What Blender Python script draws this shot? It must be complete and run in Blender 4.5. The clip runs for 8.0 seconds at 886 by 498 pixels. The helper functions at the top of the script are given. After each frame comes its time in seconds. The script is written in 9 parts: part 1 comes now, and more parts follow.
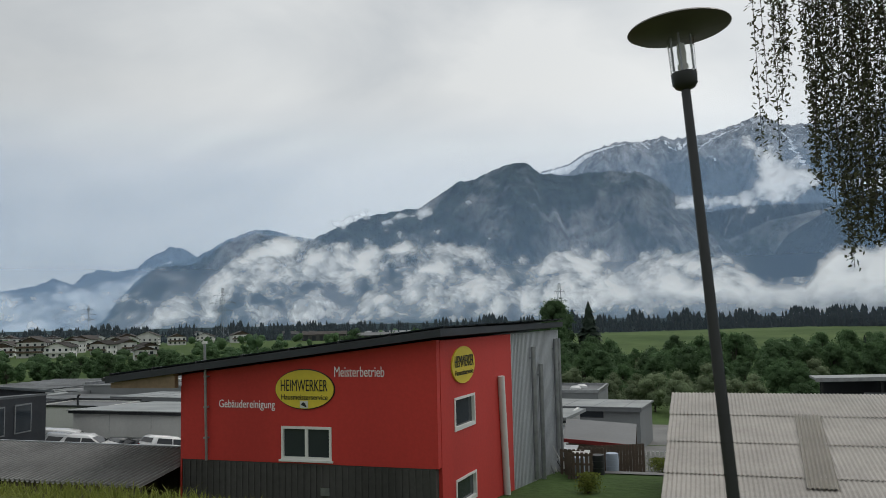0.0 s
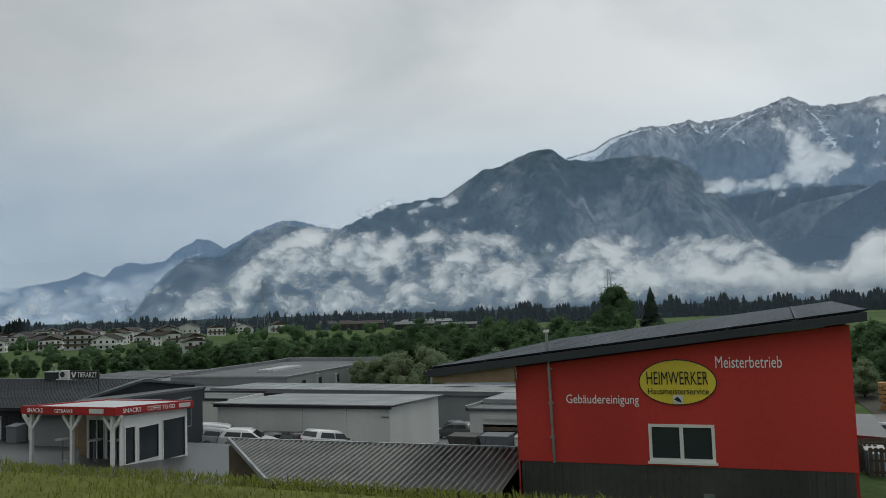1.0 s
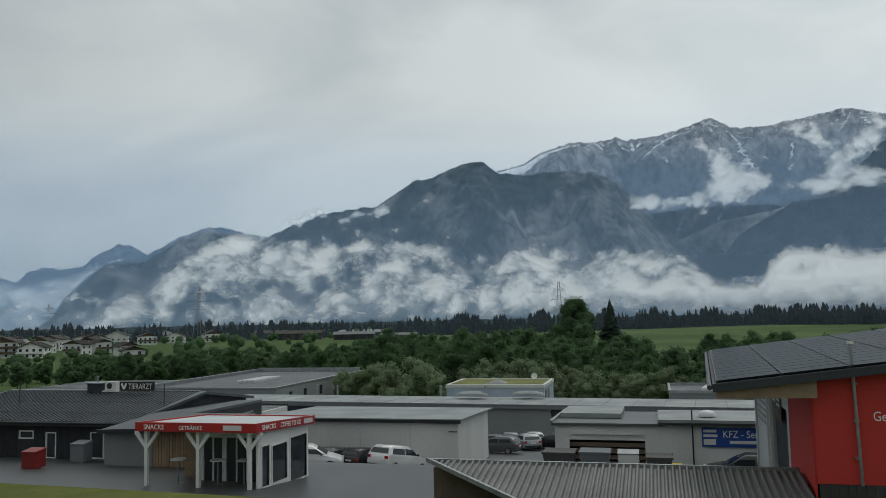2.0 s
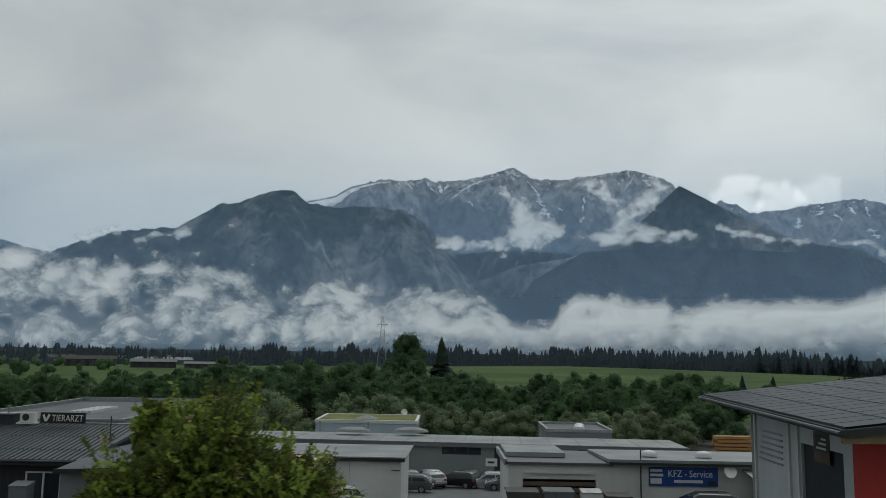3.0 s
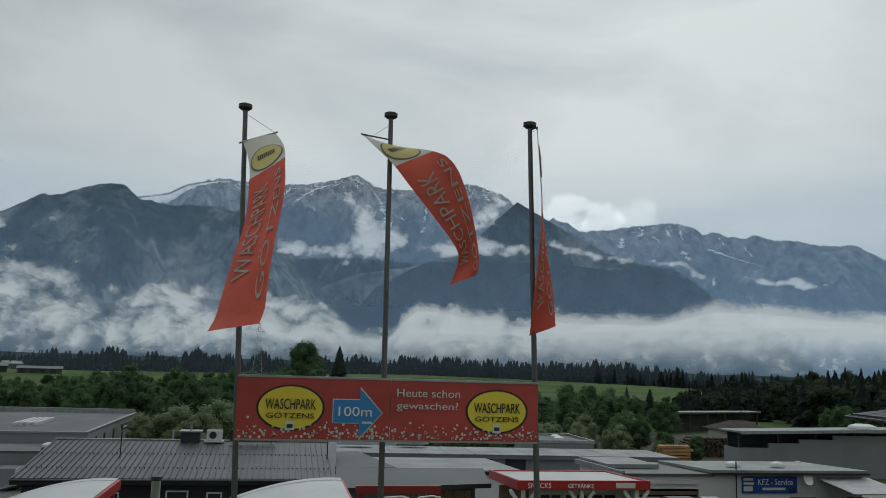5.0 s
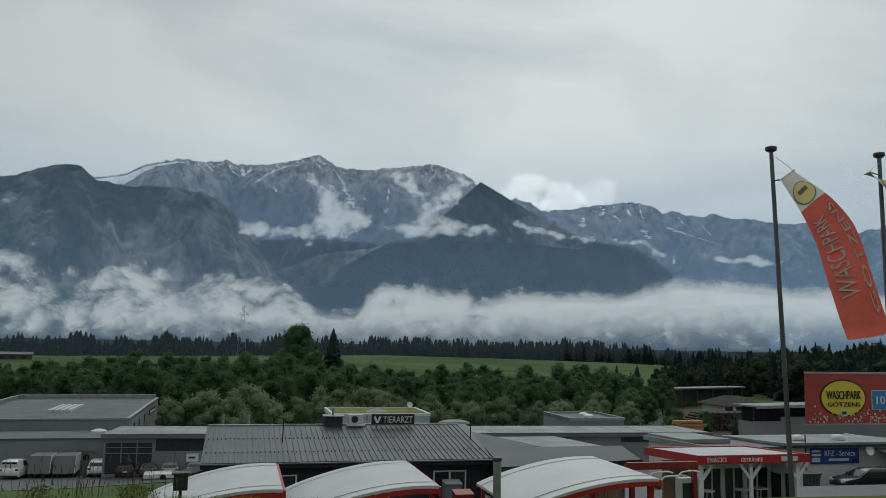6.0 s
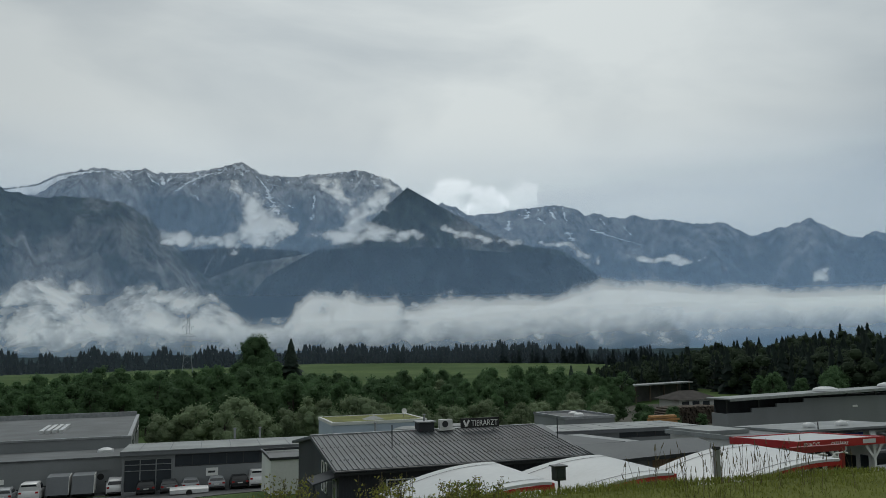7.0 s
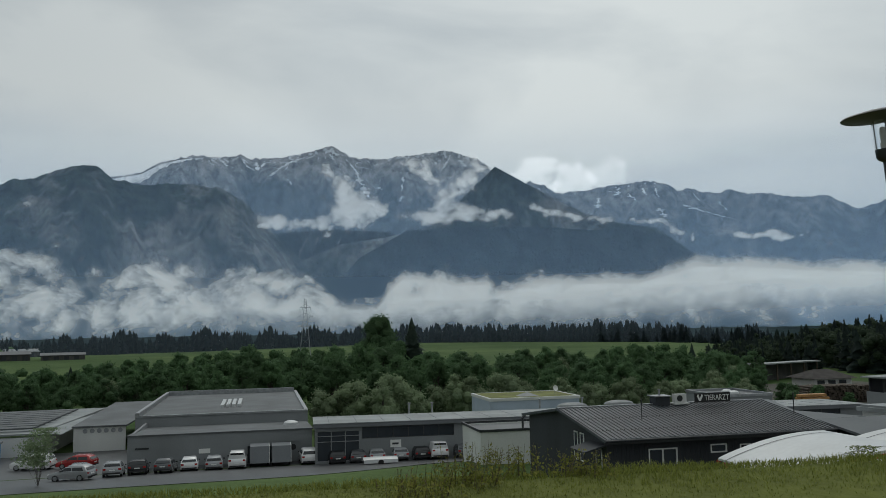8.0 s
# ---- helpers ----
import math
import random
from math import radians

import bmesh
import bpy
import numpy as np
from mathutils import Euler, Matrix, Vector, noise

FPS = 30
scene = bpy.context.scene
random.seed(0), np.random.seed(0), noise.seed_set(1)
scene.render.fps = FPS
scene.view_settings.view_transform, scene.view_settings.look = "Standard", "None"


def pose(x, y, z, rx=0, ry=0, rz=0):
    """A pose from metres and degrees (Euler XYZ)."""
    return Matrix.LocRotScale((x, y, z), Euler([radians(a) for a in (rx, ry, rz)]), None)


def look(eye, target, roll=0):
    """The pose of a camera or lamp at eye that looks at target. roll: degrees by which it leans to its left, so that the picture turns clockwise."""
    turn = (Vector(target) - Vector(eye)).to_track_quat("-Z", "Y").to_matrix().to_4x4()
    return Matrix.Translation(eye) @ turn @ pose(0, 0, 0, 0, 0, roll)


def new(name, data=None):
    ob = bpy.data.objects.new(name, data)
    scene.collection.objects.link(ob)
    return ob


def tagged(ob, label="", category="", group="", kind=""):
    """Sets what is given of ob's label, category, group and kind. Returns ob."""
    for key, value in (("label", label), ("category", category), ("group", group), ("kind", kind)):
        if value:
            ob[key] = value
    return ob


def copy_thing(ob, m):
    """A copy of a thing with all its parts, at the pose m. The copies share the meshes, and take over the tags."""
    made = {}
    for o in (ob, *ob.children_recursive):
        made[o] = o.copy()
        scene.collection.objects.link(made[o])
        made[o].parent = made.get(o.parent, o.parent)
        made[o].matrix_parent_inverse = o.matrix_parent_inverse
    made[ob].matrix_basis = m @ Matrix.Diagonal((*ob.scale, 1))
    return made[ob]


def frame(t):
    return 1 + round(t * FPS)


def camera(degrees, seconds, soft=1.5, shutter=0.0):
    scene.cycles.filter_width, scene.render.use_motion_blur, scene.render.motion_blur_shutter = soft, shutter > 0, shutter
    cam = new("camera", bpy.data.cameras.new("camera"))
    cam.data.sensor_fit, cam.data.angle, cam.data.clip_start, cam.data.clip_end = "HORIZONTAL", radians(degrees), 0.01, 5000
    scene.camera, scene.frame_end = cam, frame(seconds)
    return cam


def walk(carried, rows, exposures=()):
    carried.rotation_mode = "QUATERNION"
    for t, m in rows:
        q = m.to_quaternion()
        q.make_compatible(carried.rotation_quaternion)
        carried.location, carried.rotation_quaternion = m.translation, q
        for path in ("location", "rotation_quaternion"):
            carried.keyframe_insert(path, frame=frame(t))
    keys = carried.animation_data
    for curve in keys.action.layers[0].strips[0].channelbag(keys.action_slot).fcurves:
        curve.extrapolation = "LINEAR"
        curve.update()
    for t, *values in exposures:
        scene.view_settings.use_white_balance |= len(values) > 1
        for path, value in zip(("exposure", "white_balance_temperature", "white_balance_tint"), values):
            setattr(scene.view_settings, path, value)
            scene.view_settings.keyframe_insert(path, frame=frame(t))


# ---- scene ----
LENS = 58.48
PATH = [
    (0.0, pose(0.000, 0.000, 13.000, 94.96, 1.22, 18.50)),
    (0.5, pose(-5.331, -0.277, 13.082, 94.55, 1.49, 20.24)),
    (1.0, pose(-10.618, -0.593, 13.163, 94.17, 1.89, 20.27)),
    (1.2, pose(-12.719, -0.725, 13.194, 93.39, 1.79, 19.58)),
    (2.3, pose(-24.128, -1.466, 13.362, 95.78, 0.66, 11.97)),
    (2.5, pose(-26.174, -1.596, 13.391, 96.40, -0.03, 9.22)),
    (3.0, pose(-31.252, -1.907, 13.463, 97.16, -0.95, 0.58)),
    (3.5, pose(-36.275, -2.191, 13.533, 97.84, -1.35, -4.42)),
    (3.9, pose(-40.257, -2.395, 13.587, 98.09, -1.50, -7.57)),
    (4.0, pose(-41.248, -2.443, 13.600, 98.13, -1.58, -8.05)),
    (4.1, pose(-42.237, -2.489, 13.613, 98.02, -1.60, -8.56)),
    (4.4, pose(-45.191, -2.620, 13.653, 97.96, -2.09, -9.63)),
    (4.5, pose(-46.173, -2.660, 13.666, 97.96, -2.01, -9.91)),
    (4.7, pose(-48.131, -2.737, 13.691, 98.08, -1.95, -10.62)),
    (5.8, pose(-58.796, -3.068, 13.826, 96.90, -1.23, -13.20)),
    (6.0, pose(-60.720, -3.114, 13.849, 96.60, -1.10, -14.11)),
    (6.5, pose(-65.520, -3.216, 13.906, 96.72, -0.54, -16.92)),
    (7.0, pose(-70.312, -3.309, 13.961, 96.99, 0.78, -19.29)),
    (7.5, pose(-75.109, -3.404, 14.014, 96.69, 1.14, -19.10)),
    (7.7, pose(-77.031, -3.447, 14.035, 96.30, 0.91, -16.53)),
    (8.0, pose(-79.923, -3.518, 14.065, 95.60, 0.99, -12.96)),
]
cam = camera(LENS, 8.0, soft=0.6, shutter=0.015)
walk(cam, PATH, ((0.0, 0.35, 6780, 11), (0.5, 0.24, 6710, 9), (1.0, 0.17, 6650, 8), (2.4, 0.04, 6570, 6), (3.0, -0.08, 6550, 6), (3.5, -0.04, 6550, 6), (4.5, -0.04, 6550, 6), (8.0, -0.07, 6530, 6)))

# ---- world and light: an overcast morning ----
SUN_AZ, SUN_EL = radians(20), radians(50)
world = bpy.data.worlds.new("overcast")
scene.world = world
world.use_nodes = True
wn, wl = world.node_tree.nodes, world.node_tree.links
wn.clear()
w_out = wn.new("ShaderNodeOutputWorld")
w_bg = wn.new("ShaderNodeBackground")
w_sky = wn.new("ShaderNodeTexSky")
w_sky.sky_type = "NISHITA"
w_sky.sun_disc = False
w_sky.sun_elevation, w_sky.sun_rotation = SUN_EL, SUN_AZ
w_co = wn.new("ShaderNodeTexCoord")
w_map = wn.new("ShaderNodeMapping")
w_map.inputs["Scale"].default_value = (1.0, 1.0, 2.6)
w_n1 = wn.new("ShaderNodeTexNoise")
w_n1.inputs["Scale"].default_value = 1.7
w_n1.inputs["Detail"].default_value = 7.0
w_n1.inputs["Roughness"].default_value = 0.5
w_n1.inputs["Distortion"].default_value = 0.5
w_ramp = wn.new("ShaderNodeValToRGB")
w_ramp.color_ramp.elements[0].position = 0.36
w_ramp.color_ramp.elements[0].color = (0.36, 0.395, 0.42, 1)
w_ramp.color_ramp.elements[1].position = 0.62
w_ramp.color_ramp.elements[1].color = (0.595, 0.62, 0.62, 1)
w_dot = wn.new("ShaderNodeVectorMath")
w_dot.operation = "DOT_PRODUCT"
w_dot.inputs[1].default_value = (math.sin(SUN_AZ) * math.cos(SUN_EL), math.cos(SUN_AZ) * math.cos(SUN_EL), math.sin(SUN_EL))
w_glow = wn.new("ShaderNodeMapRange")
w_glow.inputs["From Min"].default_value, w_glow.inputs["From Max"].default_value = 0.4, 1.0
w_glow.inputs["To Min"].default_value, w_glow.inputs["To Max"].default_value = 0.74, 1.16
w_mul = wn.new("ShaderNodeVectorMath")
w_mul.operation = "SCALE"
w_thin = wn.new("ShaderNodeVectorMath")
w_thin.operation = "SCALE"
w_thin.inputs["Scale"].default_value = 0.012
w_add = wn.new("ShaderNodeVectorMath")
w_add.operation = "ADD"
wl.new(w_co.outputs["Generated"], w_map.inputs["Vector"])
wl.new(w_map.outputs["Vector"], w_n1.inputs["Vector"])
wl.new(w_n1.outputs["Fac"], w_ramp.inputs["Fac"])
wl.new(w_co.outputs["Generated"], w_dot.inputs[0])
wl.new(w_dot.outputs["Value"], w_glow.inputs["Value"])
wl.new(w_ramp.outputs["Color"], w_mul.inputs[0])
w_sep = wn.new("ShaderNodeSeparateXYZ")
w_zen = wn.new("ShaderNodeMapRange")  # an overcast sky is brightest overhead
w_zen.inputs["From Min"].default_value, w_zen.inputs["From Max"].default_value = 0.40, 1.0
w_zen.inputs["To Min"].default_value, w_zen.inputs["To Max"].default_value = 1.0, 1.65
w_both = wn.new("ShaderNodeMath")
w_both.operation = "MULTIPLY"
wl.new(w_co.outputs["Generated"], w_sep.inputs[0])
wl.new(w_sep.outputs["Z"], w_zen.inputs["Value"])
w_deck = wn.new("ShaderNodeVectorMath")  # a heavier part of the cloud deck in the north-west
w_deck.operation = "DOT_PRODUCT"
w_deck.inputs[1].default_value = (math.sin(radians(-14)) * math.cos(radians(25)), math.cos(radians(-14)) * math.cos(radians(25)), math.sin(radians(25)))
w_heavy = wn.new("ShaderNodeMapRange")
w_heavy.interpolation_type = "SMOOTHSTEP"
w_heavy.inputs["From Min"].default_value, w_heavy.inputs["From Max"].default_value = math.cos(radians(19)), math.cos(radians(4))
w_heavy.inputs["To Min"].default_value, w_heavy.inputs["To Max"].default_value = 1.0, 0.88
w_dim = wn.new("ShaderNodeMath")
w_dim.operation = "MULTIPLY"
wl.new(w_co.outputs["Generated"], w_deck.inputs[0])
wl.new(w_deck.outputs["Value"], w_heavy.inputs["Value"])
wl.new(w_glow.outputs["Result"], w_dim.inputs[0])
wl.new(w_heavy.outputs["Result"], w_dim.inputs[1])
wl.new(w_dim.outputs[0], w_both.inputs[0])
wl.new(w_zen.outputs["Result"], w_both.inputs[1])
wl.new(w_both.outputs[0], w_mul.inputs["Scale"])
wl.new(w_sky.outputs["Color"], w_thin.inputs[0])
wl.new(w_mul.outputs["Vector"], w_add.inputs[0])
wl.new(w_thin.outputs["Vector"], w_add.inputs[1])
# white cloud welling up behind the eastern crest
w_n2 = wn.new("ShaderNodeTexNoise")
w_n2.inputs["Scale"].default_value, w_n2.inputs["Detail"].default_value = 42.0, 9.0
wl.new(w_co.outputs["Generated"], w_n2.inputs["Vector"])
w_sum = w_add
for az_c, el_c, wide, gain in ((19.9, 10.4, 2.7, 1.0), (22.6, 10.1, 2.5, 1.0), (24.9, 10.7, 2.2, 0.7)):
    w_d = wn.new("ShaderNodeVectorMath")
    w_d.operation = "DOT_PRODUCT"
    w_d.inputs[1].default_value = (math.sin(radians(az_c)) * math.cos(radians(el_c)), math.cos(radians(az_c)) * math.cos(radians(el_c)), math.sin(radians(el_c)))
    w_r = wn.new("ShaderNodeMapRange")
    w_r.interpolation_type = "SMOOTHSTEP"
    w_r.inputs["From Min"].default_value, w_r.inputs["From Max"].default_value = math.cos(radians(wide)), 1.0
    w_t = wn.new("ShaderNodeMath")
    w_t.operation = "MULTIPLY_ADD"
    w_t.inputs[1].default_value = 0.56
    w_e = wn.new("ShaderNodeMapRange")
    w_e.interpolation_type = "SMOOTHSTEP"
    w_e.inputs["From Min"].default_value, w_e.inputs["From Max"].default_value = 0.80, 1.02
    w_e.inputs["To Max"].default_value = 0.26 * gain
    w_a = wn.new("ShaderNodeVectorMath")
    w_a.operation = "ADD"
    wl.new(w_co.outputs["Generated"], w_d.inputs[0])
    wl.new(w_d.outputs["Value"], w_r.inputs["Value"])
    wl.new(w_r.outputs["Result"], w_t.inputs[0])
    wl.new(w_n2.outputs["Fac"], w_t.inputs[2])
    wl.new(w_t.outputs[0], w_e.inputs["Value"])
    wl.new(w_sum.outputs["Vector"], w_a.inputs[0])
    wl.new(w_e.outputs["Result"], w_a.inputs[1])
    w_sum = w_a
wl.new(w_sum.outputs["Vector"], w_bg.inputs["Color"])
w_bg.inputs["Strength"].default_value = 1.0
wl.new(w_bg.outputs["Background"], w_out.inputs["Surface"])

sun = new("sun", bpy.data.lights.new("sun", "SUN"))
sun.data.energy, sun.data.angle, sun.data.color = 0.5, radians(30), (1.0, 0.97, 0.92)
sun.matrix_world = look((math.sin(SUN_AZ) * math.cos(SUN_EL) * 100, math.cos(SUN_AZ) * math.cos(SUN_EL) * 100, 100 * math.sin(SUN_EL)), (0, 0, 0))

# ---- materials ----
def node_mat(name):
    m = bpy.data.materials.new(name)
    m.use_nodes = True
    nt = m.node_tree
    return m, nt.nodes, nt.links, nt.nodes["Principled BSDF"]


def paint(name, col, rough=0.6, metal=0.0, big=0.4, fine=6.0, vary=0.25, bump=0.15, col2=None, streak=False, per_object=0.0, spec=0.5):
    """A surface with stains at a large scale, grain at a small one and a fine relief."""
    m, n, l, b = node_mat(name)
    co = n.new("ShaderNodeTexCoord")
    src = co.outputs["Object"]
    if streak:
        mp = n.new("ShaderNodeMapping")
        mp.inputs["Scale"].default_value = (1, 1, 0.12)
        l.new(src, mp.inputs["Vector"])
        src = mp.outputs["Vector"]
    n1, n2 = n.new("ShaderNodeTexNoise"), n.new("ShaderNodeTexNoise")
    n1.inputs["Scale"].default_value, n1.inputs["Detail"].default_value = big, 5
    n2.inputs["Scale"].default_value, n2.inputs["Detail"].default_value = fine, 4
    l.new(src, n1.inputs["Vector"])
    l.new(co.outputs["Object"], n2.inputs["Vector"])
    mx = n.new("ShaderNodeMath")
    mx.operation = "MULTIPLY_ADD"
    mx.inputs[1].default_value = 0.4
    l.new(n2.outputs["Fac"], mx.inputs[0])
    l.new(n1.outputs["Fac"], mx.inputs[2])
    ramp = n.new("ShaderNodeValToRGB")
    c2 = col2 or tuple(c * (1 + vary) for c in col)
    c1 = col if col2 else tuple(c * (1 - vary) for c in col)
    ramp.color_ramp.elements[0].position, ramp.color_ramp.elements[1].position = 0.5, 0.9
    ramp.color_ramp.elements[0].color, ramp.color_ramp.elements[1].color = (*c1, 1), (*c2, 1)
    l.new(mx.outputs[0], ramp.inputs["Fac"])
    out = ramp.outputs["Color"]
    if per_object:
        oi = n.new("ShaderNodeObjectInfo")
        mr = n.new("ShaderNodeMapRange")
        mr.inputs["To Min"].default_value, mr.inputs["To Max"].default_value = 1 - per_object, 1 + per_object
        l.new(oi.outputs["Random"], mr.inputs["Value"])
        sc = n.new("ShaderNodeVectorMath")
        sc.operation = "SCALE"
        l.new(out, sc.inputs[0])
        l.new(mr.outputs["Result"], sc.inputs["Scale"])
        out = sc.outputs["Vector"]
    l.new(out, b.inputs["Base Color"])
    b.inputs["Roughness"].default_value, b.inputs["Metallic"].default_value = rough, metal
    b.inputs["Specular IOR Level"].default_value = spec
    if bump:
        bp = n.new("ShaderNodeBump")
        bp.inputs["Strength"].default_value, bp.inputs["Distance"].default_value = bump, 0.03
        l.new(n2.outputs["Fac"], bp.inputs["Height"])
        l.new(bp.outputs["Normal"], b.inputs["Normal"])
    return m


def leafy(name, dark, light, per_object=0.3):
    """Foliage: each leaf clump its own tone, with some light passing through."""
    m, n, l, b = node_mat(name)
    geo, oi = n.new("ShaderNodeNewGeometry"), n.new("ShaderNodeObjectInfo")
    ramp = n.new("ShaderNodeValToRGB")
    ramp.color_ramp.elements[0].color, ramp.color_ramp.elements[1].color = (*dark, 1), (*light, 1)
    l.new(geo.outputs["Random Per Island"], ramp.inputs["Fac"])
    mr = n.new("ShaderNodeMapRange")
    mr.inputs["To Min"].default_value, mr.inputs["To Max"].default_value = 1 - per_object, 1 + per_object
    l.new(oi.outputs["Random"], mr.inputs["Value"])
    sc = n.new("ShaderNodeVectorMath")
    sc.operation = "SCALE"
    l.new(ramp.outputs["Color"], sc.inputs[0])
    l.new(mr.outputs["Result"], sc.inputs["Scale"])
    l.new(sc.outputs["Vector"], b.inputs["Base Color"])
    b.inputs["Roughness"].default_value = 0.75
    b.inputs["Specular IOR Level"].default_value = 0.2
    tl, mx = n.new("ShaderNodeBsdfTranslucent"), n.new("ShaderNodeMixShader")
    mx.inputs["Fac"].default_value = 0.48
    l.new(sc.outputs["Vector"], tl.inputs["Color"])
    l.new(b.outputs[0], mx.inputs[1])
    l.new(tl.outputs[0], mx.inputs[2])
    l.new(mx.outputs[0], n["Material Output"].inputs["Surface"])
    return m


def glassy(name, col=(0.02, 0.025, 0.03), rough=0.06):
    """Window panes in front of unlit rooms: dark, glossy."""
    m, n, l, b = node_mat(name)
    no = n.new("ShaderNodeTexNoise")
    no.inputs["Scale"].default_value = 0.7
    rp = n.new("ShaderNodeValToRGB")
    rp.color_ramp.elements[0].color = (*col, 1)
    rp.color_ramp.elements[1].color = (*[c * 2.2 for c in col], 1)
    l.new(no.outputs["Fac"], rp.inputs["Fac"])
    l.new(rp.outputs["Color"], b.inputs["Base Color"])
    b.inputs["Roughness"].default_value = rough
    return m


def clear_glass(name):
    m, n, l, b = node_mat(name)
    b.inputs["Base Color"].default_value = (0.93, 0.95, 0.95, 1)
    b.inputs["Roughness"].default_value = 0.03
    b.inputs["Transmission Weight"].default_value = 1.0
    b.inputs["IOR"].default_value = 1.1
    return m


RED = paint("red_render", (0.50, 0.036, 0.028), 0.75, big=0.3, fine=9, vary=0.12, bump=0.1, streak=True)
RED_GLOSS = paint("red_enamel", (0.36, 0.02, 0.022), 0.35, vary=0.12, bump=0.03)
WHITE = paint("white_paint", (0.70, 0.70, 0.68), 0.5, vary=0.07, bump=0.04)
LETTER = paint("white_letter_enamel", (0.85, 0.85, 0.84), 0.4, vary=0.03, bump=0.0)
OFFWHITE = paint("pale_render", (0.56, 0.565, 0.545), 0.85, big=0.25, vary=0.1, bump=0.12, streak=True)
GREY_WALL = paint("grey_render", (0.195, 0.207, 0.213), 0.8, big=0.2, vary=0.1, bump=0.12, streak=True)
GREY_DARK = paint("dark_grey_render", (0.14, 0.15, 0.16), 0.8, big=0.2, vary=0.12, bump=0.1, streak=True)
ANTHRA = paint("anthracite_cladding", (0.036, 0.040, 0.046), 0.6, big=0.4, vary=0.2, bump=0.1, streak=True, spec=0.25)
METAL_SIDE = paint("zinc_cladding", (0.46, 0.48, 0.505), 0.5, 0.1, big=0.4, vary=0.14, bump=0.04, streak=True)
ROOF_METAL = paint("wet_seam_roof", (0.072, 0.083, 0.090), 0.42, 0.1, big=0.5, fine=3, vary=0.3, bump=0.03, spec=0.28)
# ribs coloured darker than the roof to stand for the shadow along each seam
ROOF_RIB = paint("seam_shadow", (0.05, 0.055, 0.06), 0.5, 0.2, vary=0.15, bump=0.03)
ROOF_FLAT = paint("wet_gravel_roof", (0.086, 0.093, 0.096), 0.55, big=0.25, fine=12, vary=0.3, bump=0.2, spec=0.3)
ROOF_PALE = paint("pale_membrane", (0.215, 0.23, 0.23), 0.55, big=0.3, vary=0.25, bump=0.05, spec=0.35)
ROOF_SLATE = paint("slate_grey_membrane", (0.085, 0.094, 0.10), 0.7, big=0.3, vary=0.15, bump=0.06)
RED_DARK = paint("dark_red_steel", (0.20, 0.016, 0.016), 0.45, vary=0.15, bump=0.03)
ROOF_BITUMEN = paint("bitumen_sheet", (0.075, 0.08, 0.084), 0.5, big=0.3, vary=0.2, bump=0.1)
FIBRE = paint("fibre_cement_sheet", (0.33, 0.31, 0.285), 0.85, big=0.5, fine=5, vary=0.14, bump=0.1)
FIBRE_WET = paint("weathered_corrugated_sheet", (0.135, 0.137, 0.132), 0.6, big=0.5, fine=5, vary=0.3, bump=0.08)
FIBRE_CLEAR = paint("brown_skylight_sheet", (0.13, 0.115, 0.085), 0.4, vary=0.2, bump=0.05)
PV = paint("solar_panel_face", (0.008, 0.011, 0.014), 0.30, 0.0, big=0.5, vary=0.1, bump=0.0, per_object=0.15, spec=0.06)
WOOD = paint("larch_board", (0.25, 0.175, 0.11), 0.7, big=0.8, fine=8, vary=0.25, bump=0.15, per_object=0.15)
WOOD_DARK = paint("weathered_wood", (0.10, 0.075, 0.055), 0.8, big=0.8, fine=8, vary=0.3, bump=0.2)
TIMBER = paint("fresh_timber", (0.42, 0.22, 0.08), 0.7, vary=0.25, bump=0.1)
PVC_WHITE = paint("white_canopy_sheet", (0.50, 0.51, 0.51), 0.35, big=0.4, vary=0.1, bump=0.03)
POLE = paint("dark_grey_pole", (0.10, 0.105, 0.11), 0.4, 0.4, big=2.0, vary=0.15, bump=0.02)
STEEL_DARK = paint("dark_coated_steel", (0.034, 0.037, 0.040), 0.4, 0.3, vary=0.2, bump=0.03)
STEEL = paint("galvanised_steel", (0.30, 0.31, 0.32), 0.4, 0.7, big=2.0, vary=0.18, bump=0.03)
LAMP_GREY = paint("grey_lamp_cap", (0.085, 0.085, 0.085), 0.5, 0.2, big=2.0, vary=0.12, bump=0.02)
BLACK = paint("black_plastic", (0.012, 0.012, 0.013), 0.5, vary=0.2, bump=0.0)
YELLOW = paint("yellow_sign_face", (0.70, 0.55, 0.05), 0.4, vary=0.08, bump=0.0)
BLUE = paint("blue_sign_face", (0.015, 0.055, 0.24), 0.4, vary=0.1, bump=0.0)
BLUE_LIGHT = paint("light_blue_sign", (0.03, 0.20, 0.48), 0.4, vary=0.1, bump=0.0)
BLUE_WALL = paint("pale_blue_render", (0.36, 0.42, 0.50), 0.8, vary=0.08, bump=0.1)
BANNER = paint("red_banner_print", (0.36, 0.045, 0.04), 0.45, big=1.2, vary=0.18, bump=0.02)
FLAG_RED = paint("red_flag_cloth", (0.52, 0.085, 0.055), 0.8, big=1.5, vary=0.15, bump=0.05)
FLAG_YELLOW = paint("yellow_flag_print", (0.50, 0.42, 0.16), 0.8, vary=0.1, bump=0.05)
FLAG_WHITE = paint("pale_flag_cloth", (0.55, 0.54, 0.48), 0.8, vary=0.1, bump=0.05)
BARN_WOOD = paint("greyed_barn_boards", (0.055, 0.054, 0.052), 0.9, big=0.3, fine=4, vary=0.4, bump=0.1, per_object=0.5)
LOG = paint("weathered_log", (0.060, 0.046, 0.034), 0.85, big=1.0, fine=8, vary=0.5, bump=0.2)
EARTH = paint("dark_earth", (0.045, 0.042, 0.030), 0.9, big=0.1, fine=6, vary=0.4, bump=0.2)
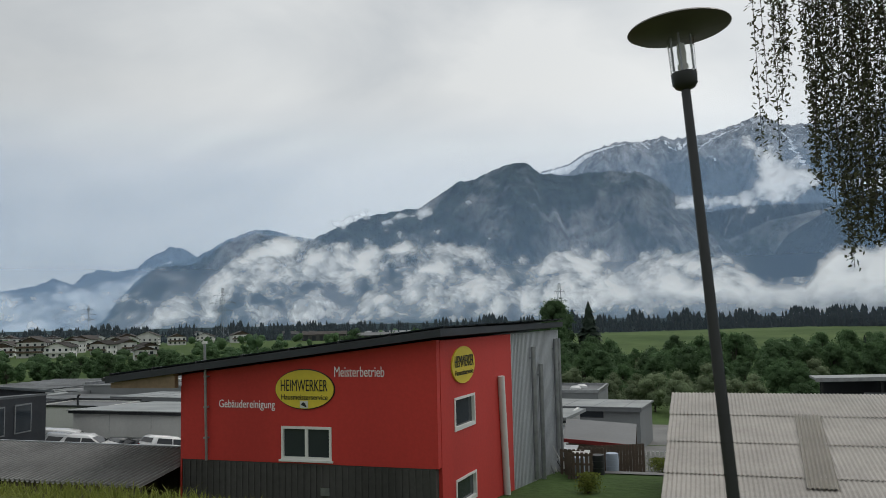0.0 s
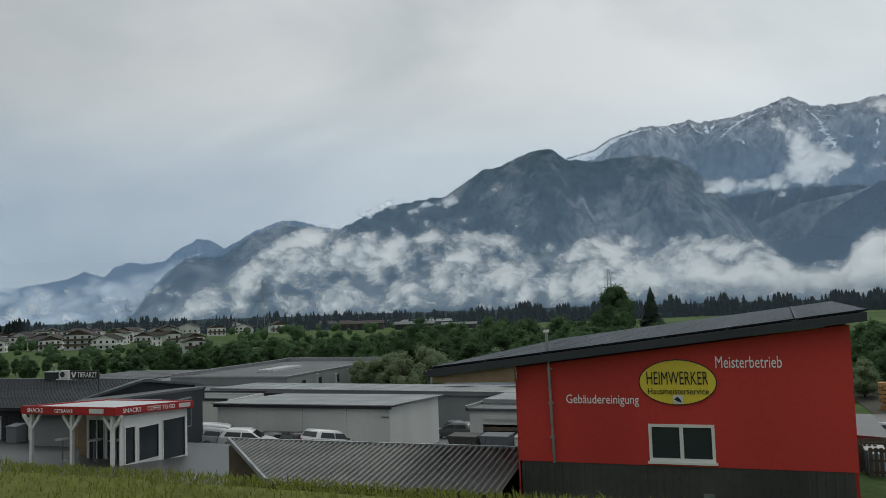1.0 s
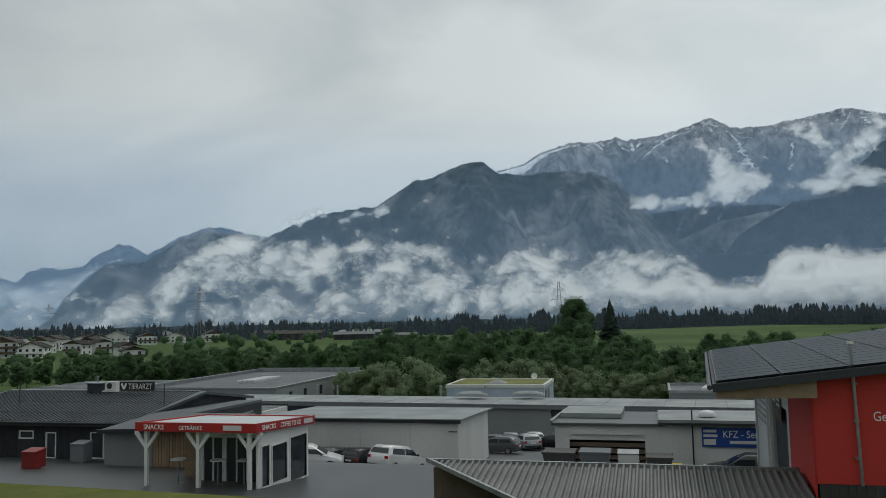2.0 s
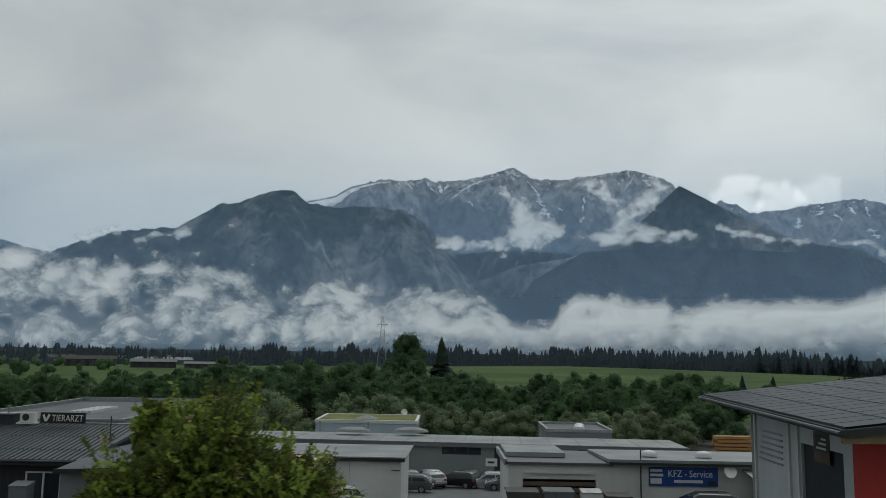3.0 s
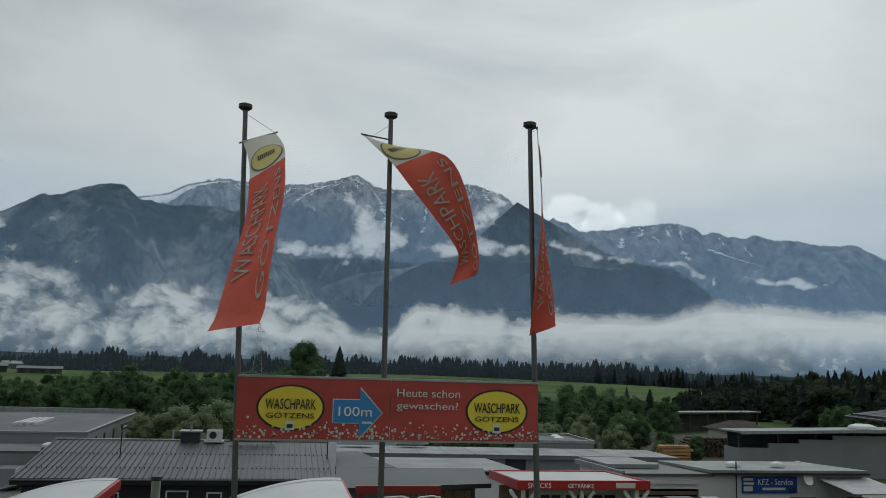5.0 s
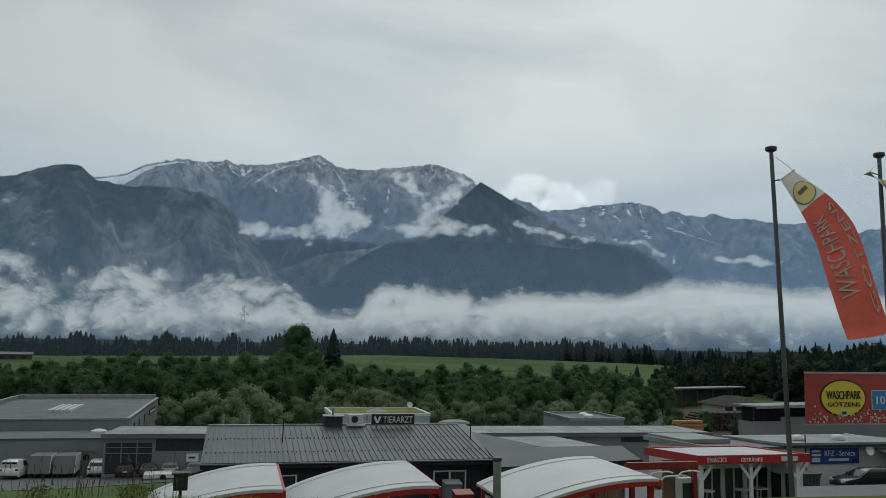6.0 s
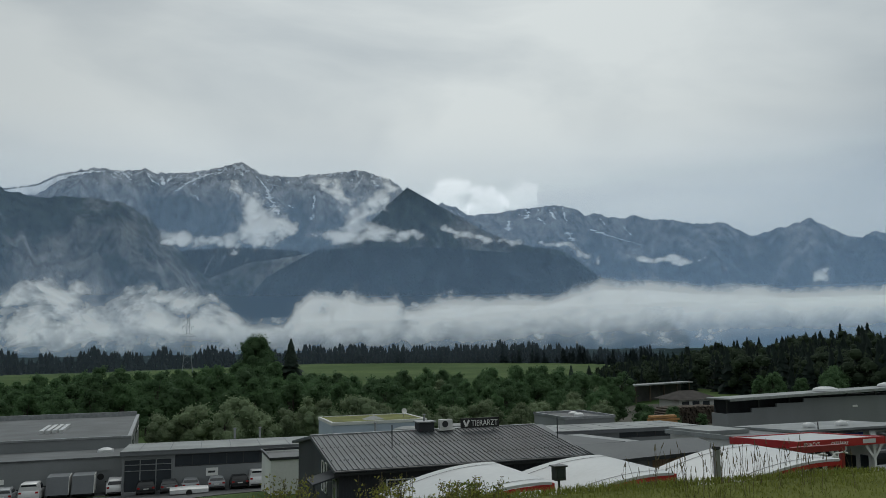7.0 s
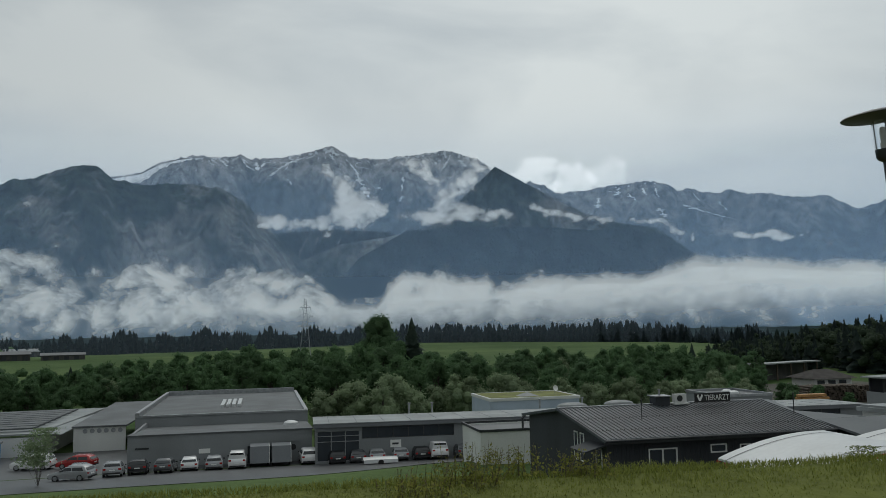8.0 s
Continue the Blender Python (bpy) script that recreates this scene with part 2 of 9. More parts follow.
GRAVEL = paint("wet_gravel", (0.10, 0.10, 0.095), 0.6, big=0.2, fine=14, vary=0.35, bump=0.25)
# steel paled in colour for the haze before the pylons
PYLON = paint("hazy_pylon_steel", (0.22, 0.24, 0.26), 0.6, 0.3, vary=0.1, bump=0.02)
ASPHALT = paint("wet_asphalt", (0.050, 0.052, 0.054), 0.42, big=0.15, fine=10, vary=0.25, bump=0.15)
CONCRETE = paint("concrete", (0.24, 0.24, 0.23), 0.8, big=0.5, fine=5, vary=0.2, bump=0.2)
BARK = paint("bark", (0.06, 0.052, 0.042), 0.9, big=3.0, fine=18, vary=0.4, bump=0.8)
GREEN_ROOF = paint("sedum", (0.12, 0.13, 0.025), 0.9, big=0.5, fine=5, vary=0.35, bump=0.5)
TILE = paint("dark_roof_tiles", (0.05, 0.045, 0.042), 0.85, big=0.6, fine=5, vary=0.3, bump=0.2, per_object=0.4, spec=0.15)
TYRE = paint("tyre_rubber", (0.014, 0.014, 0.014), 0.85, vary=0.2, bump=0.1)
GLASS = glassy("dark_window_glass")
GLASS_CAR = glassy("car_glass", (0.012, 0.014, 0.016), 0.05)
LAMP_GLASS = clear_glass("lamp_cylinder_glass")
LIGHT_RED = paint("red_tail_lens", (0.28, 0.01, 0.01), 0.2, vary=0.1, bump=0.0)
LIGHT_CLEAR = paint("headlamp_lens", (0.6, 0.6, 0.6), 0.15, vary=0.05, bump=0.0)
LEAF = leafy("deciduous_leaves", (0.068, 0.126, 0.058), (0.104, 0.176, 0.080), 0.2)
LEAF_PALE = leafy("willow_leaves", (0.145, 0.195, 0.110), (0.235, 0.295, 0.170), 0.2)
LEAF_BRIGHT = leafy("hedge_leaves", (0.14, 0.205, 0.035), (0.38, 0.48, 0.10), 0.10)
LEAF_WEED = leafy("weed_leaves", (0.11, 0.13, 0.025), (0.30, 0.29, 0.07), 0.1)
LEAF_HEDGE = leafy("old_hedge_leaves", (0.05, 0.072, 0.018), (0.22, 0.26, 0.055), 0.1)
PETAL = leafy("shrub_blossoms", (0.35, 0.22, 0.16), (0.55, 0.45, 0.35), 0.1)
LEAF_BIRCH = leafy("birch_leaves", (0.032, 0.036, 0.020), (0.105, 0.112, 0.058), 0.1)
NEEDLE = leafy("conifer_needles", (0.034, 0.054, 0.042), (0.054, 0.080, 0.060), 0.25)
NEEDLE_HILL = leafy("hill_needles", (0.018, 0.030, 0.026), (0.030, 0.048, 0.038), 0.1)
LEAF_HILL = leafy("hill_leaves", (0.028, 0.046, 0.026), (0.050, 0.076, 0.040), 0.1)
# blue-green tint carries part of the haze before the far spruces
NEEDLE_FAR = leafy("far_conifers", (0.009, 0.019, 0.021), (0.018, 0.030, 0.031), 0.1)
BLADE = leafy("grass_blades", (0.112, 0.132, 0.028), (0.22, 0.242, 0.058), 0.1)
SEED = leafy("seed_heads", (0.10, 0.085, 0.05), (0.22, 0.19, 0.12), 0.1)


def meadow_mat():
    m, n, l, b = node_mat("meadow")
    co = n.new("ShaderNodeTexCoord")
    n1, n2, n3 = (n.new("ShaderNodeTexNoise") for _ in range(3))
    for k, (node, s) in enumerate(((n1, 0.010), (n2, 0.12), (n3, 2.5))):
        node.inputs["Scale"].default_value, node.inputs["Detail"].default_value = s, 6
        l.new(co.outputs["Object"], node.inputs["Vector"])
    r1 = n.new("ShaderNodeValToRGB")
    r1.color_ramp.elements[0].position, r1.color_ramp.elements[1].position = 0.38, 0.62
    r1.color_ramp.elements[0].color, r1.color_ramp.elements[1].color = (0.050, 0.090, 0.030, 1), (0.090, 0.138, 0.050, 1)
    l.new(n1.outputs["Fac"], r1.inputs["Fac"])
    xyz, dry, kind = n.new("ShaderNodeSeparateXYZ"), n.new("ShaderNodeMapRange"), n.new("ShaderNodeMix")
    l.new(co.outputs["Object"], xyz.inputs[0])
    l.new(xyz.outputs["Y"], dry.inputs["Value"])
    dry.inputs["From Min"].default_value, dry.inputs["From Max"].default_value = 9.0, 18.0
    kind.data_type = "RGBA"
    kind.inputs[6].default_value = (0.115, 0.132, 0.035, 1)
    l.new(dry.outputs["Result"], kind.inputs[0])
    l.new(r1.outputs["Color"], kind.inputs[7])
    r2 = n.new("ShaderNodeValToRGB")
    r2.color_ramp.elements[0].position, r2.color_ramp.elements[1].position = 0.3, 0.75
    r2.color_ramp.elements[0].color, r2.color_ramp.elements[1].color = (0.6, 0.6, 0.6, 1), (1.25, 1.2, 1.1, 1)
    ad = n.new("ShaderNodeMath")
    ad.operation = "MULTIPLY_ADD"
    ad.inputs[1].default_value = 0.5
    l.new(n3.outputs["Fac"], ad.inputs[0])
    hf = n.new("ShaderNodeMath")
    hf.operation = "MULTIPLY"
    hf.inputs[1].default_value = 0.5
    l.new(n2.outputs["Fac"], hf.inputs[0])
    l.new(hf.outputs[0], ad.inputs[2])
    l.new(ad.outputs[0], r2.inputs["Fac"])
    mu = n.new("ShaderNodeVectorMath")
    mu.operation = "MULTIPLY"
    l.new(kind.outputs[2], mu.inputs[0])
    l.new(r2.outputs["Color"], mu.inputs[1])
    l.new(mu.outputs["Vector"], b.inputs["Base Color"])
    b.inputs["Roughness"].default_value = 0.95
    b.inputs["Specular IOR Level"].default_value = 0.1
    bp = n.new("ShaderNodeBump")
    bp.inputs["Strength"].default_value, bp.inputs["Distance"].default_value = 0.6, 0.15
    l.new(n3.outputs["Fac"], bp.inputs["Height"])
    l.new(bp.outputs["Normal"], b.inputs["Normal"])
    return m


def mountain_mat(name, forest, rock, snow_from, snow_to, rock_bias):
    """Forest with rock faces on the steep ground, old snow in the gullies above the tree line."""
    m, n, l, b = node_mat(name)
    geo = n.new("ShaderNodeNewGeometry")
    n1, n2, n3 = (n.new("ShaderNodeTexNoise") for _ in range(3))
    mp = n.new("ShaderNodeMapping")
    mp.inputs["Scale"].default_value = (1, 1, 0.28)
    l.new(geo.outputs["Position"], mp.inputs["Vector"])
    for node, s, vec in ((n1, 0.0035, mp), (n2, 0.02, mp), (n3, 0.042, mp)):
        node.inputs["Scale"].default_value, node.inputs["Detail"].default_value = s, 9
        node.inputs["Roughness"].default_value = 0.62
        l.new(vec.outputs["Vector"], node.inputs["Vector"])
    sep = n.new("ShaderNodeSeparateXYZ")
    l.new(geo.outputs["Position"], sep.inputs[0])
    hz = n.new("ShaderNodeMapRange")
    hz.inputs["From Min"].default_value, hz.inputs["From Max"].default_value = snow_from, snow_to
    l.new(sep.outputs["Z"], hz.inputs["Value"])
    # rock
    ad = n.new("ShaderNodeMath")
    ad.operation = "MULTIPLY_ADD"
    ad.inputs[1].default_value = 0.35
    l.new(hz.outputs["Result"], ad.inputs[0])
    l.new(n1.outputs["Fac"], ad.inputs[2])
    rk = n.new("ShaderNodeMapRange")
    rk.inputs["From Min"].default_value, rk.inputs["From Max"].default_value = rock_bias, rock_bias + 0.16
    l.new(ad.outputs[0], rk.inputs["Value"])
    tone = n.new("ShaderNodeValToRGB")
    tone.color_ramp.elements[0].position, tone.color_ramp.elements[1].position = 0.3, 0.7
    tone.color_ramp.elements[0].color, tone.color_ramp.elements[1].color = (0.3, 0.3, 0.3, 1), (2.1, 2.1, 2.1, 1)
    l.new(n2.outputs["Fac"], tone.inputs["Fac"])
    mix = n.new("ShaderNodeMix")
    mix.data_type = "RGBA"
    mix.inputs["A"].default_value, mix.inputs["B"].default_value = (*forest, 1), (*rock, 1)
    l.new(rk.outputs["Result"], mix.inputs["Factor"])
    mu = n.new("ShaderNodeVectorMath")
    mu.operation = "MULTIPLY"
    l.new(mix.outputs["Result"], mu.inputs[0])
    l.new(tone.outputs["Color"], mu.inputs[1])
    # snow
    sa = n.new("ShaderNodeMath")
    sa.operation = "MULTIPLY_ADD"
    sa.inputs[1].default_value = 0.45
    l.new(hz.outputs["Result"], sa.inputs[0])
    l.new(n3.outputs["Fac"], sa.inputs[2])
    sr = n.new("ShaderNodeMapRange")
    sr.inputs["From Min"].default_value, sr.inputs["From Max"].default_value = 0.935, 0.97
    l.new(sa.outputs[0], sr.inputs["Value"])
    sm = n.new("ShaderNodeMix")
    sm.data_type = "RGBA"
    sm.inputs["B"].default_value = (0.8, 0.82, 0.85, 1)
    l.new(mu.outputs["Vector"], sm.inputs["A"])
    l.new(sr.outputs["Result"], sm.inputs["Factor"])
    l.new(sm.outputs["Result"], b.inputs["Base Color"])
    b.inputs["Roughness"].default_value = 0.95
    b.inputs["Specular IOR Level"].default_value = 0.1
    bp = n.new("ShaderNodeBump")
    bp.inputs["Strength"].default_value, bp.inputs["Distance"].default_value = 1.0, 90.0
    l.new(n2.outputs["Fac"], bp.inputs["Height"])
    l.new(bp.outputs["Normal"], b.inputs["Normal"])
    return m


def mist_mat(name, col, scale, soft, most, seed, gain=2.0, tall=1.7, relief=40.0, tilt_up=0.7, grain=0.58, puff=0.35, twist=0.6):
    """Valley mist and cloud: drops of water that scatter the daylight, thin where the cover is low, billowing where it is torn."""
    m, n, l, b = node_mat(name)
    n.remove(b)
    out = n["Material Output"]
    cover, torn = n.new("ShaderNodeAttribute"), n.new("ShaderNodeAttribute")
    cover.attribute_name, torn.attribute_name = "cover", "torn"
    uv = n.new("ShaderNodeUVMap")
    mp = n.new("ShaderNodeMapping")
    mp.inputs["Location"].default_value = (seed, seed * 0.7, 0)
    mp.inputs["Scale"].default_value = (scale, scale * tall, 1)
    l.new(uv.outputs["UV"], mp.inputs["Vector"])

    def billows(detail):
        no, vo, one, mix = n.new("ShaderNodeTexNoise"), n.new("ShaderNodeTexVoronoi"), n.new("ShaderNodeMath"), n.new("ShaderNodeMath")
        no.inputs["Scale"].default_value, no.inputs["Detail"].default_value = 1.0, detail
        no.inputs["Roughness"].default_value, no.inputs["Distortion"].default_value = grain, twist
        l.new(mp.outputs["Vector"], no.inputs["Vector"])
        drift = n.new("ShaderNodeVectorMath")
        drift.operation = "MULTIPLY_ADD"
        drift.inputs[1].default_value = (0.9, 0.9, 0.0)
        l.new(no.outputs["Color"], drift.inputs[0])
        l.new(mp.outputs["Vector"], drift.inputs[2])
        vo.feature = "SMOOTH_F1"
        vo.inputs["Scale"].default_value, vo.inputs["Smoothness"].default_value, vo.inputs["Detail"].default_value = 2.2, 0.6 if detail > 4 else 1.0, 2.0 if detail > 4 else 0.0
        l.new(drift.outputs["Vector"], vo.inputs["Vector"])
        one.operation, one.inputs[0].default_value = "SUBTRACT", 0.85
        l.new(vo.outputs["Distance"], one.inputs[1])
        mix.operation, mix.inputs[1].default_value = "MULTIPLY_ADD", puff
        l.new(one.outputs[0], mix.inputs[0])
        rest = n.new("ShaderNodeMath")
        rest.operation, rest.inputs[1].default_value = "MULTIPLY", 1 - puff
        l.new(no.outputs["Fac"], rest.inputs[0])
        l.new(rest.outputs[0], mix.inputs[2])
        # about its middle, by how torn the cloud is there
        mid, amp, full = n.new("ShaderNodeMath"), n.new("ShaderNodeMath"), n.new("ShaderNodeMath")
        mid.operation, mid.inputs[1].default_value = "SUBTRACT", 0.45
        amp.operation, full.operation = "MULTIPLY", "MULTIPLY_ADD"
        l.new(mix.outputs[0], mid.inputs[0])
        l.new(torn.outputs["Fac"], amp.inputs[0])
        amp.inputs[1].default_value = gain
        l.new(mid.outputs[0], full.inputs[0])
        l.new(amp.outputs[0], full.inputs[1])
        l.new(cover.outputs["Fac"], full.inputs[2])
        return full.outputs[0]

    mr = n.new("ShaderNodeMapRange")
    mr.interpolation_type = "SMOOTHSTEP"
    mr.inputs["From Min"].default_value, mr.inputs["From Max"].default_value = 0.5 - soft, 0.5 + soft
    mr.inputs["To Max"].default_value = most
    l.new(billows(9.0), mr.inputs["Value"])
    tr = n.new("ShaderNodeBsdfTransparent")
    d1, d2 = n.new("ShaderNodeBsdfDiffuse"), n.new("ShaderNodeBsdfTranslucent")
    geo = n.new("ShaderNodeNewGeometry")
    bp = n.new("ShaderNodeBump")
    bp.inputs["Strength"].default_value, bp.inputs["Distance"].default_value = 1.0, max(relief, 0.001)
    if relief:
        l.new(billows(2.0), bp.inputs["Height"])
    for k, d in ((1.0, d1), (-1.0, d2)):  # normals leaned so both faces of upright sheets take light from above
        tilt = n.new("ShaderNodeVectorMath")
        tilt.inputs[1].default_value = (0, 0, k * tilt_up)
        l.new((bp if relief and k > 0 else geo).outputs["Normal"], tilt.inputs[0])
        nz = n.new("ShaderNodeVectorMath")
        nz.operation = "NORMALIZE"
        l.new(tilt.outputs["Vector"], nz.inputs[0])
        l.new(nz.outputs["Vector"], d.inputs["Normal"])
        d.inputs["Color"].default_value = (*col, 1)
    m1, m2 = n.new("ShaderNodeAddShader"), n.new("ShaderNodeMixShader")
    l.new(d1.outputs[0], m1.inputs[0])
    l.new(d2.outputs[0], m1.inputs[1])
    l.new(mr.outputs["Result"], m2.inputs["Fac"])
    l.new(tr.outputs[0], m2.inputs[1])
    l.new(m1.outputs[0], m2.inputs[2])
    l.new(m2.outputs[0], out.inputs["Surface"])
    return m


SNOW = paint("old_snow", (0.84, 0.86, 0.89), 0.8, big=0.01, fine=0.08, vary=0.2, bump=0.0)
# bluish tone of the woods holds the haze over the valley floor
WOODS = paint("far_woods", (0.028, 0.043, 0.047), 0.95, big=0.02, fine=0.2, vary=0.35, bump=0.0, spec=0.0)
CLADDING = paint("weathered_dark_cladding", (0.062, 0.060, 0.058), 0.7, big=0.5, vary=0.3, bump=0.1, streak=True)
MEADOW = meadow_mat()

# ---- mesh helpers ----
class MB:
    """Gathers corners and faces of one mesh."""

    def __init__(self):
        self.v, self.f = [], []

    def add(self, vs, fs):
        k = len(self.v)
        self.v += [tuple(map(float, p)) for p in vs]
        self.f += [tuple(i + k for i in q) for q in fs]
        return self

    def box(self, x0, x1, y0, y1, z0, z1):
        vs = [(x, y, z) for z in (z0, z1) for y in (y0, y1) for x in (x0, x1)]
        return self.add(vs, [(0, 2, 3, 1), (4, 5, 7, 6), (0, 1, 5, 4), (1, 3, 7, 5), (3, 2, 6, 7), (2, 0, 4, 6)])

    def slab(self, quad, thick):
        """A plate with the four top corners of quad (counter-clockwise seen from above)."""
        vs = [tuple(p) for p in quad] + [(p[0], p[1], p[2] - thick) for p in quad]
        return self.add(vs, [(0, 1, 2, 3), (7, 6, 5, 4), (0, 4, 5, 1), (1, 5, 6, 2), (2, 6, 7, 3), (3, 7, 4, 0)])

    def prism(self, ring, vec):
        """A polygon swept along vec."""
        n = len(ring)
        vs = [tuple(p) for p in ring] + [(p[0] + vec[0], p[1] + vec[1], p[2] + vec[2]) for p in ring]
        fs = [tuple(range(n - 1, -1, -1)), tuple(range(n, 2 * n))]
        fs += [(i, (i + 1) % n, n + (i + 1) % n, n + i) for i in range(n)]
        return self.add(vs, fs)

    def tube(self, p0, p1, r0, r1=None, n=8, caps=True):
        r1 = r0 if r1 is None else r1
        a, b = Vector(p0), Vector(p1)
        d = (b - a).normalized()
        u = d.orthogonal().normalized()
        w = d.cross(u)
        ring = [(math.cos(2 * math.pi * i / n), math.sin(2 * math.pi * i / n)) for i in range(n)]
        vs = [a + (u * c + w * s) * r0 for c, s in ring] + [b + (u * c + w * s) * r1 for c, s in ring]
        fs = [(i, (i + 1) % n, n + (i + 1) % n, n + i) for i in range(n)]
        if caps:
            fs += [tuple(range(n - 1, -1, -1)), tuple(range(n, 2 * n))]
        return self.add(vs, fs)

    def grid(self, rows):
        """Rows of points, joined into a sheet."""
        n, m = len(rows), len(rows[0])
        return self.add([p for r in rows for p in r], [(i * m + j, i * m + j + 1, (i + 1) * m + j + 1, (i + 1) * m + j) for i in range(n - 1) for j in range(m - 1)])

    def spin(self, profile, n=24, centre=(0, 0, 0)):
        """A turned shape: profile of (radius, height)."""
        rows = [[(centre[0] + r * math.cos(2 * math.pi * i / n), centre[1] + r * math.sin(2 * math.pi * i / n), centre[2] + z) for i in range(n + 1)] for r, z in profile]
        return self.grid(rows)

    def moved(self, m):
        self.v = [tuple(m @ Vector(p)) for p in self.v]
        return self


ORIGIN = {}


def mesh_of(name, mb, mat, origin=(0, 0, 0), smooth=False):
    me = bpy.data.meshes.new(name)
    o = origin
    me.from_pydata([(x - o[0], y - o[1], z - o[2]) for x, y, z in mb.v], [], mb.f)
    me.materials.append(mat)
    if smooth:
        me.shade_smooth()
        me.set_sharp_from_angle(angle=radians(40))
    me.update()
    return me


def thing(name, base, label, category, group="", kind=""):
    """An empty at the foot of a thing, to carry its parts. The parts are given in world places."""
    ob = new(name)
    ob.empty_display_size = 0.2
    ob.location = base
    ORIGIN[ob.name] = tuple(base)
    return tagged(ob, label, category, group, kind)


def welded(mb):
    """Joins corners that meet, so that a wall round its openings is one piece."""
    seen, to, vs = {}, [], []
    for p in mb.v:
        k = tuple(round(c, 3) for c in p)
        if k not in seen:
            seen[k] = len(vs)
            vs.append(p)
        to.append(seen[k])
    mb.v, mb.f = vs, [q for q in (tuple(dict.fromkeys(to[i] for i in f)) for f in mb.f) if len(q) > 2]
    return mb


def part(name, mb, mat, parent, label="", smooth=False):
    if name.endswith(("wall", "frame", "window", "fascia", "parapet")):
        mb = welded(mb)
    o = ORIGIN[parent.name]
    ob = new(name, mesh_of(name, mb, mat, o, smooth))
    ob.parent = parent
    ORIGIN[ob.name] = o
    return tagged(ob, label)


def setting(name, mb, mat, label, category, smooth=False, kind="structure"):
    ob = new(name, mesh_of(name, mb, mat, (0, 0, 0), smooth))
    ORIGIN[ob.name] = (0, 0, 0)
    return tagged(ob, label, category, "", kind)


def word_mesh(word, bold=0.0):
    cu = bpy.data.curves.new("word", "FONT")
    cu.body, cu.size, cu.extrude, cu.offset, cu.resolution_u = word, 1.0, 0.01, min(bold, 0.0), 3
    ob = bpy.data.objects.new("word", cu)
    scene.collection.objects.link(ob)
    dg = bpy.context.evaluated_depsgraph_get()
    me = bpy.data.meshes.new_from_object(ob.evaluated_get(dg))
    vs = [tuple(v.co) for v in me.vertices]
    fs = [tuple(p.vertices) for p in me.polygons]
    bpy.data.objects.remove(ob)
    bpy.data.curves.remove(cu)
    bpy.data.meshes.remove(me)
    x0, x1 = min(v[0] for v in vs), max(v[0] for v in vs)
    y0, y1 = min(v[1] for v in vs), max(v[1] for v in vs)
    return [((x - x0) / (x1 - x0), (y - y0) / (y1 - y0), z) for x, y, z in vs], fs


def lettering(word, a, b, height, mat, parent, out=(0, -1, 0), bold=0.02, name="lettering"):
    """A word from the lower left corner a to the lower right corner b, of that height, standing off by 1.5 cm towards out."""
    vs, fs = word_mesh(word, bold)
    a, b, o = Vector(a), Vector(b), Vector(out)
    mb = MB()
    mb.add([a + (b - a) * x + Vector((0, 0, height * y)) + o * (0.015 + max(z, 0)) for x, y, z in vs], fs)
    return part(name, mb, mat, parent)


def oval(cx, y, cz, rx, rz, thick=0.04, n=40):
    ring = [(cx + rx * math.cos(2 * math.pi * i / n), y, cz + rz * math.sin(2 * math.pi * i / n)) for i in range(n)]
    return MB().prism(ring, (0, -thick, 0))


def wall_x(mb, x0, x1, y0, y1, z0, z1, holes):
    """A wall along x with openings (xa, xb, za, zb)."""
    xs = sorted({x0, x1, *[h[0] for h in holes], *[h[1] for h in holes]})
    zs = sorted({z0, z1, *[h[2] for h in holes], *[h[3] for h in holes]})
    for a, b in zip(xs, xs[1:]):
        for c, d in zip(zs, zs[1:]):
            if not any(h[0] <= (a + b) / 2 <= h[1] and h[2] <= (c + d) / 2 <= h[3] for h in holes):
                mb.box(a, b, y0, y1, c, d)
    return mb


def window_x(parent, x0, x1, z0, z1, y, frame_mat, bars=1, rails=0, w=0.07, deep=0.12, name="window"):
    """A window in a wall along x whose outer face is at y: frame, bars, panes, sill."""
    fr = MB()
    fr.box(x0, x1, y - 0.02, y + deep, z0, z0 + w).box(x0, x1, y - 0.02, y + deep, z1 - w, z1)
    fr.box(x0, x0 + w, y - 0.02, y + deep, z0 + w, z1 - w).box(x1 - w, x1, y - 0.02, y + deep, z0 + w, z1 - w)
    for k in range(1, bars + 1):
        xm = x0 + (x1 - x0) * k / (bars + 1)
        fr.box(xm - w * 0.6, xm + w * 0.6, y, y + deep, z0 + w, z1 - w)
    for k in range(1, rails + 1):
        zm = z0 + (z1 - z0) * k / (rails + 1)
        fr.box(x0 + w, x1 - w, y + 0.01, y + deep - 0.01, zm - w * 0.5, zm + w * 0.5)
    win = part(name, fr, frame_mat, parent)
    for k in range(bars + 1):
        a, b = x0 + (x1 - x0) * k / (bars + 1), x0 + (x1 - x0) * (k + 1) / (bars + 1)
        part("pane", MB().box(a + w * 0.5, b - w * 0.5, y + 0.05, y + 0.07, z0 + w * 0.5, z1 - w * 0.5), GLASS, win)
    return win


# ---- ground ----
ROAD_SLOPE = 0.0125


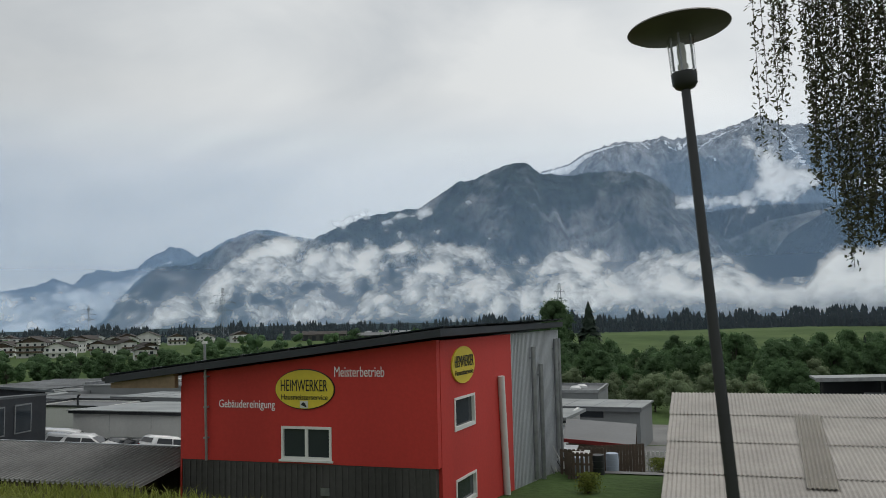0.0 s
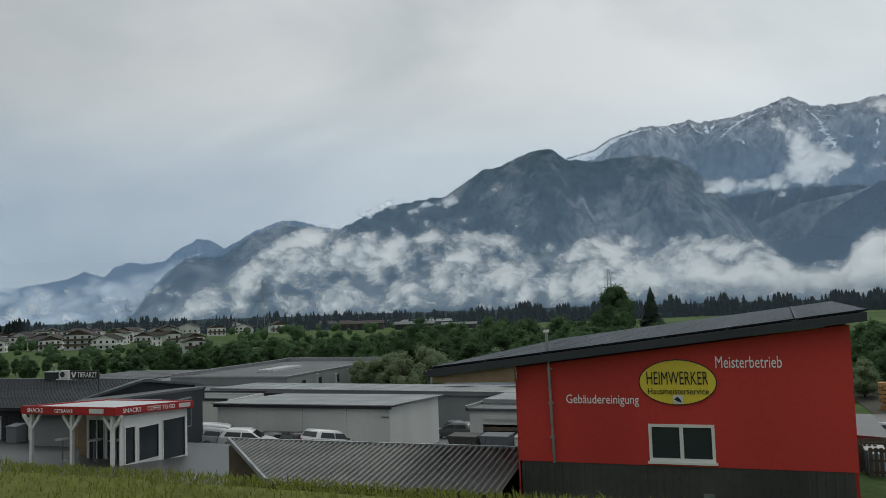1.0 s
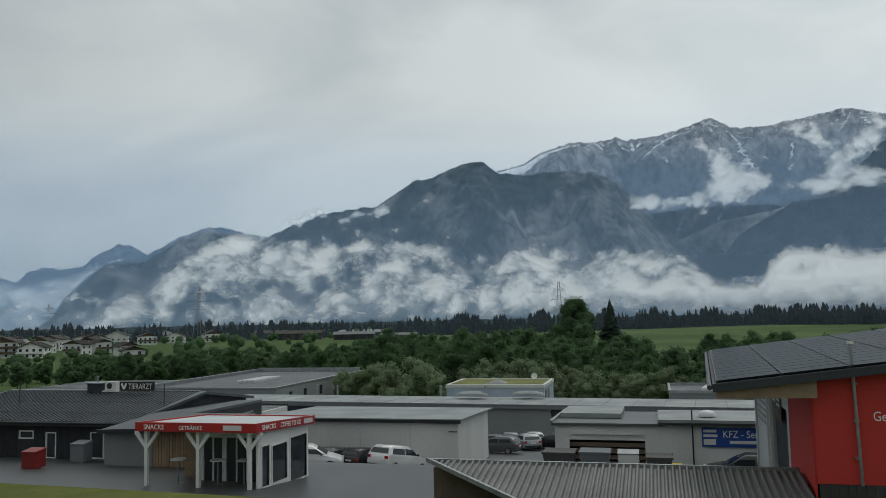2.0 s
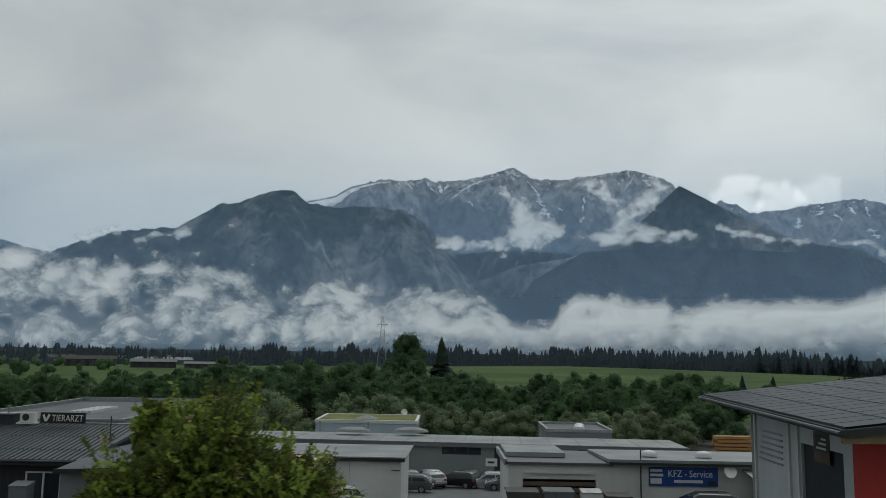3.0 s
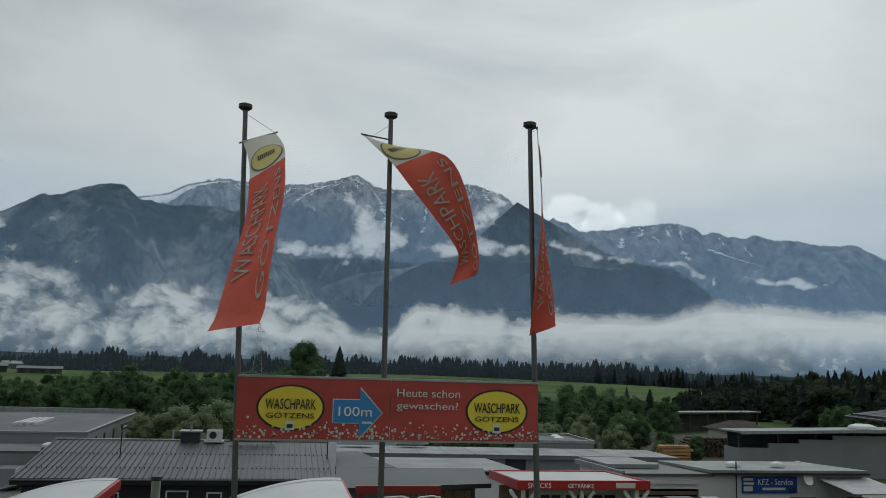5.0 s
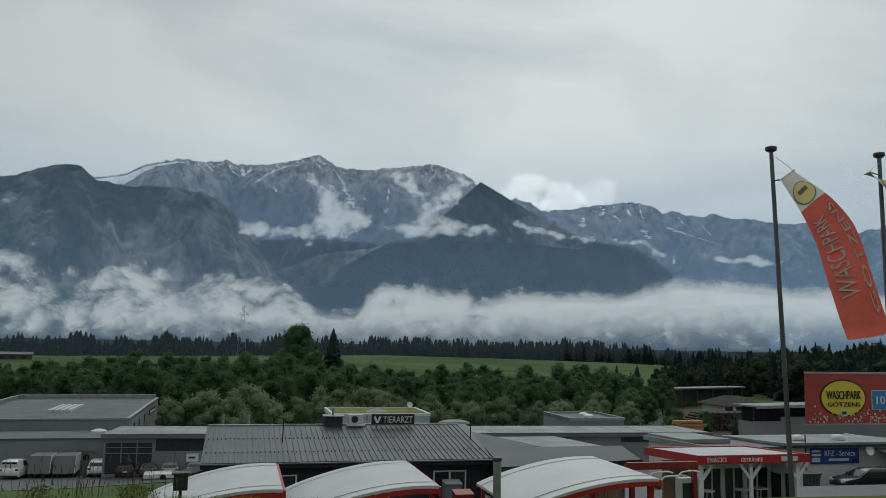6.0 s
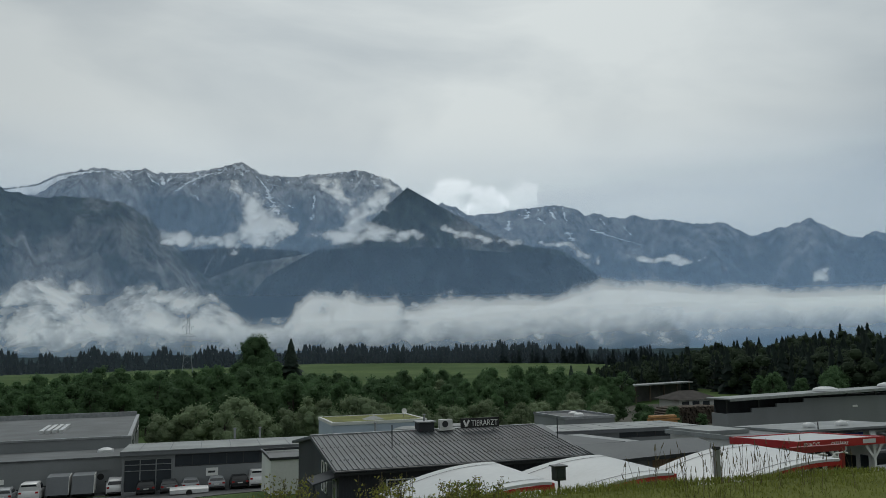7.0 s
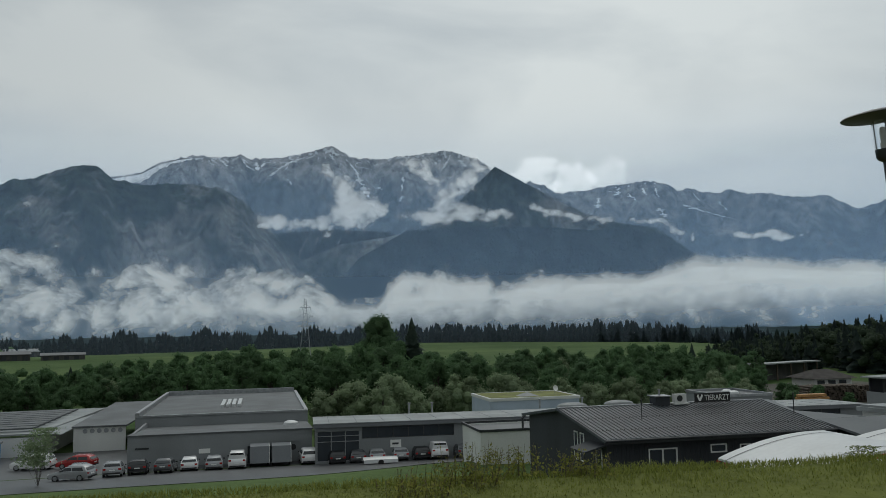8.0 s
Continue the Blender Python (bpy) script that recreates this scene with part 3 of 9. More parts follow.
def ground_z(x, y):
    """Height of the land: the road on its bank, the slope with the workshops, the valley floor, a low hill to the east."""
    z = float(np.interp(y, [-60, -10, -7, 1.5, 3.5, 6.3, 8.6, 15, 20, 28, 38, 44, 50, 55, 62, 75, 86, 110, 150, 300, 1000, 4800],
                        [12.5, 11.2, 10.95, 10.95, 11.1, 11.27, 10.2, 8.0, 7.0, 6.55, 5.75, 4.4, 3.0, 2.3, 2.0, 0.5, -0.75, -1.3, -2.2, -4, -4.5, -6]))
    z += ROAD_SLOPE * -x * float(np.interp(y, [8, 26], [1, 0])) if abs(x) < 400 else 0
    z += 0.06 * math.exp(-((y - 6.2) / 1.3) ** 2) * float(np.interp(x, [-23, -17, 2, 5], [0, 1, 1, 0]))
    if y > 55:
        z += 0.7 * math.exp(-((x + 62) / 10) ** 2 - ((y - 62) / 8) ** 2)
        z += 13.0 * math.exp(-((x - 320) / 140) ** 2 - ((y - 290) / 120) ** 2)
    if y > 200:
        z += 1.5 * math.exp(-((x + 330) / 220) ** 2 - ((y - 620) / 150) ** 2)
    r = math.hypot(x + 40, y)
    if r > 20:
        z += 0.25 * noise.noise((x * 0.03, y * 0.03, 3.3)) * min(1, (r - 20) / 60)
    return z


def land_sheet(mb, x0, x1, y0, y1, step, lift):
    xs, ys = np.arange(x0, x1 + 1e-6, step), np.arange(y0, y1 + 1e-6, step)
    return mb.grid([[(x, y, ground_z(x, y) + lift) for x in xs] for y in ys])


ys = np.r_[-400, -150, -60, -30, -15, -10, -7, np.arange(-5, 60, 1.0), np.arange(60, 160, 3.0), np.arange(160, 400, 12.0), np.geomspace(400, 4850, 24)]
xs = np.r_[-np.geomspace(3800, 150, 30), np.arange(-145, 60, 2.0), np.geomspace(62, 3800, 34)]
gm = MB().grid([[(x, y, ground_z(x, y)) for x in xs] for y in ys])
setting("ground", gm, MEADOW, "rain-wet green meadows and grassy banks", "ground", smooth=True)
rd = MB().grid([[(x, y, ground_z(x, y) + 0.03) for x in np.arange(-140, 61, 4.0)] for y in np.arange(-7.5, 0.6, 0.9)])
setting("road", rd, ASPHALT, "wet grey asphalt road on top of the bank", "road", smooth=True)
for nm, (a, b, c, d), mt, lb in (("forecourt", (-64, -20, 24, 47.5), ASPHALT, "wet asphalt yard of the car wash and kiosk"),
                                ("parking_lot", (-56, 12, 44, 81), ASPHALT, "dark wet asphalt parking area between workshops"),
                                ("works_yard", (-127, -93.9, 89, 108), ASPHALT, "wet asphalt yard of the pale works"),
                                ("log_yard", (4, 74, 106, 182), EARTH, "dark earthen log yard before the wooded hill"),
                                ("rear_yard", (-9, 30, 64, 106), GRAVEL, "wet gravel yard behind the car service garage"),
                                ("work_yard", (-9.5, 16, 37, 64), GRAVEL, "wet gravel yard behind the workshops"),
                                ("parking_row", (-125, -57, 66, 89), ASPHALT, "dark wet asphalt car park before grey halls")):
    setting(nm, land_sheet(MB(), a, b, c, d, 2.0 if nm == "log_yard" else 1.0, {"log_yard": 0.09, "parking_lot": 0.035, "work_yard": 0.05}.get(nm, 0.045)), mt, lb, "pavement", smooth=True)


# ---- mountains ----
EYE = Vector((-40, -2, 13.5))


def slope_point(a, s, az, el, near, crest, rough, seed, foot):
    """A point of a range at bearing a, from its foot (s = 0) to its crest (s = 1) and down behind."""
    e = float(np.interp(a, az, el)) + 0.15 * rough * noise.fractal((a * 1.8, seed, 0.0), 0.65, 2.1, 6)
    d = near + (crest - near) * s
    top, low = crest * math.tan(radians(e)), near * math.tan(radians(foot))
    if s <= 1:
        h = low + (top - low) * (s ** 0.85)
        k = math.sin(math.pi * min(1, s)) ** 0.8
        lean = a + 2.2 * (s - 0.5)
        h += k * rough * 0.022 * crest * (noise.ridged_multi_fractal((lean * 0.22, s * 1.3 + seed, seed), 0.9, 2.1, 6, 0.9, 2.0) - 1.0)
        h += k * rough * 0.011 * crest * (noise.ridged_multi_fractal((lean * 0.8, s * 2.0 + seed, seed + 3), 0.8, 2.1, 5, 0.9, 2.0) - 1.0)
        d += k * rough * 60 * noise.noise((a * 0.35, s * 2.5, seed + 5))
    else:
        h = top - (s - 1) * (top - low) * 2.5
    return EYE.x + d * math.sin(radians(a)), EYE.y + d * math.cos(radians(a)), EYE.z + h


def massif(name, az, el, near, crest, mat, rough, seed, label, foot=-1.2):
    """A range whose crest passes the given bearings and heights (degrees from the road), with spurs and gullies in front."""
    n_a = int((az[-1] - az[0]) * 14) + 40
    rows = [[slope_point(a, j / 79, az, el, near, crest, rough, seed, foot) for a in np.linspace(az[0], az[-1], n_a)] for j in range(92)]
    return setting(name, MB().grid(rows), mat, label, "mountain", smooth=True)


def on_slope(a, e, rng_of, rough, seed, off):
    """The highest point of a range that is seen from the road at bearing a and height e, a little proud of the ground."""
    lo, hi = 0.3, 1.0
    for _ in range(18):
        s = (lo + hi) / 2
        p = slope_point(a, s, *rng_of, rough, seed, -1.2)
        h = math.degrees(math.atan2(p[2] - EYE.z, math.hypot(p[0] - EYE.x, p[1] - EYE.y)))
        lo, hi = (s, hi) if h < e else (lo, s)
    p = Vector(p)
    return tuple(p + (EYE - p).normalized() * off)


M_FRONT = mountain_mat("forested_mountain", (0.028, 0.042, 0.034), (0.25, 0.25, 0.245), 2000, 2600, 0.475)
M_SHOULDER = mountain_mat("forested_shoulder", (0.018, 0.028, 0.029), (0.07, 0.075, 0.075), 2000, 2600, 0.60)
M_BACK = mountain_mat("high_rocky_mountain", (0.080, 0.090, 0.090), (0.29, 0.29, 0.29), 530, 960, 0.55)
M_EAST = mountain_mat("jagged_rocky_range", (0.045, 0.052, 0.055), (0.21, 0.21, 0.21), 430, 880, 0.56)
# blue-grey ground colours carry the distance haze of this range
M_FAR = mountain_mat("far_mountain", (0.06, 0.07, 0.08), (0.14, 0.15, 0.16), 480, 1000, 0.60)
M_VALLEY = mountain_mat("steep_valley_flank", (0.026, 0.037, 0.036), (0.12, 0.12, 0.12), 2000, 2600, 0.56)

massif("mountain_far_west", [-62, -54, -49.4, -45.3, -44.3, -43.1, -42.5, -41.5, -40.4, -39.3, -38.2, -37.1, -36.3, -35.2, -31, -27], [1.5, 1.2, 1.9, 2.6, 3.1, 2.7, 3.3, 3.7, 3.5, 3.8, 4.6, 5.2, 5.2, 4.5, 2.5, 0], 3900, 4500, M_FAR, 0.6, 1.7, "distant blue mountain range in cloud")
massif("mountain_west", [-43, -41.3, -40.3, -38.9, -37.7, -36.2, -35.1, -33.5, -32.3, -31.1, -30, -28.5, -25, -21, -17], [-1.2, 0.0, 1.55, 3.05, 4.0, 4.3, 4.6, 5.55, 6.1, 6.5, 6.4, 6.05, 5.4, 3.5, 0], 2700, 3300, M_FRONT, 0.7, 4.1, "dark forested ridge streaked with mist")
massif("mountain_front", [-30, -27.6, -23.5, -22, -19.3, -17.6, -16.6, -15.1, -13.7, -12.5, -11.4, -10.55, -8.2, -7.4, -5, -3.3, -1.7, 0, 1.7, 3.4, 4.7, 6, 9], [3.5, 5.6, 7.4, 7.65, 8.0, 9.1, 9.75, 10.0, 10.6, 11.0, 10.95, 10.2, 9.9, 10.05, 10.1, 9.85, 8.9, 6.95, 5.35, 3.75, 2.2, 1, -1], 2500, 3200, M_FRONT, 0.8, 7.3, "dark forested mountain with rock faces")
HIGH = ([-15, -11.5, -10.6, -8.6, -7.4, -6.2, -4.6, -3.4, -2.2, -1, 0.7, 2.3, 3.6, 4.2, 4.5, 4.85, 6.1, 7.8, 10.7, 13.1, 14.3, 15.6, 16.6, 20, 24], [8.5, 9.9, 10.25, 10.73, 11.45, 11.85, 12.1, 12.0, 12.23, 12.0, 12.14, 12.4, 12.84, 13.0, 13.12, 12.85, 12.2, 12.15, 12.44, 12.72, 12.34, 11.8, 10.8, 8, 5], 3300, 4100)
massif("mountain_high", *HIGH, M_BACK, 1.0, 2.9, "high rocky mountain with streaks of snow")
CONE = ([-1, 4.9, 8.1, 11.3, 13, 14.6, 16.3, 17.9, 21.2, 22.8, 25.2, 27.6, 29.1, 30.6, 34], [3.5, 6, 6.5, 7.2, 8.4, 10, 11.5, 10.6, 8.7, 7.9, 7.1, 6.7, 5.6, 4.3, 1], 2900, 3210)
massif("mountain_cone", *CONE, M_FRONT, 0.30, 9.9, "dark pointed mountain above a forested shoulder")
FLANK = ([-5, -2, 0, 2, 4, 6, 8.5, 10, 12], [6.2, 6.6, 6.75, 6.9, 7.1, 7.0, 6.9, 6.2, 5.0], 3110, 3262)
massif("mountain_flank", *FLANK, M_VALLEY, 0.45, 14.7, "steep dark valley flank with pale scree gullies")
massif("mountain_shoulder", [2.5, 4.2, 6.1, 9.6, 14.3, 19.2, 22.8, 25.8, 27.7, 29.5, 31, 33, 36], [0.5, 2.6, 5.0, 6.98, 7.25, 7.1, 6.75, 6.68, 6.3, 5.14, 4.2, 2.6, 0.5], 2500, 2760, M_SHOULDER, 0.35, 12.3, "dark forested shoulder below the peaks")
EAST = ([15, 19.0, 20, 20.9, 23.6, 25.9, 27.3, 28.6, 29.3, 30.1, 30.9, 32.4, 33, 33.9, 35.3, 37.2, 38.9, 39.8, 40.5, 41.4, 42.8, 44.3, 45.3, 46.8, 47.8, 49, 54, 62, 72], [9, 10.3, 10.0, 9.35, 9.67, 9.95, 9.95, 9.7, 9.22, 9.35, 9.0, 8.9, 9.05, 8.6, 8.5, 8.2, 8.1, 7.55, 7.2, 7.3, 7.7, 8.07, 7.4, 6.6, 6.85, 6.8, 6.3, 5.5, 4], 3700, 4400)
massif("mountain_east", *EAST, M_EAST, 0.9, 5.5, "jagged mountain range with thin snow patches")


def snow_field(top, low, seed):
    """Old snow lying below the crest, ragged along its lower edge; top and low are (bearing, height) lines."""
    rows = []
    for j in range(10):
        row = []
        for a in np.linspace(top[0][0], top[-1][0], 90):
            hi = float(np.interp(a, *zip(*top)))
            lo = min(hi, float(np.interp(a, *zip(*low))) + 0.16 * noise.noise((a * 2.2, seed, 0.0)) + 0.12 * noise.noise((a * 6.0, seed, 3.0)))
            row.append(on_slope(a, hi + (lo - hi) * j / 9, HIGH, 1.0, 2.9, 8))
        rows.append(row)
    setting("snow_field", MB().grid(rows), SNOW, "old snow lying along the high crest", "snow", smooth=True)


snow_field(((-10.7, 10.15), (-8.6, 10.62), (-7.4, 11.32), (-6.1, 11.72), (-4.5, 11.95)), ((-10.7, 10.15), (-9.4, 10.05), (-8.7, 10.0), (-8.1, 10.4), (-7.5, 10.98), (-6.8, 11.3), (-6.1, 11.6), (-4.5, 11.9)), 2.0)


def snow_streak(a0, e0, a1, e1, wide, seed, rng_of=HIGH, rough=1.0, phase=2.9, mat=None, label="old snow lying in a steep rock gully"):
    """Old snow or scree lying in a gully between two (bearing, height) ends, broken in width."""
    rows = []
    for j in range(25):
        f = j / 24
        mid = a0 + (a1 - a0) * f + 0.16 * noise.noise((f * 4.0, seed, 0.0))
        w = 1.25 * wide * (0.35 + 0.65 * math.sin(math.pi * (0.15 + 0.75 * f))) * min(1.5, max(0.05, 2.6 * abs(noise.noise((f * 7.0, seed, 5.0))) - 0.1))
        rows.append([on_slope(mid + w * (k / 4 - 0.5), e0 + (e1 - e0) * f, rng_of, rough, phase, 10) for k in range(5)])
    setting("scree_gully" if mat else "snow_gully", MB().grid(rows), mat or SNOW, label, "scree" if mat else "snow", smooth=True)


for k, g in enumerate(((-4.2, 11.8, -3.85, 11.45, 0.22), (-3.95, 11.85, -3.6, 11.6, 0.18), (-3.4, 11.95, -2.9, 11.45, 0.3), (-3.1, 11.95, -2.75, 11.7, 0.2), (-1.85, 11.95, -1.2, 11.25, 0.34), (-0.95, 11.8, -0.65, 11.2, 0.22), (-0.3, 11.75, -0.5, 11.35, 0.18),
                       (2.5, 12.2, 1.2, 11.7, 0.34), (1.3, 11.75, 0.0, 10.85, 0.36), (1.5, 11.7, 1.1, 11.3, 0.2), (1.35, 10.65, 1.6, 10.2, 0.28), (3.2, 12.35, 2.7, 12.1, 0.25), (4.3, 12.5, 4.6, 12.1, 0.2),
                       (5.8, 11.9, 6.4, 10.9, 0.22), (6.35, 10.9, 6.75, 10.1, 0.5), (6.7, 10.15, 7.15, 9.4, 0.38), (7.8, 10.15, 8.1, 9.95, 0.3), (9.65, 10.9, 9.55, 9.9, 0.16), (9.55, 9.5, 9.4, 9.1, 0.3), (6.3, 11.6, 7.4, 11.4, 0.2), (7.6, 11.5, 8.6, 11.6, 0.2),
                       (13.1, 12.2, 12.5, 11.3, 0.3), (12.0, 10.8, 13.2, 10.75, 0.3), (13.2, 10.75, 14.2, 10.7, 0.3), (13.9, 12.0, 14.3, 11.5, 0.25), (10.9, 11.9, 11.2, 11.4, 0.2))):
    snow_streak(*g, k * 3.1)
for k, g in enumerate(((23.9, 9.1, 23.8, 8.25, 0.42), (27.8, 9.6, 28.1, 8.65, 0.24), (29.7, 8.2, 31.1, 7.6, 0.4), (31.0, 7.65, 33.3, 6.9, 0.2), (28.0, 8.05, 28.5, 7.4, 0.4), (26.9, 9.5, 27.3, 9.0, 0.22), (25.4, 9.6, 25.1, 9.1, 0.3), (24.5, 9.4, 25.2, 9.3, 0.3),
                       (40.3, 7.2, 41.2, 7.1, 0.4), (26.0, 9.2, 26.5, 8.6, 0.2), (32.0, 8.3, 32.6, 7.6, 0.16), (30.4, 8.9, 30.8, 8.4, 0.16))):
    snow_streak(*g, 40 + k * 3.1, EAST, 0.9, 5.5)
SCREE = paint("pale_scree", (0.17, 0.17, 0.165), 0.9, big=0.02, fine=0.15, vary=0.3, bump=0.0)
for k, g in enumerate(((6.95, 5.7, 6.35, 4.1, 0.3), (5.8, 4.9, 6.3, 4.15, 0.24), (2.6, 6.5, 2.0, 5.2, 0.22), (3.4, 6.6, 3.0, 5.8, 0.2), (4.9, 6.4, 4.6, 5.4, 0.16))):
    snow_streak(*g, 90 + k * 2.3, FLANK, 0.45, 14.7, SCREE, "pale scree running down a dark gully")


def mist(name, dist, az0, az1, el0, el1, cover, mat, label):
    """A bank of cloud hanging at that distance; cover(az, el) says how closed it is, 0 to 1, and how torn."""
    n_a, n_e = int((az1 - az0) * 6), int((el1 - el0) * 12)
    mb, cov, tear, uvs = MB(), [], [], []
    rows = []
    for j in range(n_e + 1):
        e = el0 + (el1 - el0) * j / n_e
        row = []
        for i in range(n_a + 1):
            a = az0 + (az1 - az0) * i / n_a
            d = dist(a) if callable(dist) else dist
            row.append((EYE.x + d * math.sin(radians(a)), EYE.y + d * math.cos(radians(a)), EYE.z + d * math.tan(radians(e))))
            edge = min(1, (e - el0) / 0.4, (el1 - e) / 0.6, (a - az0) / 2, (az1 - a) / 2)
            c, t = cover(a, e)
            cov.append(c * max(0, edge) - 0.9 * (1 - max(0, edge)))
            tear.append(t)
            uvs.append((a, e))
        rows.append(row)
    mb.grid(rows)
    me = mesh_of(name, mb, mat, (0, 0, 0), True)
    for nm, vals in (("cover", cov), ("torn", tear)):
        me.attributes.new(nm, "FLOAT", "POINT").data.foreach_set("value", vals)
    layer = me.uv_layers.new(name="UVMap")
    for lp in me.loops:
        layer.data[lp.index].uv = uvs[lp.vertex_index]
    ob = new(name, me)
    ob.visible_shadow = False
    return tagged(ob, label, "cloud", "", "structure")


def ramp(x, *pts):
    return float(np.interp(x, [p[0] for p in pts], [p[1] for p in pts]))


def blobs(a, e, spots):
    """The strongest of some leaning soft patches: (bearing, height, half width, half height, lean in degrees, strength)."""
    c = 0.0
    for a0, e0, wa, we, lean, k in spots:
        ca, sa = math.cos(radians(lean)), math.sin(radians(lean))
        u, v = (a - a0) * ca + (e - e0) * sa, (e - e0) * ca - (a - a0) * sa
        c = max(c, k * math.exp(-(u / wa) ** 2 - (v / we) ** 2))
    return c


PLUMES = ((-33.2, 2.6, 2.6, 1.0, 60, 1.0), (-31.6, 4.6, 2.6, 1.0, 45, 1.0), (-28.8, 5.2, 2.4, 1.2, 30, 1.1), (-26.0, 4.0, 2.2, 1.5, 0, 0.9), (-29.5, 1.0, 3.0, 1.0, 20, 0.5), (-23.0, 4.2, 2.0, 1.0, 20, 1.0), (-20.4, 5.3, 1.8, 0.9, 35, 0.9),
          (-22.5, 1.6, 2.4, 0.9, 10, 0.75), (-17.5, 3.9, 2.6, 1.0, 15, 0.95), (-14.8, 2.2, 3.0, 1.2, 0, 1.0), (-36.5, 0.4, 2.6, 0.7, 30, 0.6))


def bank_cover(a, e):
    top = ramp(a, (-52, 1.0), (-43, 1.0), (-38, 0.6), (-35, 1.6), (-33, 3.6), (-30, 5.2), (-25, 5.2), (-23.4, 5.4), (-22, 4.5), (-20.7, 4.7), (-18.4, 5.0), (-16.2, 4.6), (-13.2, 3.7), (-10.9, 3.2), (-9.5, 4.8), (-7, 4.5), (-4.7, 4.5), (-2.7, 4.0), (-1.5, 4.6), (-0.6, 3.8), (1, 4.3), (2.2, 3.9),
               (4.3, 2.2), (5.1, 1.65), (7.2, 1.7), (8.0, 3.1), (9.1, 4.15), (11.2, 4.1), (13.2, 3.6), (15.2, 3.7), (16.2, 3.0), (17.1, 3.2), (18.3, 3.65), (21, 3.6), (26, 3.5), (28.2, 4.1), (30.1, 4.55), (33, 4.45), (36.3, 4.1), (40, 3.85), (43, 3.5), (70, 3.5))
    torn = ramp(a, (-36, 0.9), (-12, 1.0), (2, 0.9), (9, 0.8), (17, 0.8), (21, 0.6), (60, 0.55))
    dense = ramp(a, (-45, 0.4), (-36, 0.34), (-32, 0.64), (-16, 0.74), (-12, 0.80), (-9, 0.86), (3, 0.95), (8, 1.25), (18, 1.35), (60, 1.4))
    up = ramp(e - top, (-2.2, dense), (-0.7, dense * 0.95), (0.0, 0.48), (0.35, 0.12), (0.9, -0.4), (1.6, -1.2))
    low = ramp(a, (-50, -0.9), (-24, -0.5), (-10, 0.0), (-3, 0.2), (5, 0.1), (13, 0.1), (21, 0.45), (28, 0.9), (43, 1.05))
    under = ramp(e - low, (-0.9, 0.12), (0.2, 0.42), (0.9, 0.7), (1.6, 1.0), (2.4, 2.0))
    c = min(up, under)
    if a < -8:
        c = max(c - 0.06 * ramp(a, (-14, 1), (-8, 0)), min(ramp(e - top, (0.3, 0.40), (1.2, -0.3), (2.0, -1.2)) + 0.75 * blobs(a, e, PLUMES) * ramp(a, (-12, 1), (-8, 0)), under))
    calm = ramp(e - low, (-0.3, ramp(a, (-16, 0.7), (2, 0.2))), (1.0, ramp(a, (-16, 1.0), (2, 0.35))), (2.2, 1.0))
    return c, torn * calm


def wisp_cover(a, e):
    top = ramp(a, (-45, 1.5), (-36, 2.0), (-32, 5.0), (-27, 6.2), (-20, 6.6), (-10, 5.2), (0, 4.4), (6, 2.5), (12, 3.9), (40, 4.2))
    thin = ramp(a, (-20, 0.06), (-8, 0.0))
    return ramp(e, (-0.6, 0.2 - thin), (0.6, 0.5 - thin), (2.2, 0.52 - thin), (top - 0.8, 0.42 - thin), (top + 0.8, 0.05), (top + 2.0, -1.2)), ramp(e, (-0.6, 0.3), (1.2, 1.0))


def west_cover(a, e):
    top = ramp(a, (-60, 1.9), (-47, 2.0), (-44, 2.3), (-41, 2.5), (-38.5, 3.6), (-36, 4.3), (-33, 3.0))
    return ramp(e - top, (-2.5, 0.75), (-0.5, 0.8), (0.2, 0.45), (1.0, -0.3)), 0.8


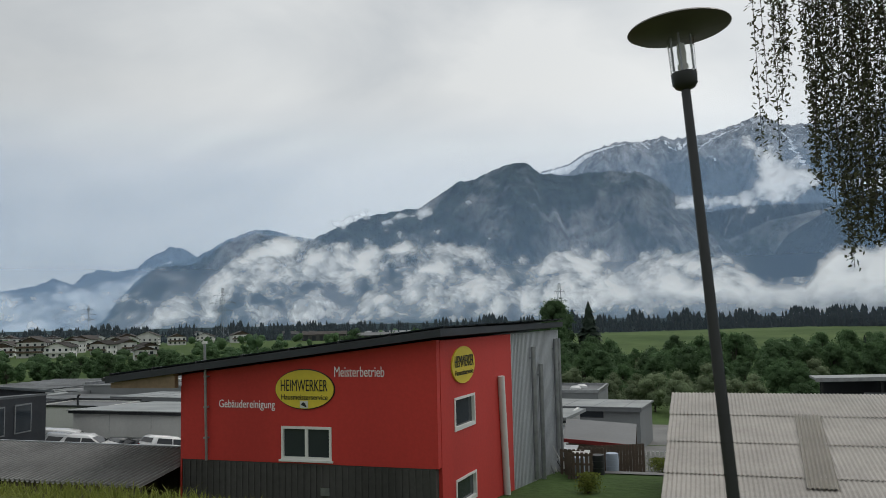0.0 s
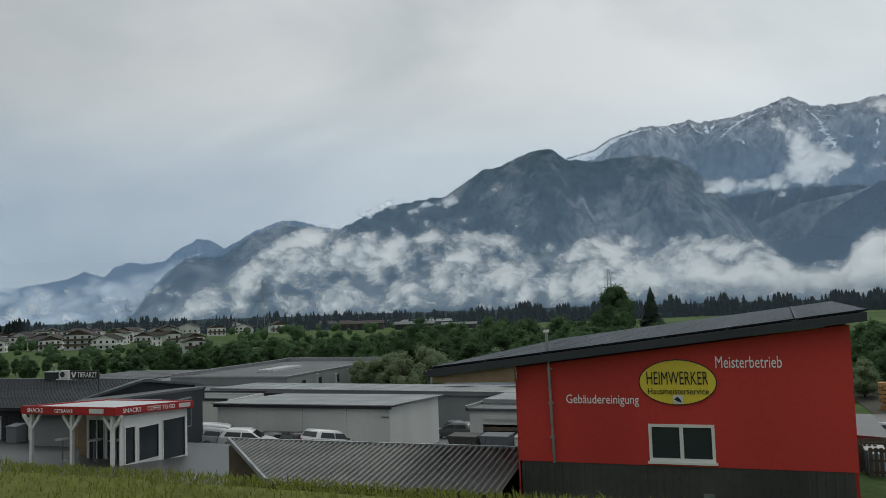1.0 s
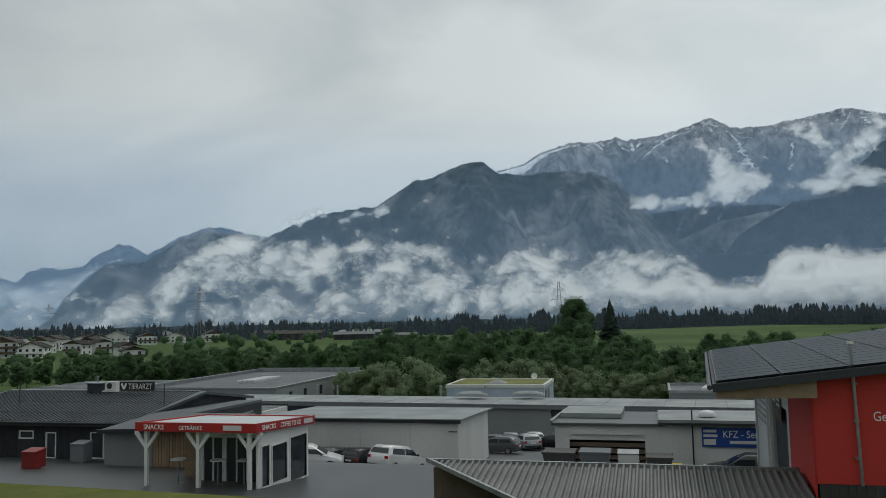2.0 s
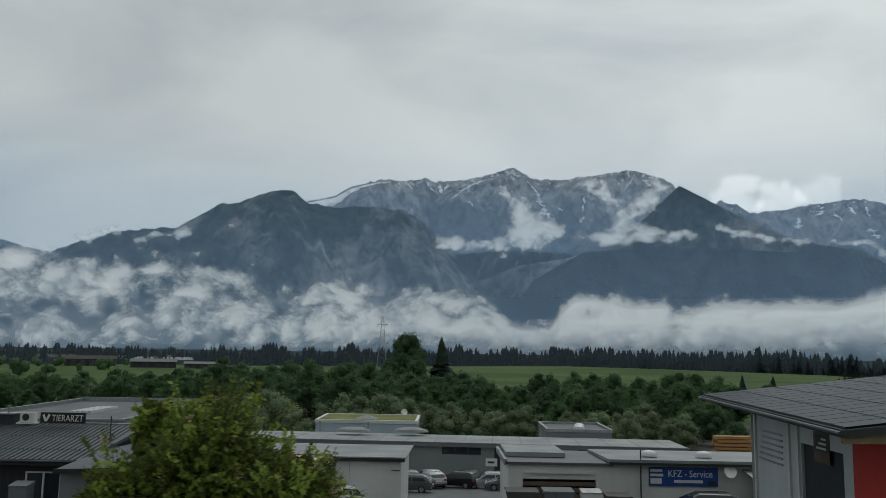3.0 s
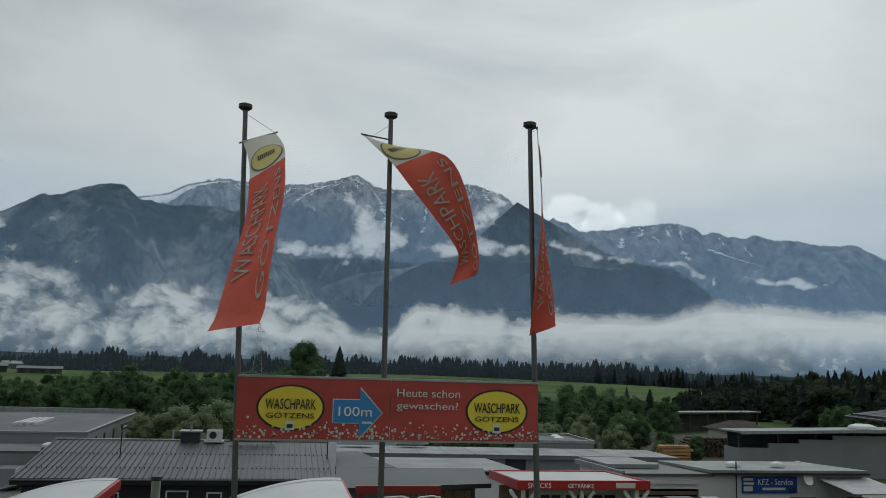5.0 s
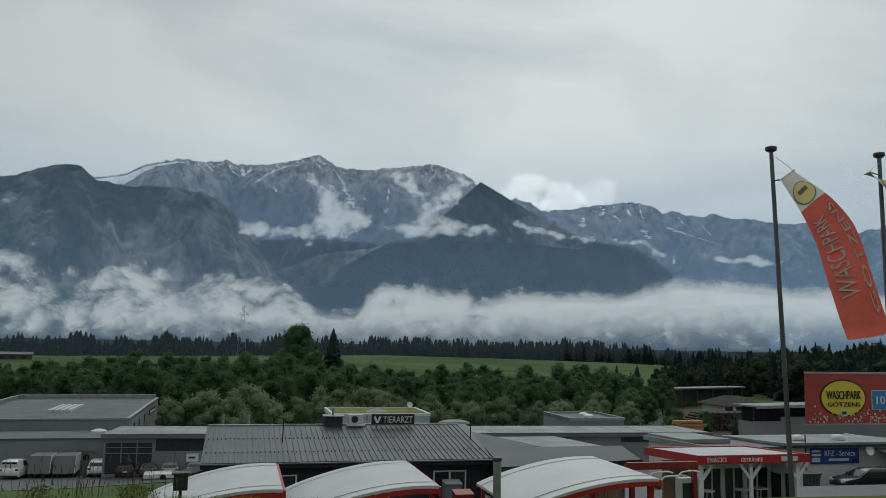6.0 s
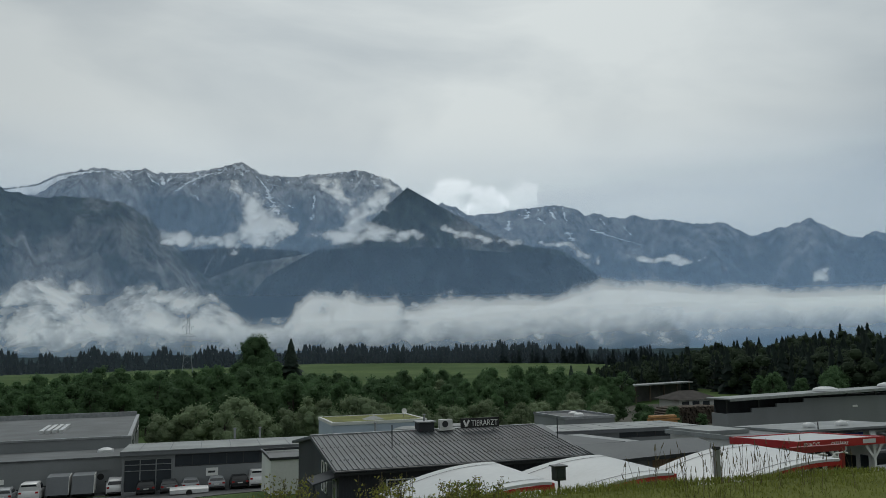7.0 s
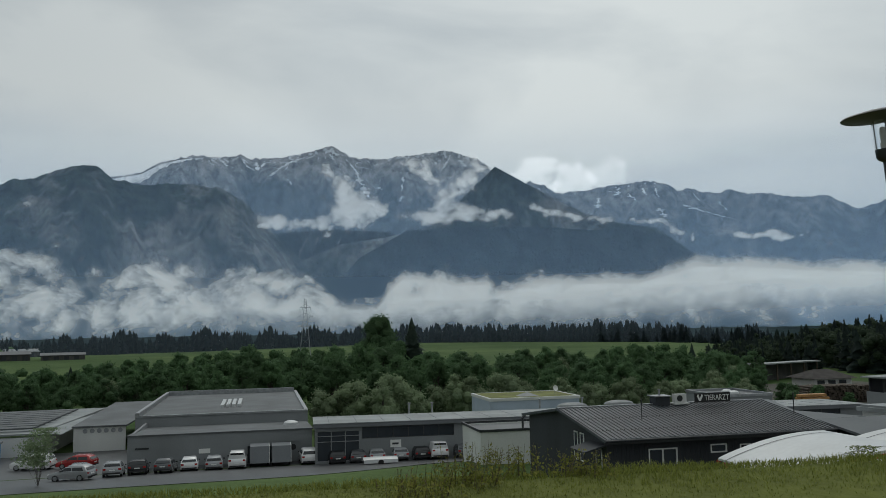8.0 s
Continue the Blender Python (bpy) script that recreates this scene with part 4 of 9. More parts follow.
UPPER = ((0.2, 7.6, 1.7, 0.8, -10, 1.05), (2.2, 7.5, 1.5, 0.6, 0, 0.9), (3.9, 7.6, 1.5, 0.75, 0, 0.95), (5.9, 8.6, 2.3, 1.4, 15, 1.25), (5.6, 10.0, 3.0, 2.2, -40, 0.5), (12.6, 10.3, 3.2, 2.0, 20, 0.5), (7.4, 8.4, 1.3, 0.9, 0, 1.0), (5.2, 9.9, 1.7, 0.9, -55, 1.05), (3.9, 11.1, 1.5, 0.5, -60, 0.9), (4.0, 7.0, 0.9, 0.9, 0, 0.6),
         (9.6, 8.2, 1.4, 0.55, -5, 0.72), (11.7, 8.0, 2.3, 0.8, 0, 1.1), (13.9, 8.3, 2.1, 0.85, 0, 1.15), (16.0, 8.1, 1.6, 0.6, 0, 1.0), (12.7, 9.2, 1.7, 1.1, 45, 0.95), (14.2, 10.5, 1.8, 0.8, 60, 0.9), (10.4, 11.8, 1.1, 0.8, 0, 0.9), (11.2, 10.9, 1.5, 0.6, -60, 0.95), (15.0, 11.7, 1.6, 0.5, -30, 0.9),
         (19.2, 8.3, 1.6, 0.4, -20, 0.95), (21.3, 7.9, 1.8, 0.42, -12, 0.95), (23.8, 7.5, 1.8, 0.4, -8, 0.95), (26.8, 7.2, 1.9, 0.4, -8, 0.9), (28.7, 6.5, 1.0, 0.4, -45, 0.8), (30.1, 6.0, 0.9, 0.45, 55, 0.85),
         (33.2, 5.9, 1.3, 0.42, -10, 1.1), (35.2, 5.75, 1.8, 0.4, 0, 1.1), (37.3, 5.65, 1.2, 0.25, 0, 0.85), (33.8, 4.9, 0.6, 0.4, 0, 0.7), (39, 5.1, 0.8, 0.25, 0, 0.7), (44.6, 4.3, 0.7, 0.55, -30, 1.1),
         (-20, 7.4, 3.0, 0.5, 15, 0.85), (-15.5, 8.4, 2.2, 0.6, 25, 0.6), (-24.5, 7.2, 2.0, 0.5, 20, 0.9), (-3.1, 10.3, 0.7, 0.6, 0, 0.5), (-13, 6.6, 2.0, 0.5, 30, 0.55))


def patches(base, spots):
    def cover(a, e):
        a, e = a + 0.7 * noise.noise((a * 0.6, e * 0.9, 2.0)) + 0.35 * noise.noise((a * 1.8, e * 2.2, 6.0)), e + 0.35 * noise.noise((a * 0.7, e * 1.0, 9.0)) + 0.16 * noise.noise((a * 2.0, e * 2.4, 4.0))
        c = blobs(a, e, spots)
        return base + 2.1 * c, 0.95
    return cover


mist("cloud_bank", 2250, -60, 70, -1.4, 9.5, bank_cover, mist_mat("valley_mist", (0.63, 0.645, 0.65), 0.29, 0.52, 0.95, 11.0, gain=2.9, tall=1.35, grain=0.62, relief=34.0, puff=0.32), "grey-white mist lying along the mountain foot")
mist("cloud_wisps", 2380, -56, 40, -0.6, 10, wisp_cover, mist_mat("mist_wisps", (0.58, 0.60, 0.61), 0.45, 0.45, 0.72, 37.0, gain=2.6, tall=1.2, grain=0.60), "thin torn mist drifting up the slopes")
mist("cloud_high", 2830, -30, 54, 2.6, 13.8, patches(-0.72, UPPER), mist_mat("hanging_cloud", (0.74, 0.75, 0.755), 0.5, 0.72, 0.80, 5.0, gain=2.9, tall=1.3, grain=0.64, puff=0.34), "small clouds hanging in the high valleys")
mist("cloud_west", 3600, -66, -32, -1.5, 6.5, west_cover, mist_mat("western_mist", (0.66, 0.68, 0.69), 0.4, 0.4, 0.85, 51.0, gain=2.2, tall=1.4), "pale mist filling the western side valley")
# distance haze put in as blue-tinted see-through sheets before the ranges
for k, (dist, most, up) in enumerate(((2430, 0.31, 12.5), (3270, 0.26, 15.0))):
    mist("haze_near" if k == 0 else "haze_far", dist, -75, 85, -1.5, up + 3, lambda a, e, u=up: (ramp(e, (-1.5, 1.0), (4, 0.85), (u - 2, 0.55), (u + 1.5, 0.0)), 0.0), mist_mat("blue_haze_sheet", (0.25, 0.385, 0.57), 0.05, 0.5, most, 3.0, gain=0.0, relief=0.0, tilt_up=0.9), "thin blue-tinted haze sheet before the mountains")
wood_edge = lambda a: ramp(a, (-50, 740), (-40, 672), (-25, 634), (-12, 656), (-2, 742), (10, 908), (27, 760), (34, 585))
# the far wood's haze, put in as one tinted see-through sheet at its edge
mist("haze_fields", wood_edge, -48, 34, -2.5, 4, lambda a, e: (ramp(e, (-2.5, 1.0), (0, 0.9), (1.2, 0.6), (3.0, 0.0)), 0.0), mist_mat("field_haze_sheet", (0.27, 0.35, 0.42), 0.05, 0.5, 0.06, 3.0, gain=0.0, relief=0.0, tilt_up=0.9), "thin blue-tinted haze sheet before the far woods")


# ---- the red workshop beside the road ----
def red_workshop():
    w = thing("red_workshop", (-12.4, 30, 6.5), "red rendered workshop with a dark solar mono-pitch roof", "building")
    roof_z = lambda x: 12.70 + (x + 7.3) * 0.118
    x0, x1, y0, y1 = -16.95, -7.85, 22.75, 38.6
    win = (-13.15, -11.37, 8.62, 9.66)
    mb = wall_x(MB(), x0, x1, y0, y0 + 0.3, 8.5, 11.4, [win])
    mb.prism([(x0, y0, 11.4), (x1, y0, 11.4), (x1, y0, roof_z(x1) - 0.3), (x0, y0, roof_z(x0) - 0.3)], (0, 0.3, 0))
    skewed = lambda mb: MB().add([(x + 0.054 * (y - y0), y, z) for x, y, z in mb.v], mb.f)  # the east side runs slightly outward
    fw = part("front_wall", mb, RED, w, "deep red rendered wall")
    window_x(fw, *win, y0, WHITE, 1, 0, 0.085, 0.16)
    part("window_sill", MB().box(win[0] - 0.05, win[1] + 0.05, y0 - 0.09, y0 + 0.02, 8.56, 8.62), WHITE, fw)
    lo = MB().box(x0 + 0.05, x1 - 0.1, y0 + 0.03, y0 + 0.3, 5.9, 8.5)
    ribs = []
    for k in range(40):
        xx = x0 + 0.1 + k * 0.222
        ribs.append(MB().box(xx, xx + 0.05, y0 - 0.01, y0 + 0.03, 6.0, 8.46))
    lw_ = part("lower_wall", lo, CLADDING, w, "dark ribbed cladding below the red wall")
    for rb in ribs:
        part("rib", rb, CLADDING, lw_)
    part("wall_vent", MB().box(-11.75, -11.45, y0 - 0.04, y0, 7.55, 7.78), STEEL, w)
    # side wall towards the east: red, then zinc
    sw = MB()
    for a, b in ((y0 + 0.3, 24.15), (24.15, 26.1), (26.1, 30.5)):
        for c, d in ((5.9, 7.0), (7.0, 7.9), (7.9, 9.4), (9.4, 10.45), (10.45, 12.3)):
            if a != 24.15 or (c, d) in ((5.9, 7.0), (7.9, 9.4), (10.45, 12.3)):
                sw.box(x1 - 0.3, x1, a, b, c, d)
    sd = part("side_wall", skewed(sw), RED, w)
    for z0, z1 in ((9.4, 10.45), (7.0, 7.9)):
        fr = MB()
        fr.box(x1 - 0.15, x1 + 0.03, 24.15, 26.1, z0, z0 + 0.12).box(x1 - 0.15, x1 + 0.03, 24.15, 26.1, z1 - 0.08, z1)
        fr.box(x1 - 0.15, x1 + 0.03, 24.15, 24.24, z0 + 0.12, z1 - 0.08).box(x1 - 0.15, x1 + 0.03, 26.01, 26.1, z0 + 0.12, z1 - 0.08)
        wd = part("window", skewed(fr), WHITE, sd)
        part("pane", skewed(MB().box(x1 - 0.1, x1 - 0.08, 24.2, 26.05, z0 + 0.08, z1 - 0.05)), GLASS, wd)
    zc = MB().box(x1 - 0.28, x1 - 0.04, 30.5, y1, 5.0, 12.3)
    ribs = []
    for k in range(40):
        yy = 30.52 + k * 0.2
        ribs.append(MB().box(x1 - 0.04, x1 + 0.0, yy, yy + 0.07, 5.0, 12.3))
    zw = part("zinc_wall", skewed(zc), METAL_SIDE, w, "pale ribbed zinc cladding")
    for rb in ribs:
        part("rib", skewed(rb), METAL_SIDE, zw)
    part("rain_pipe", skewed(MB().tube((x1 + 0.12, 29.2, 6.0), (x1 + 0.12, 28.75, 10.8), 0.13, n=10)), OFFWHITE, w, smooth=True)
    for yy, za, zb in ((33.2, 6.2, 11.7), (34.4, 5.6, 10.9), (37.2, 6.4, 11.9), (37.8, 6.4, 11.9)):
        part("flue", skewed(MB().tube((x1 + 0.16, yy, za), (x1 + 0.16, yy, zb), 0.1, n=10).box(x1, x1 + 0.16, yy - 0.03, yy + 0.03, zb - 0.5, zb - 0.44)), STEEL, w, smooth=True)
    # rear and west
    part("rear_wall", MB().prism([(x0, 36.3, 4.0), (x1 + 0.52, y1 - 0.3, 4.0), (x1 + 0.52, y1 - 0.3, 11.3), (x0, 36.3, 11.3)], (0, 0.3, 0)), GREY_WALL, w)
    lw = MB()
    lw.box(x0, x0 + 0.3, y0 + 0.3, 26.6, 5.9, 11.3).box(x0, x0 + 0.3, 31.2, 36.3, 4.2, 11.3)
    lw.box(x0, x0 + 0.3, 26.6, 31.2, 9.9, 11.3).box(x0, x0 + 0.3, 26.6, 27.7, 5.9, 9.9)
    west = part("west_wall", lw, METAL_SIDE, w, "pale grey metal-clad end wall")
    part("red_panel", MB().box(x0 - 0.05, x0, 22.8, 26.9, 6.0, 10.9), RED, west)
    part("dark_door", MB().box(x0 + 0.12, x0 + 0.2, 27.7, 31.2, 5.5, 9.9), ANTHRA, west)
    part("poster", MB().box(x0 - 0.03, x0 - 0.002, 28.7, 30.0, 9.35, 10.5), WOOD_DARK, west, "dark framed poster")
    part("poster_field", MB().box(x0 - 0.036, x0 - 0.031, 28.85, 29.85, 9.75, 10.4), BLACK, west)
    for k in range(3):
        part("poster_line", MB().box(x0 - 0.040, x0 - 0.036, 28.95, 29.75 - 0.2 * k, 9.85 + 0.18 * k, 9.93 + 0.18 * k), OFFWHITE, west)
    for k in range(6):
        part("vent_slat", MB().box(x0 - 0.05, x0, 33.0, 35.6 - k * 0.1, 8.7 + k * 0.25, 8.78 + k * 0.25), STEEL, west)
    for yy in (31.3, 32.2, 35.9):
        part("corner_post", MB().box(x0 - 0.09, x0 - 0.004, yy, yy + 0.16, 5.5, 11.0), OFFWHITE, west)
    # roof
    xa, xb, ya, yb = -19.6, -7.5, 22.15, 38.75
    xc, yc = -18.75, 38.4  # the rear edge runs aslant
    skew = (xc - xa) / (yc - ya)
    part("roof", MB().slab([(xa, ya, roof_z(xa)), (xb, ya, roof_z(xb)), (xb + 0.7, yb, roof_z(xb)), (xc, yc, roof_z(xc))], 0.23), ANTHRA, w, "dark roof with deep fascia")
    gut = MB().tube((xa - 0.08, ya, roof_z(xa) - 0.1), (xc - 0.08, yc, roof_z(xc) - 0.1), 0.07, n=8)
    part("gutter", gut, STEEL_DARK, w, smooth=True)
    for k in range(10):
        ya_k = 22.5 + k * 1.55
        xe = -19.42 + (ya_k + 1.52 - ya) * skew
        part("soffit_board", MB().slab([(xe, ya_k, roof_z(xe) - 0.235), (-17.0, ya_k, roof_z(-17.0) - 0.235), (-17.0, ya_k + 1.52, roof_z(-17.0) - 0.235), (xe, ya_k + 1.52, roof_z(xe) - 0.235)], 0.05), WOOD_DARK, w)
    part("eaves_beam", MB().prism([(-19.5, 22.32, 10.84), (-16.9, 22.32, 10.86), (-16.9, 22.32, roof_z(-16.9) - 0.24), (-19.5, 22.32, roof_z(-19.5) - 0.24)], (0, 0.2, 0)), WOOD, w, "light wooden eaves beam")
    s = 0.118
    pnl = MB()
    pnl.slab([(0, 0, 0), (1.66, 0, 1.66 * s), (1.66, 1.0, 1.66 * s), (0, 1.0, 0)], 0.04)
    me = mesh_of("solar_panel", pnl, PV)
    for i in range(7):
        for j in range(15):
            py = 22.3 + j * 1.06
            px = -19.45 + i * 1.72 + (py - ya) * skew
            if py + 1.1 > yc:
                continue
            ob = new("solar_panel", me)
            ob.parent = w
            ob.location = (px + 12.4, py - 30, roof_z(px) + 0.07 - 6.5)
    for i in range(7):
        px = -19.5 + i * 1.72
        part("panel_rail", MB().slab([(px, 22.25, roof_z(px) + 0.085), (px + 0.04, 22.25, roof_z(px) + 0.085), (px + 0.04 + 15.9 * skew, 38.15, roof_z(px + 15.9 * skew) + 0.085), (px + 15.9 * skew, 38.15, roof_z(px + 15.9 * skew) + 0.085)], 0.08), STEEL_DARK, w)
    # rain pipe in front
    pm = MB().tube((-15.86, 22.62, 8.5), (-15.95, 22.62, 12.3), 0.045, n=8)
    for z in (9.2, 10.2, 11.2):
        pm.box(-15.98, -15.84, 22.6, 22.76, z, z + 0.05)
    mast = part("mast", pm, STEEL, w, smooth=True)
    part("mast_cap", MB().tube((-15.95, 22.62, 12.3), (-15.95, 22.62, 12.38), 0.09, n=10), WHITE, mast)
    # signs
    sg = part("oval_sign", oval(-12.29, y0 - 0.005, 10.83, 1.03, 0.61, 0.06), YELLOW, w, "yellow oval company sign")
    part("oval_rim", oval(-12.29, y0 - 0.001, 10.83, 1.06, 0.64, 0.03), BLACK, sg)
    lettering("HEIMWERKER", (-13.12, y0 - 0.06, 10.77), (-11.46, y0 - 0.06, 10.77), 0.36, BLACK, sg, bold=0.006)
    lettering("Hausmeisterservice", (-13.1, y0 - 0.06, 10.50), (-11.46, y0 - 0.06, 10.50), 0.17, BLACK, sg)
    part("emblem", MB().box(-12.43, -12.15, y0 - 0.085, y0 - 0.066, 10.24, 10.47), OFFWHITE, sg)
    part("emblem_bird", MB().prism([(-12.40, y0 - 0.087, 10.36), (-12.29, y0 - 0.087, 10.30), (-12.19, y0 - 0.087, 10.27), (-12.24, y0 - 0.087, 10.38), (-12.31, y0 - 0.087, 10.43)], (0, -0.006, 0)), BLACK, sg)
    lettering("Gebäudereinigung", (-15.46, y0, 10.13), (-13.37, y0, 10.13), 0.34, LETTER, w, bold=0.012)
    lettering("Meisterbetrieb", (-11.25, y0, 11.22), (-9.55, y0, 11.22), 0.32, LETTER, w, bold=0.012)
    ring = [(x1 + 0.002, 25.0 + 1.08 * math.cos(2 * math.pi * k / 36), 11.46 + 0.6 * math.sin(2 * math.pi * k / 36)) for k in range(36)]
    s2 = part("oval_sign", skewed(MB().prism(ring, (0.05, 0, 0))), YELLOW, w)
    lettering("HEIMWERKER", (x1 + 0.13, 24.12, 11.4), (x1 + 0.22, 25.88, 11.4), 0.36, BLACK, s2, out=(1, 0, 0), bold=0.0)
    lettering("Hausmeisterservice", (x1 + 0.13, 24.15, 11.14), (x1 + 0.22, 25.85, 11.14), 0.17, BLACK, s2, out=(1, 0, 0))


def corrugated(mb, p00, p10, p01, p11, waves, depth, per=6):
    """A corrugated sheet over four corners; the waves run from the 0 edge to the 1 edge (p00 to p01)."""
    p00, p10, p01, p11 = map(Vector, (p00, p10, p01, p11))
    n = waves * per
    rows = []
    for v in (0, 1):
        row = []
        for i in range(n + 1):
            a = i / n
            q = (p00 + (p10 - p00) * a) * (1 - v) + (p01 + (p11 - p01) * a) * v
            row.append((q.x, q.y, q.z + depth * math.sin(2 * math.pi * waves * a)))
        rows.append(row)
    return mb.grid(rows)


def low_shed():
    """A shallow lean roof of trapezoid sheets running down towards the bank, cut off askew in the west."""
    w = thing("low_shed", (-22.5, 23, 6.5), "low shed with a weathered corrugated roof", "shed")
    yb, xr, run = 24.6, -17.05, 3.8
    rows = []
    for j in range(20):
        y = yb - run * j / 19
        xl = -28.55 + (yb - y) * 1.08
        row = []
        for x in np.r_[xl, np.arange(-28.6, xr, 0.021)]:
            x = max(x, xl)
            row.append((x, y, 8.5 - (yb - y) * 0.145 + 0.045 * max(-1.0, min(1.0, 2.2 * math.sin(2 * math.pi * x / 0.21) - 0.5)) + 0.01 * noise.noise((x * 2.0, y * 0.5, 0.0))))
        rows.append(row)
    part("roof", MB().grid(rows), FIBRE_WET, w, "grey trapezoid sheet roof")
    part("rear_wall", MB().box(-28.3, -17.2, 24.2, 24.35, 6.2, 8.35), WOOD_DARK, w)
    part("front_wall", MB().box(-24.2, -17.2, 21.05, 21.2, 6.4, 7.9), WOOD_DARK, w)
    part("verge_board", MB().slab([(-28.67, 24.6, 8.60), (-28.55, 24.6, 8.60), (-24.45, 20.8, 8.05), (-24.57, 20.8, 8.05)][::-1], 0.14), STEEL, w)
    part("ridge_strip", MB().box(-28.6, -17.1, 24.62, 24.74, 8.40, 8.56), STEEL, w)


def beige_hall():
    w = thing("beige_hall", (8, 30, 6), "low hall under a pale corrugated sheet roof", "building")
    zf = lambda y: 9.5 - (36.5 - y) * 0.19
    lens = [(36.6, 33.5), (33.6, 30.4), (30.5, 27.4), (27.5, 24.4)]
    for k, (yb, ya) in enumerate(lens):
        a = corrugated(MB(), (-1.7 + k * 0.02, ya, zf(ya) + 0.02), (24, ya, zf(ya) + 0.02), (-1.7 + k * 0.02, yb, zf(yb) - 0.01), (24, yb, zf(yb) - 0.01), 180, 0.022, 5)
        part("roof_sheet", a, FIBRE, w, smooth=True)
    sk = corrugated(MB(), (2.55, 26.5, zf(26.5) + 0.06), (3.45, 26.5, zf(26.5) + 0.06), (2.95, 33.6, zf(33.6) + 0.05), (3.85, 33.6, zf(33.6) + 0.05), 7, 0.025)
    part("skylight_strip", sk, FIBRE_CLEAR, w, "brown translucent sheet")
    part("skylight_strip", corrugated(MB(), (7.3, 29.5, zf(29.5) + 0.06), (8.2, 29.5, zf(29.5) + 0.06), (7.3, 33.6, zf(33.6) + 0.05), (8.2, 33.6, zf(33.6) + 0.05), 4, 0.03), FIBRE_CLEAR, w)
    part("wall", MB().box(-1.4, -1.2, 24.8, 36.4, 4.8, 7.1).box(-1.2, 23.8, 24.8, 25.0, 5, 7.1).box(-1.2, 23.8, 36.2, 36.4, 4.8, 9.3), OFFWHITE, w)
    # darkness inside the open gable, put in as a dark panel
    part("gable", MB().prism([(-1.4, 24.8, 7.1), (-1.4, 36.4, 7.1), (-1.4, 36.4, 9.3)], (0.2, 0, 0)), CLADDING, w, "dark panel closing the open gable")


# ---- the vet's practice ----
def vet_house():
    w = thing("vet_practice", (-55, 42, 5.7), "anthracite single-storey house with a wet metal roof", "building")
    x0, x1, y0, yr, y1 = -62.0, -48.6, 36.2, 42.4, 48.6
    holes = [(-51.2, -49.5, 5.95, 7.4), (-55.9, -54.9, 6.95, 7.42), (-54.1, -53.4, 5.9, 7.35), (-59.6, -57.9, 5.95, 7.35)]
    fw = part("front_wall", wall_x(MB(), x0, x1, y0, y0 + 0.25, 5.0, 7.98, holes), ANTHRA, w, "dark vertical cladding")
    for k, h in enumerate(holes):
        window_x(fw, *h, y0, WHITE, 1 if k in (0, 3) else 0, 0, 0.07)
    for k in range(92):
        xx = x0 + 0.08 + k * 0.15
        if not any(h[0] - 0.05 < xx < h[1] + 0.02 for h in holes):
            part("batten", MB().box(xx, xx + 0.03, y0 - 0.025, y0, 5.2, 7.95), ANTHRA, fw)
    for xa in (x1 - 0.25, x0):
        gb = part("gable_wall", MB().prism([(xa, y0 + 0.25, 5.0), (xa, y1, 4.2), (xa, y1, 7.98), (xa, yr, 8.98), (xa, y0 + 0.25, 8.0)], (0.25, 0, 0)), ANTHRA, w)
    for ya, yb, za, zb in ((39.2, 39.75, 6.3, 7.9), (40.1, 40.65, 6.3, 7.9), (36.8, 37.6, 6.0, 7.4)):
        wn_ = part("window", MB().box(x0 - 0.04, x0 + 0.02, ya, yb, za, za + 0.07).box(x0 - 0.04, x0 + 0.02, ya, yb, zb - 0.07, zb).box(x0 - 0.04, x0 + 0.02, ya, ya + 0.06, za, zb).box(x0 - 0.04, x0 + 0.02, yb - 0.06, yb, za, zb), WHITE, gb)
        part("pane", MB().box(x0 - 0.02, x0 - 0.004, ya + 0.05, yb - 0.05, za + 0.05, zb - 0.05), GLASS, wn_)
    part("porch_roof", MB().slab([(x0 - 1.3, 36.2, 7.35), (x0, 36.2, 7.7), (x0, 38.2, 7.7), (x0 - 1.3, 38.2, 7.35)], 0.08).tube((x0 - 1.2, 36.4, 7.3), (x0 - 1.2, 36.4, 5.2), 0.04), ANTHRA, w)
    part("rear_wall", MB().box(x0 + 0.25, x1 - 0.25, y1 - 0.25, y1, 4.0, 7.95), ANTHRA, w)
    ez, rz = 8.03, 9.02
    xa, xb, ya = -62.35, -48.3, 35.65
    rf = MB()
    rf.slab([(xa, ya, ez), (xb, ya, ez), (xb + 0.5, yr, rz), (xa, yr, rz)], 0.16)
    part("roof_front", rf, ROOF_METAL, w, "wet grey standing-seam metal")
    part("roof_rear", MB().slab([(xa, yr, rz), (xb, yr, rz), (xb, 49.2, ez), (xa, 49.2, ez)], 0.16), ROOF_METAL, w)
    sl = (rz - ez) / (yr - ya)
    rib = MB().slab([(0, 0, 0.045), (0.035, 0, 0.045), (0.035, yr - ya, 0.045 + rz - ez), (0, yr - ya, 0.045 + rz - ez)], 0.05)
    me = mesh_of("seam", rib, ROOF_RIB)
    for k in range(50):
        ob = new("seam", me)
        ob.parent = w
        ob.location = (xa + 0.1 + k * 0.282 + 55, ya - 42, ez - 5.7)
    gd = MB()
    for yy in (37.2, 39.6):
        zz = ez + (yy - ya) * sl
        for k in range(65):
            xx = xa + 0.16 + k * 0.213
            gd.box(xx, xx + 0.05, yy, yy + 0.03, zz, zz + 0.065)
    tagged(part("snow_guard", gd, STEEL_DARK, w), kind="stuff")
    part("ridge_cap", MB().box(xa, xb, yr - 0.12, yr + 0.12, rz, rz + 0.05), STEEL, w)
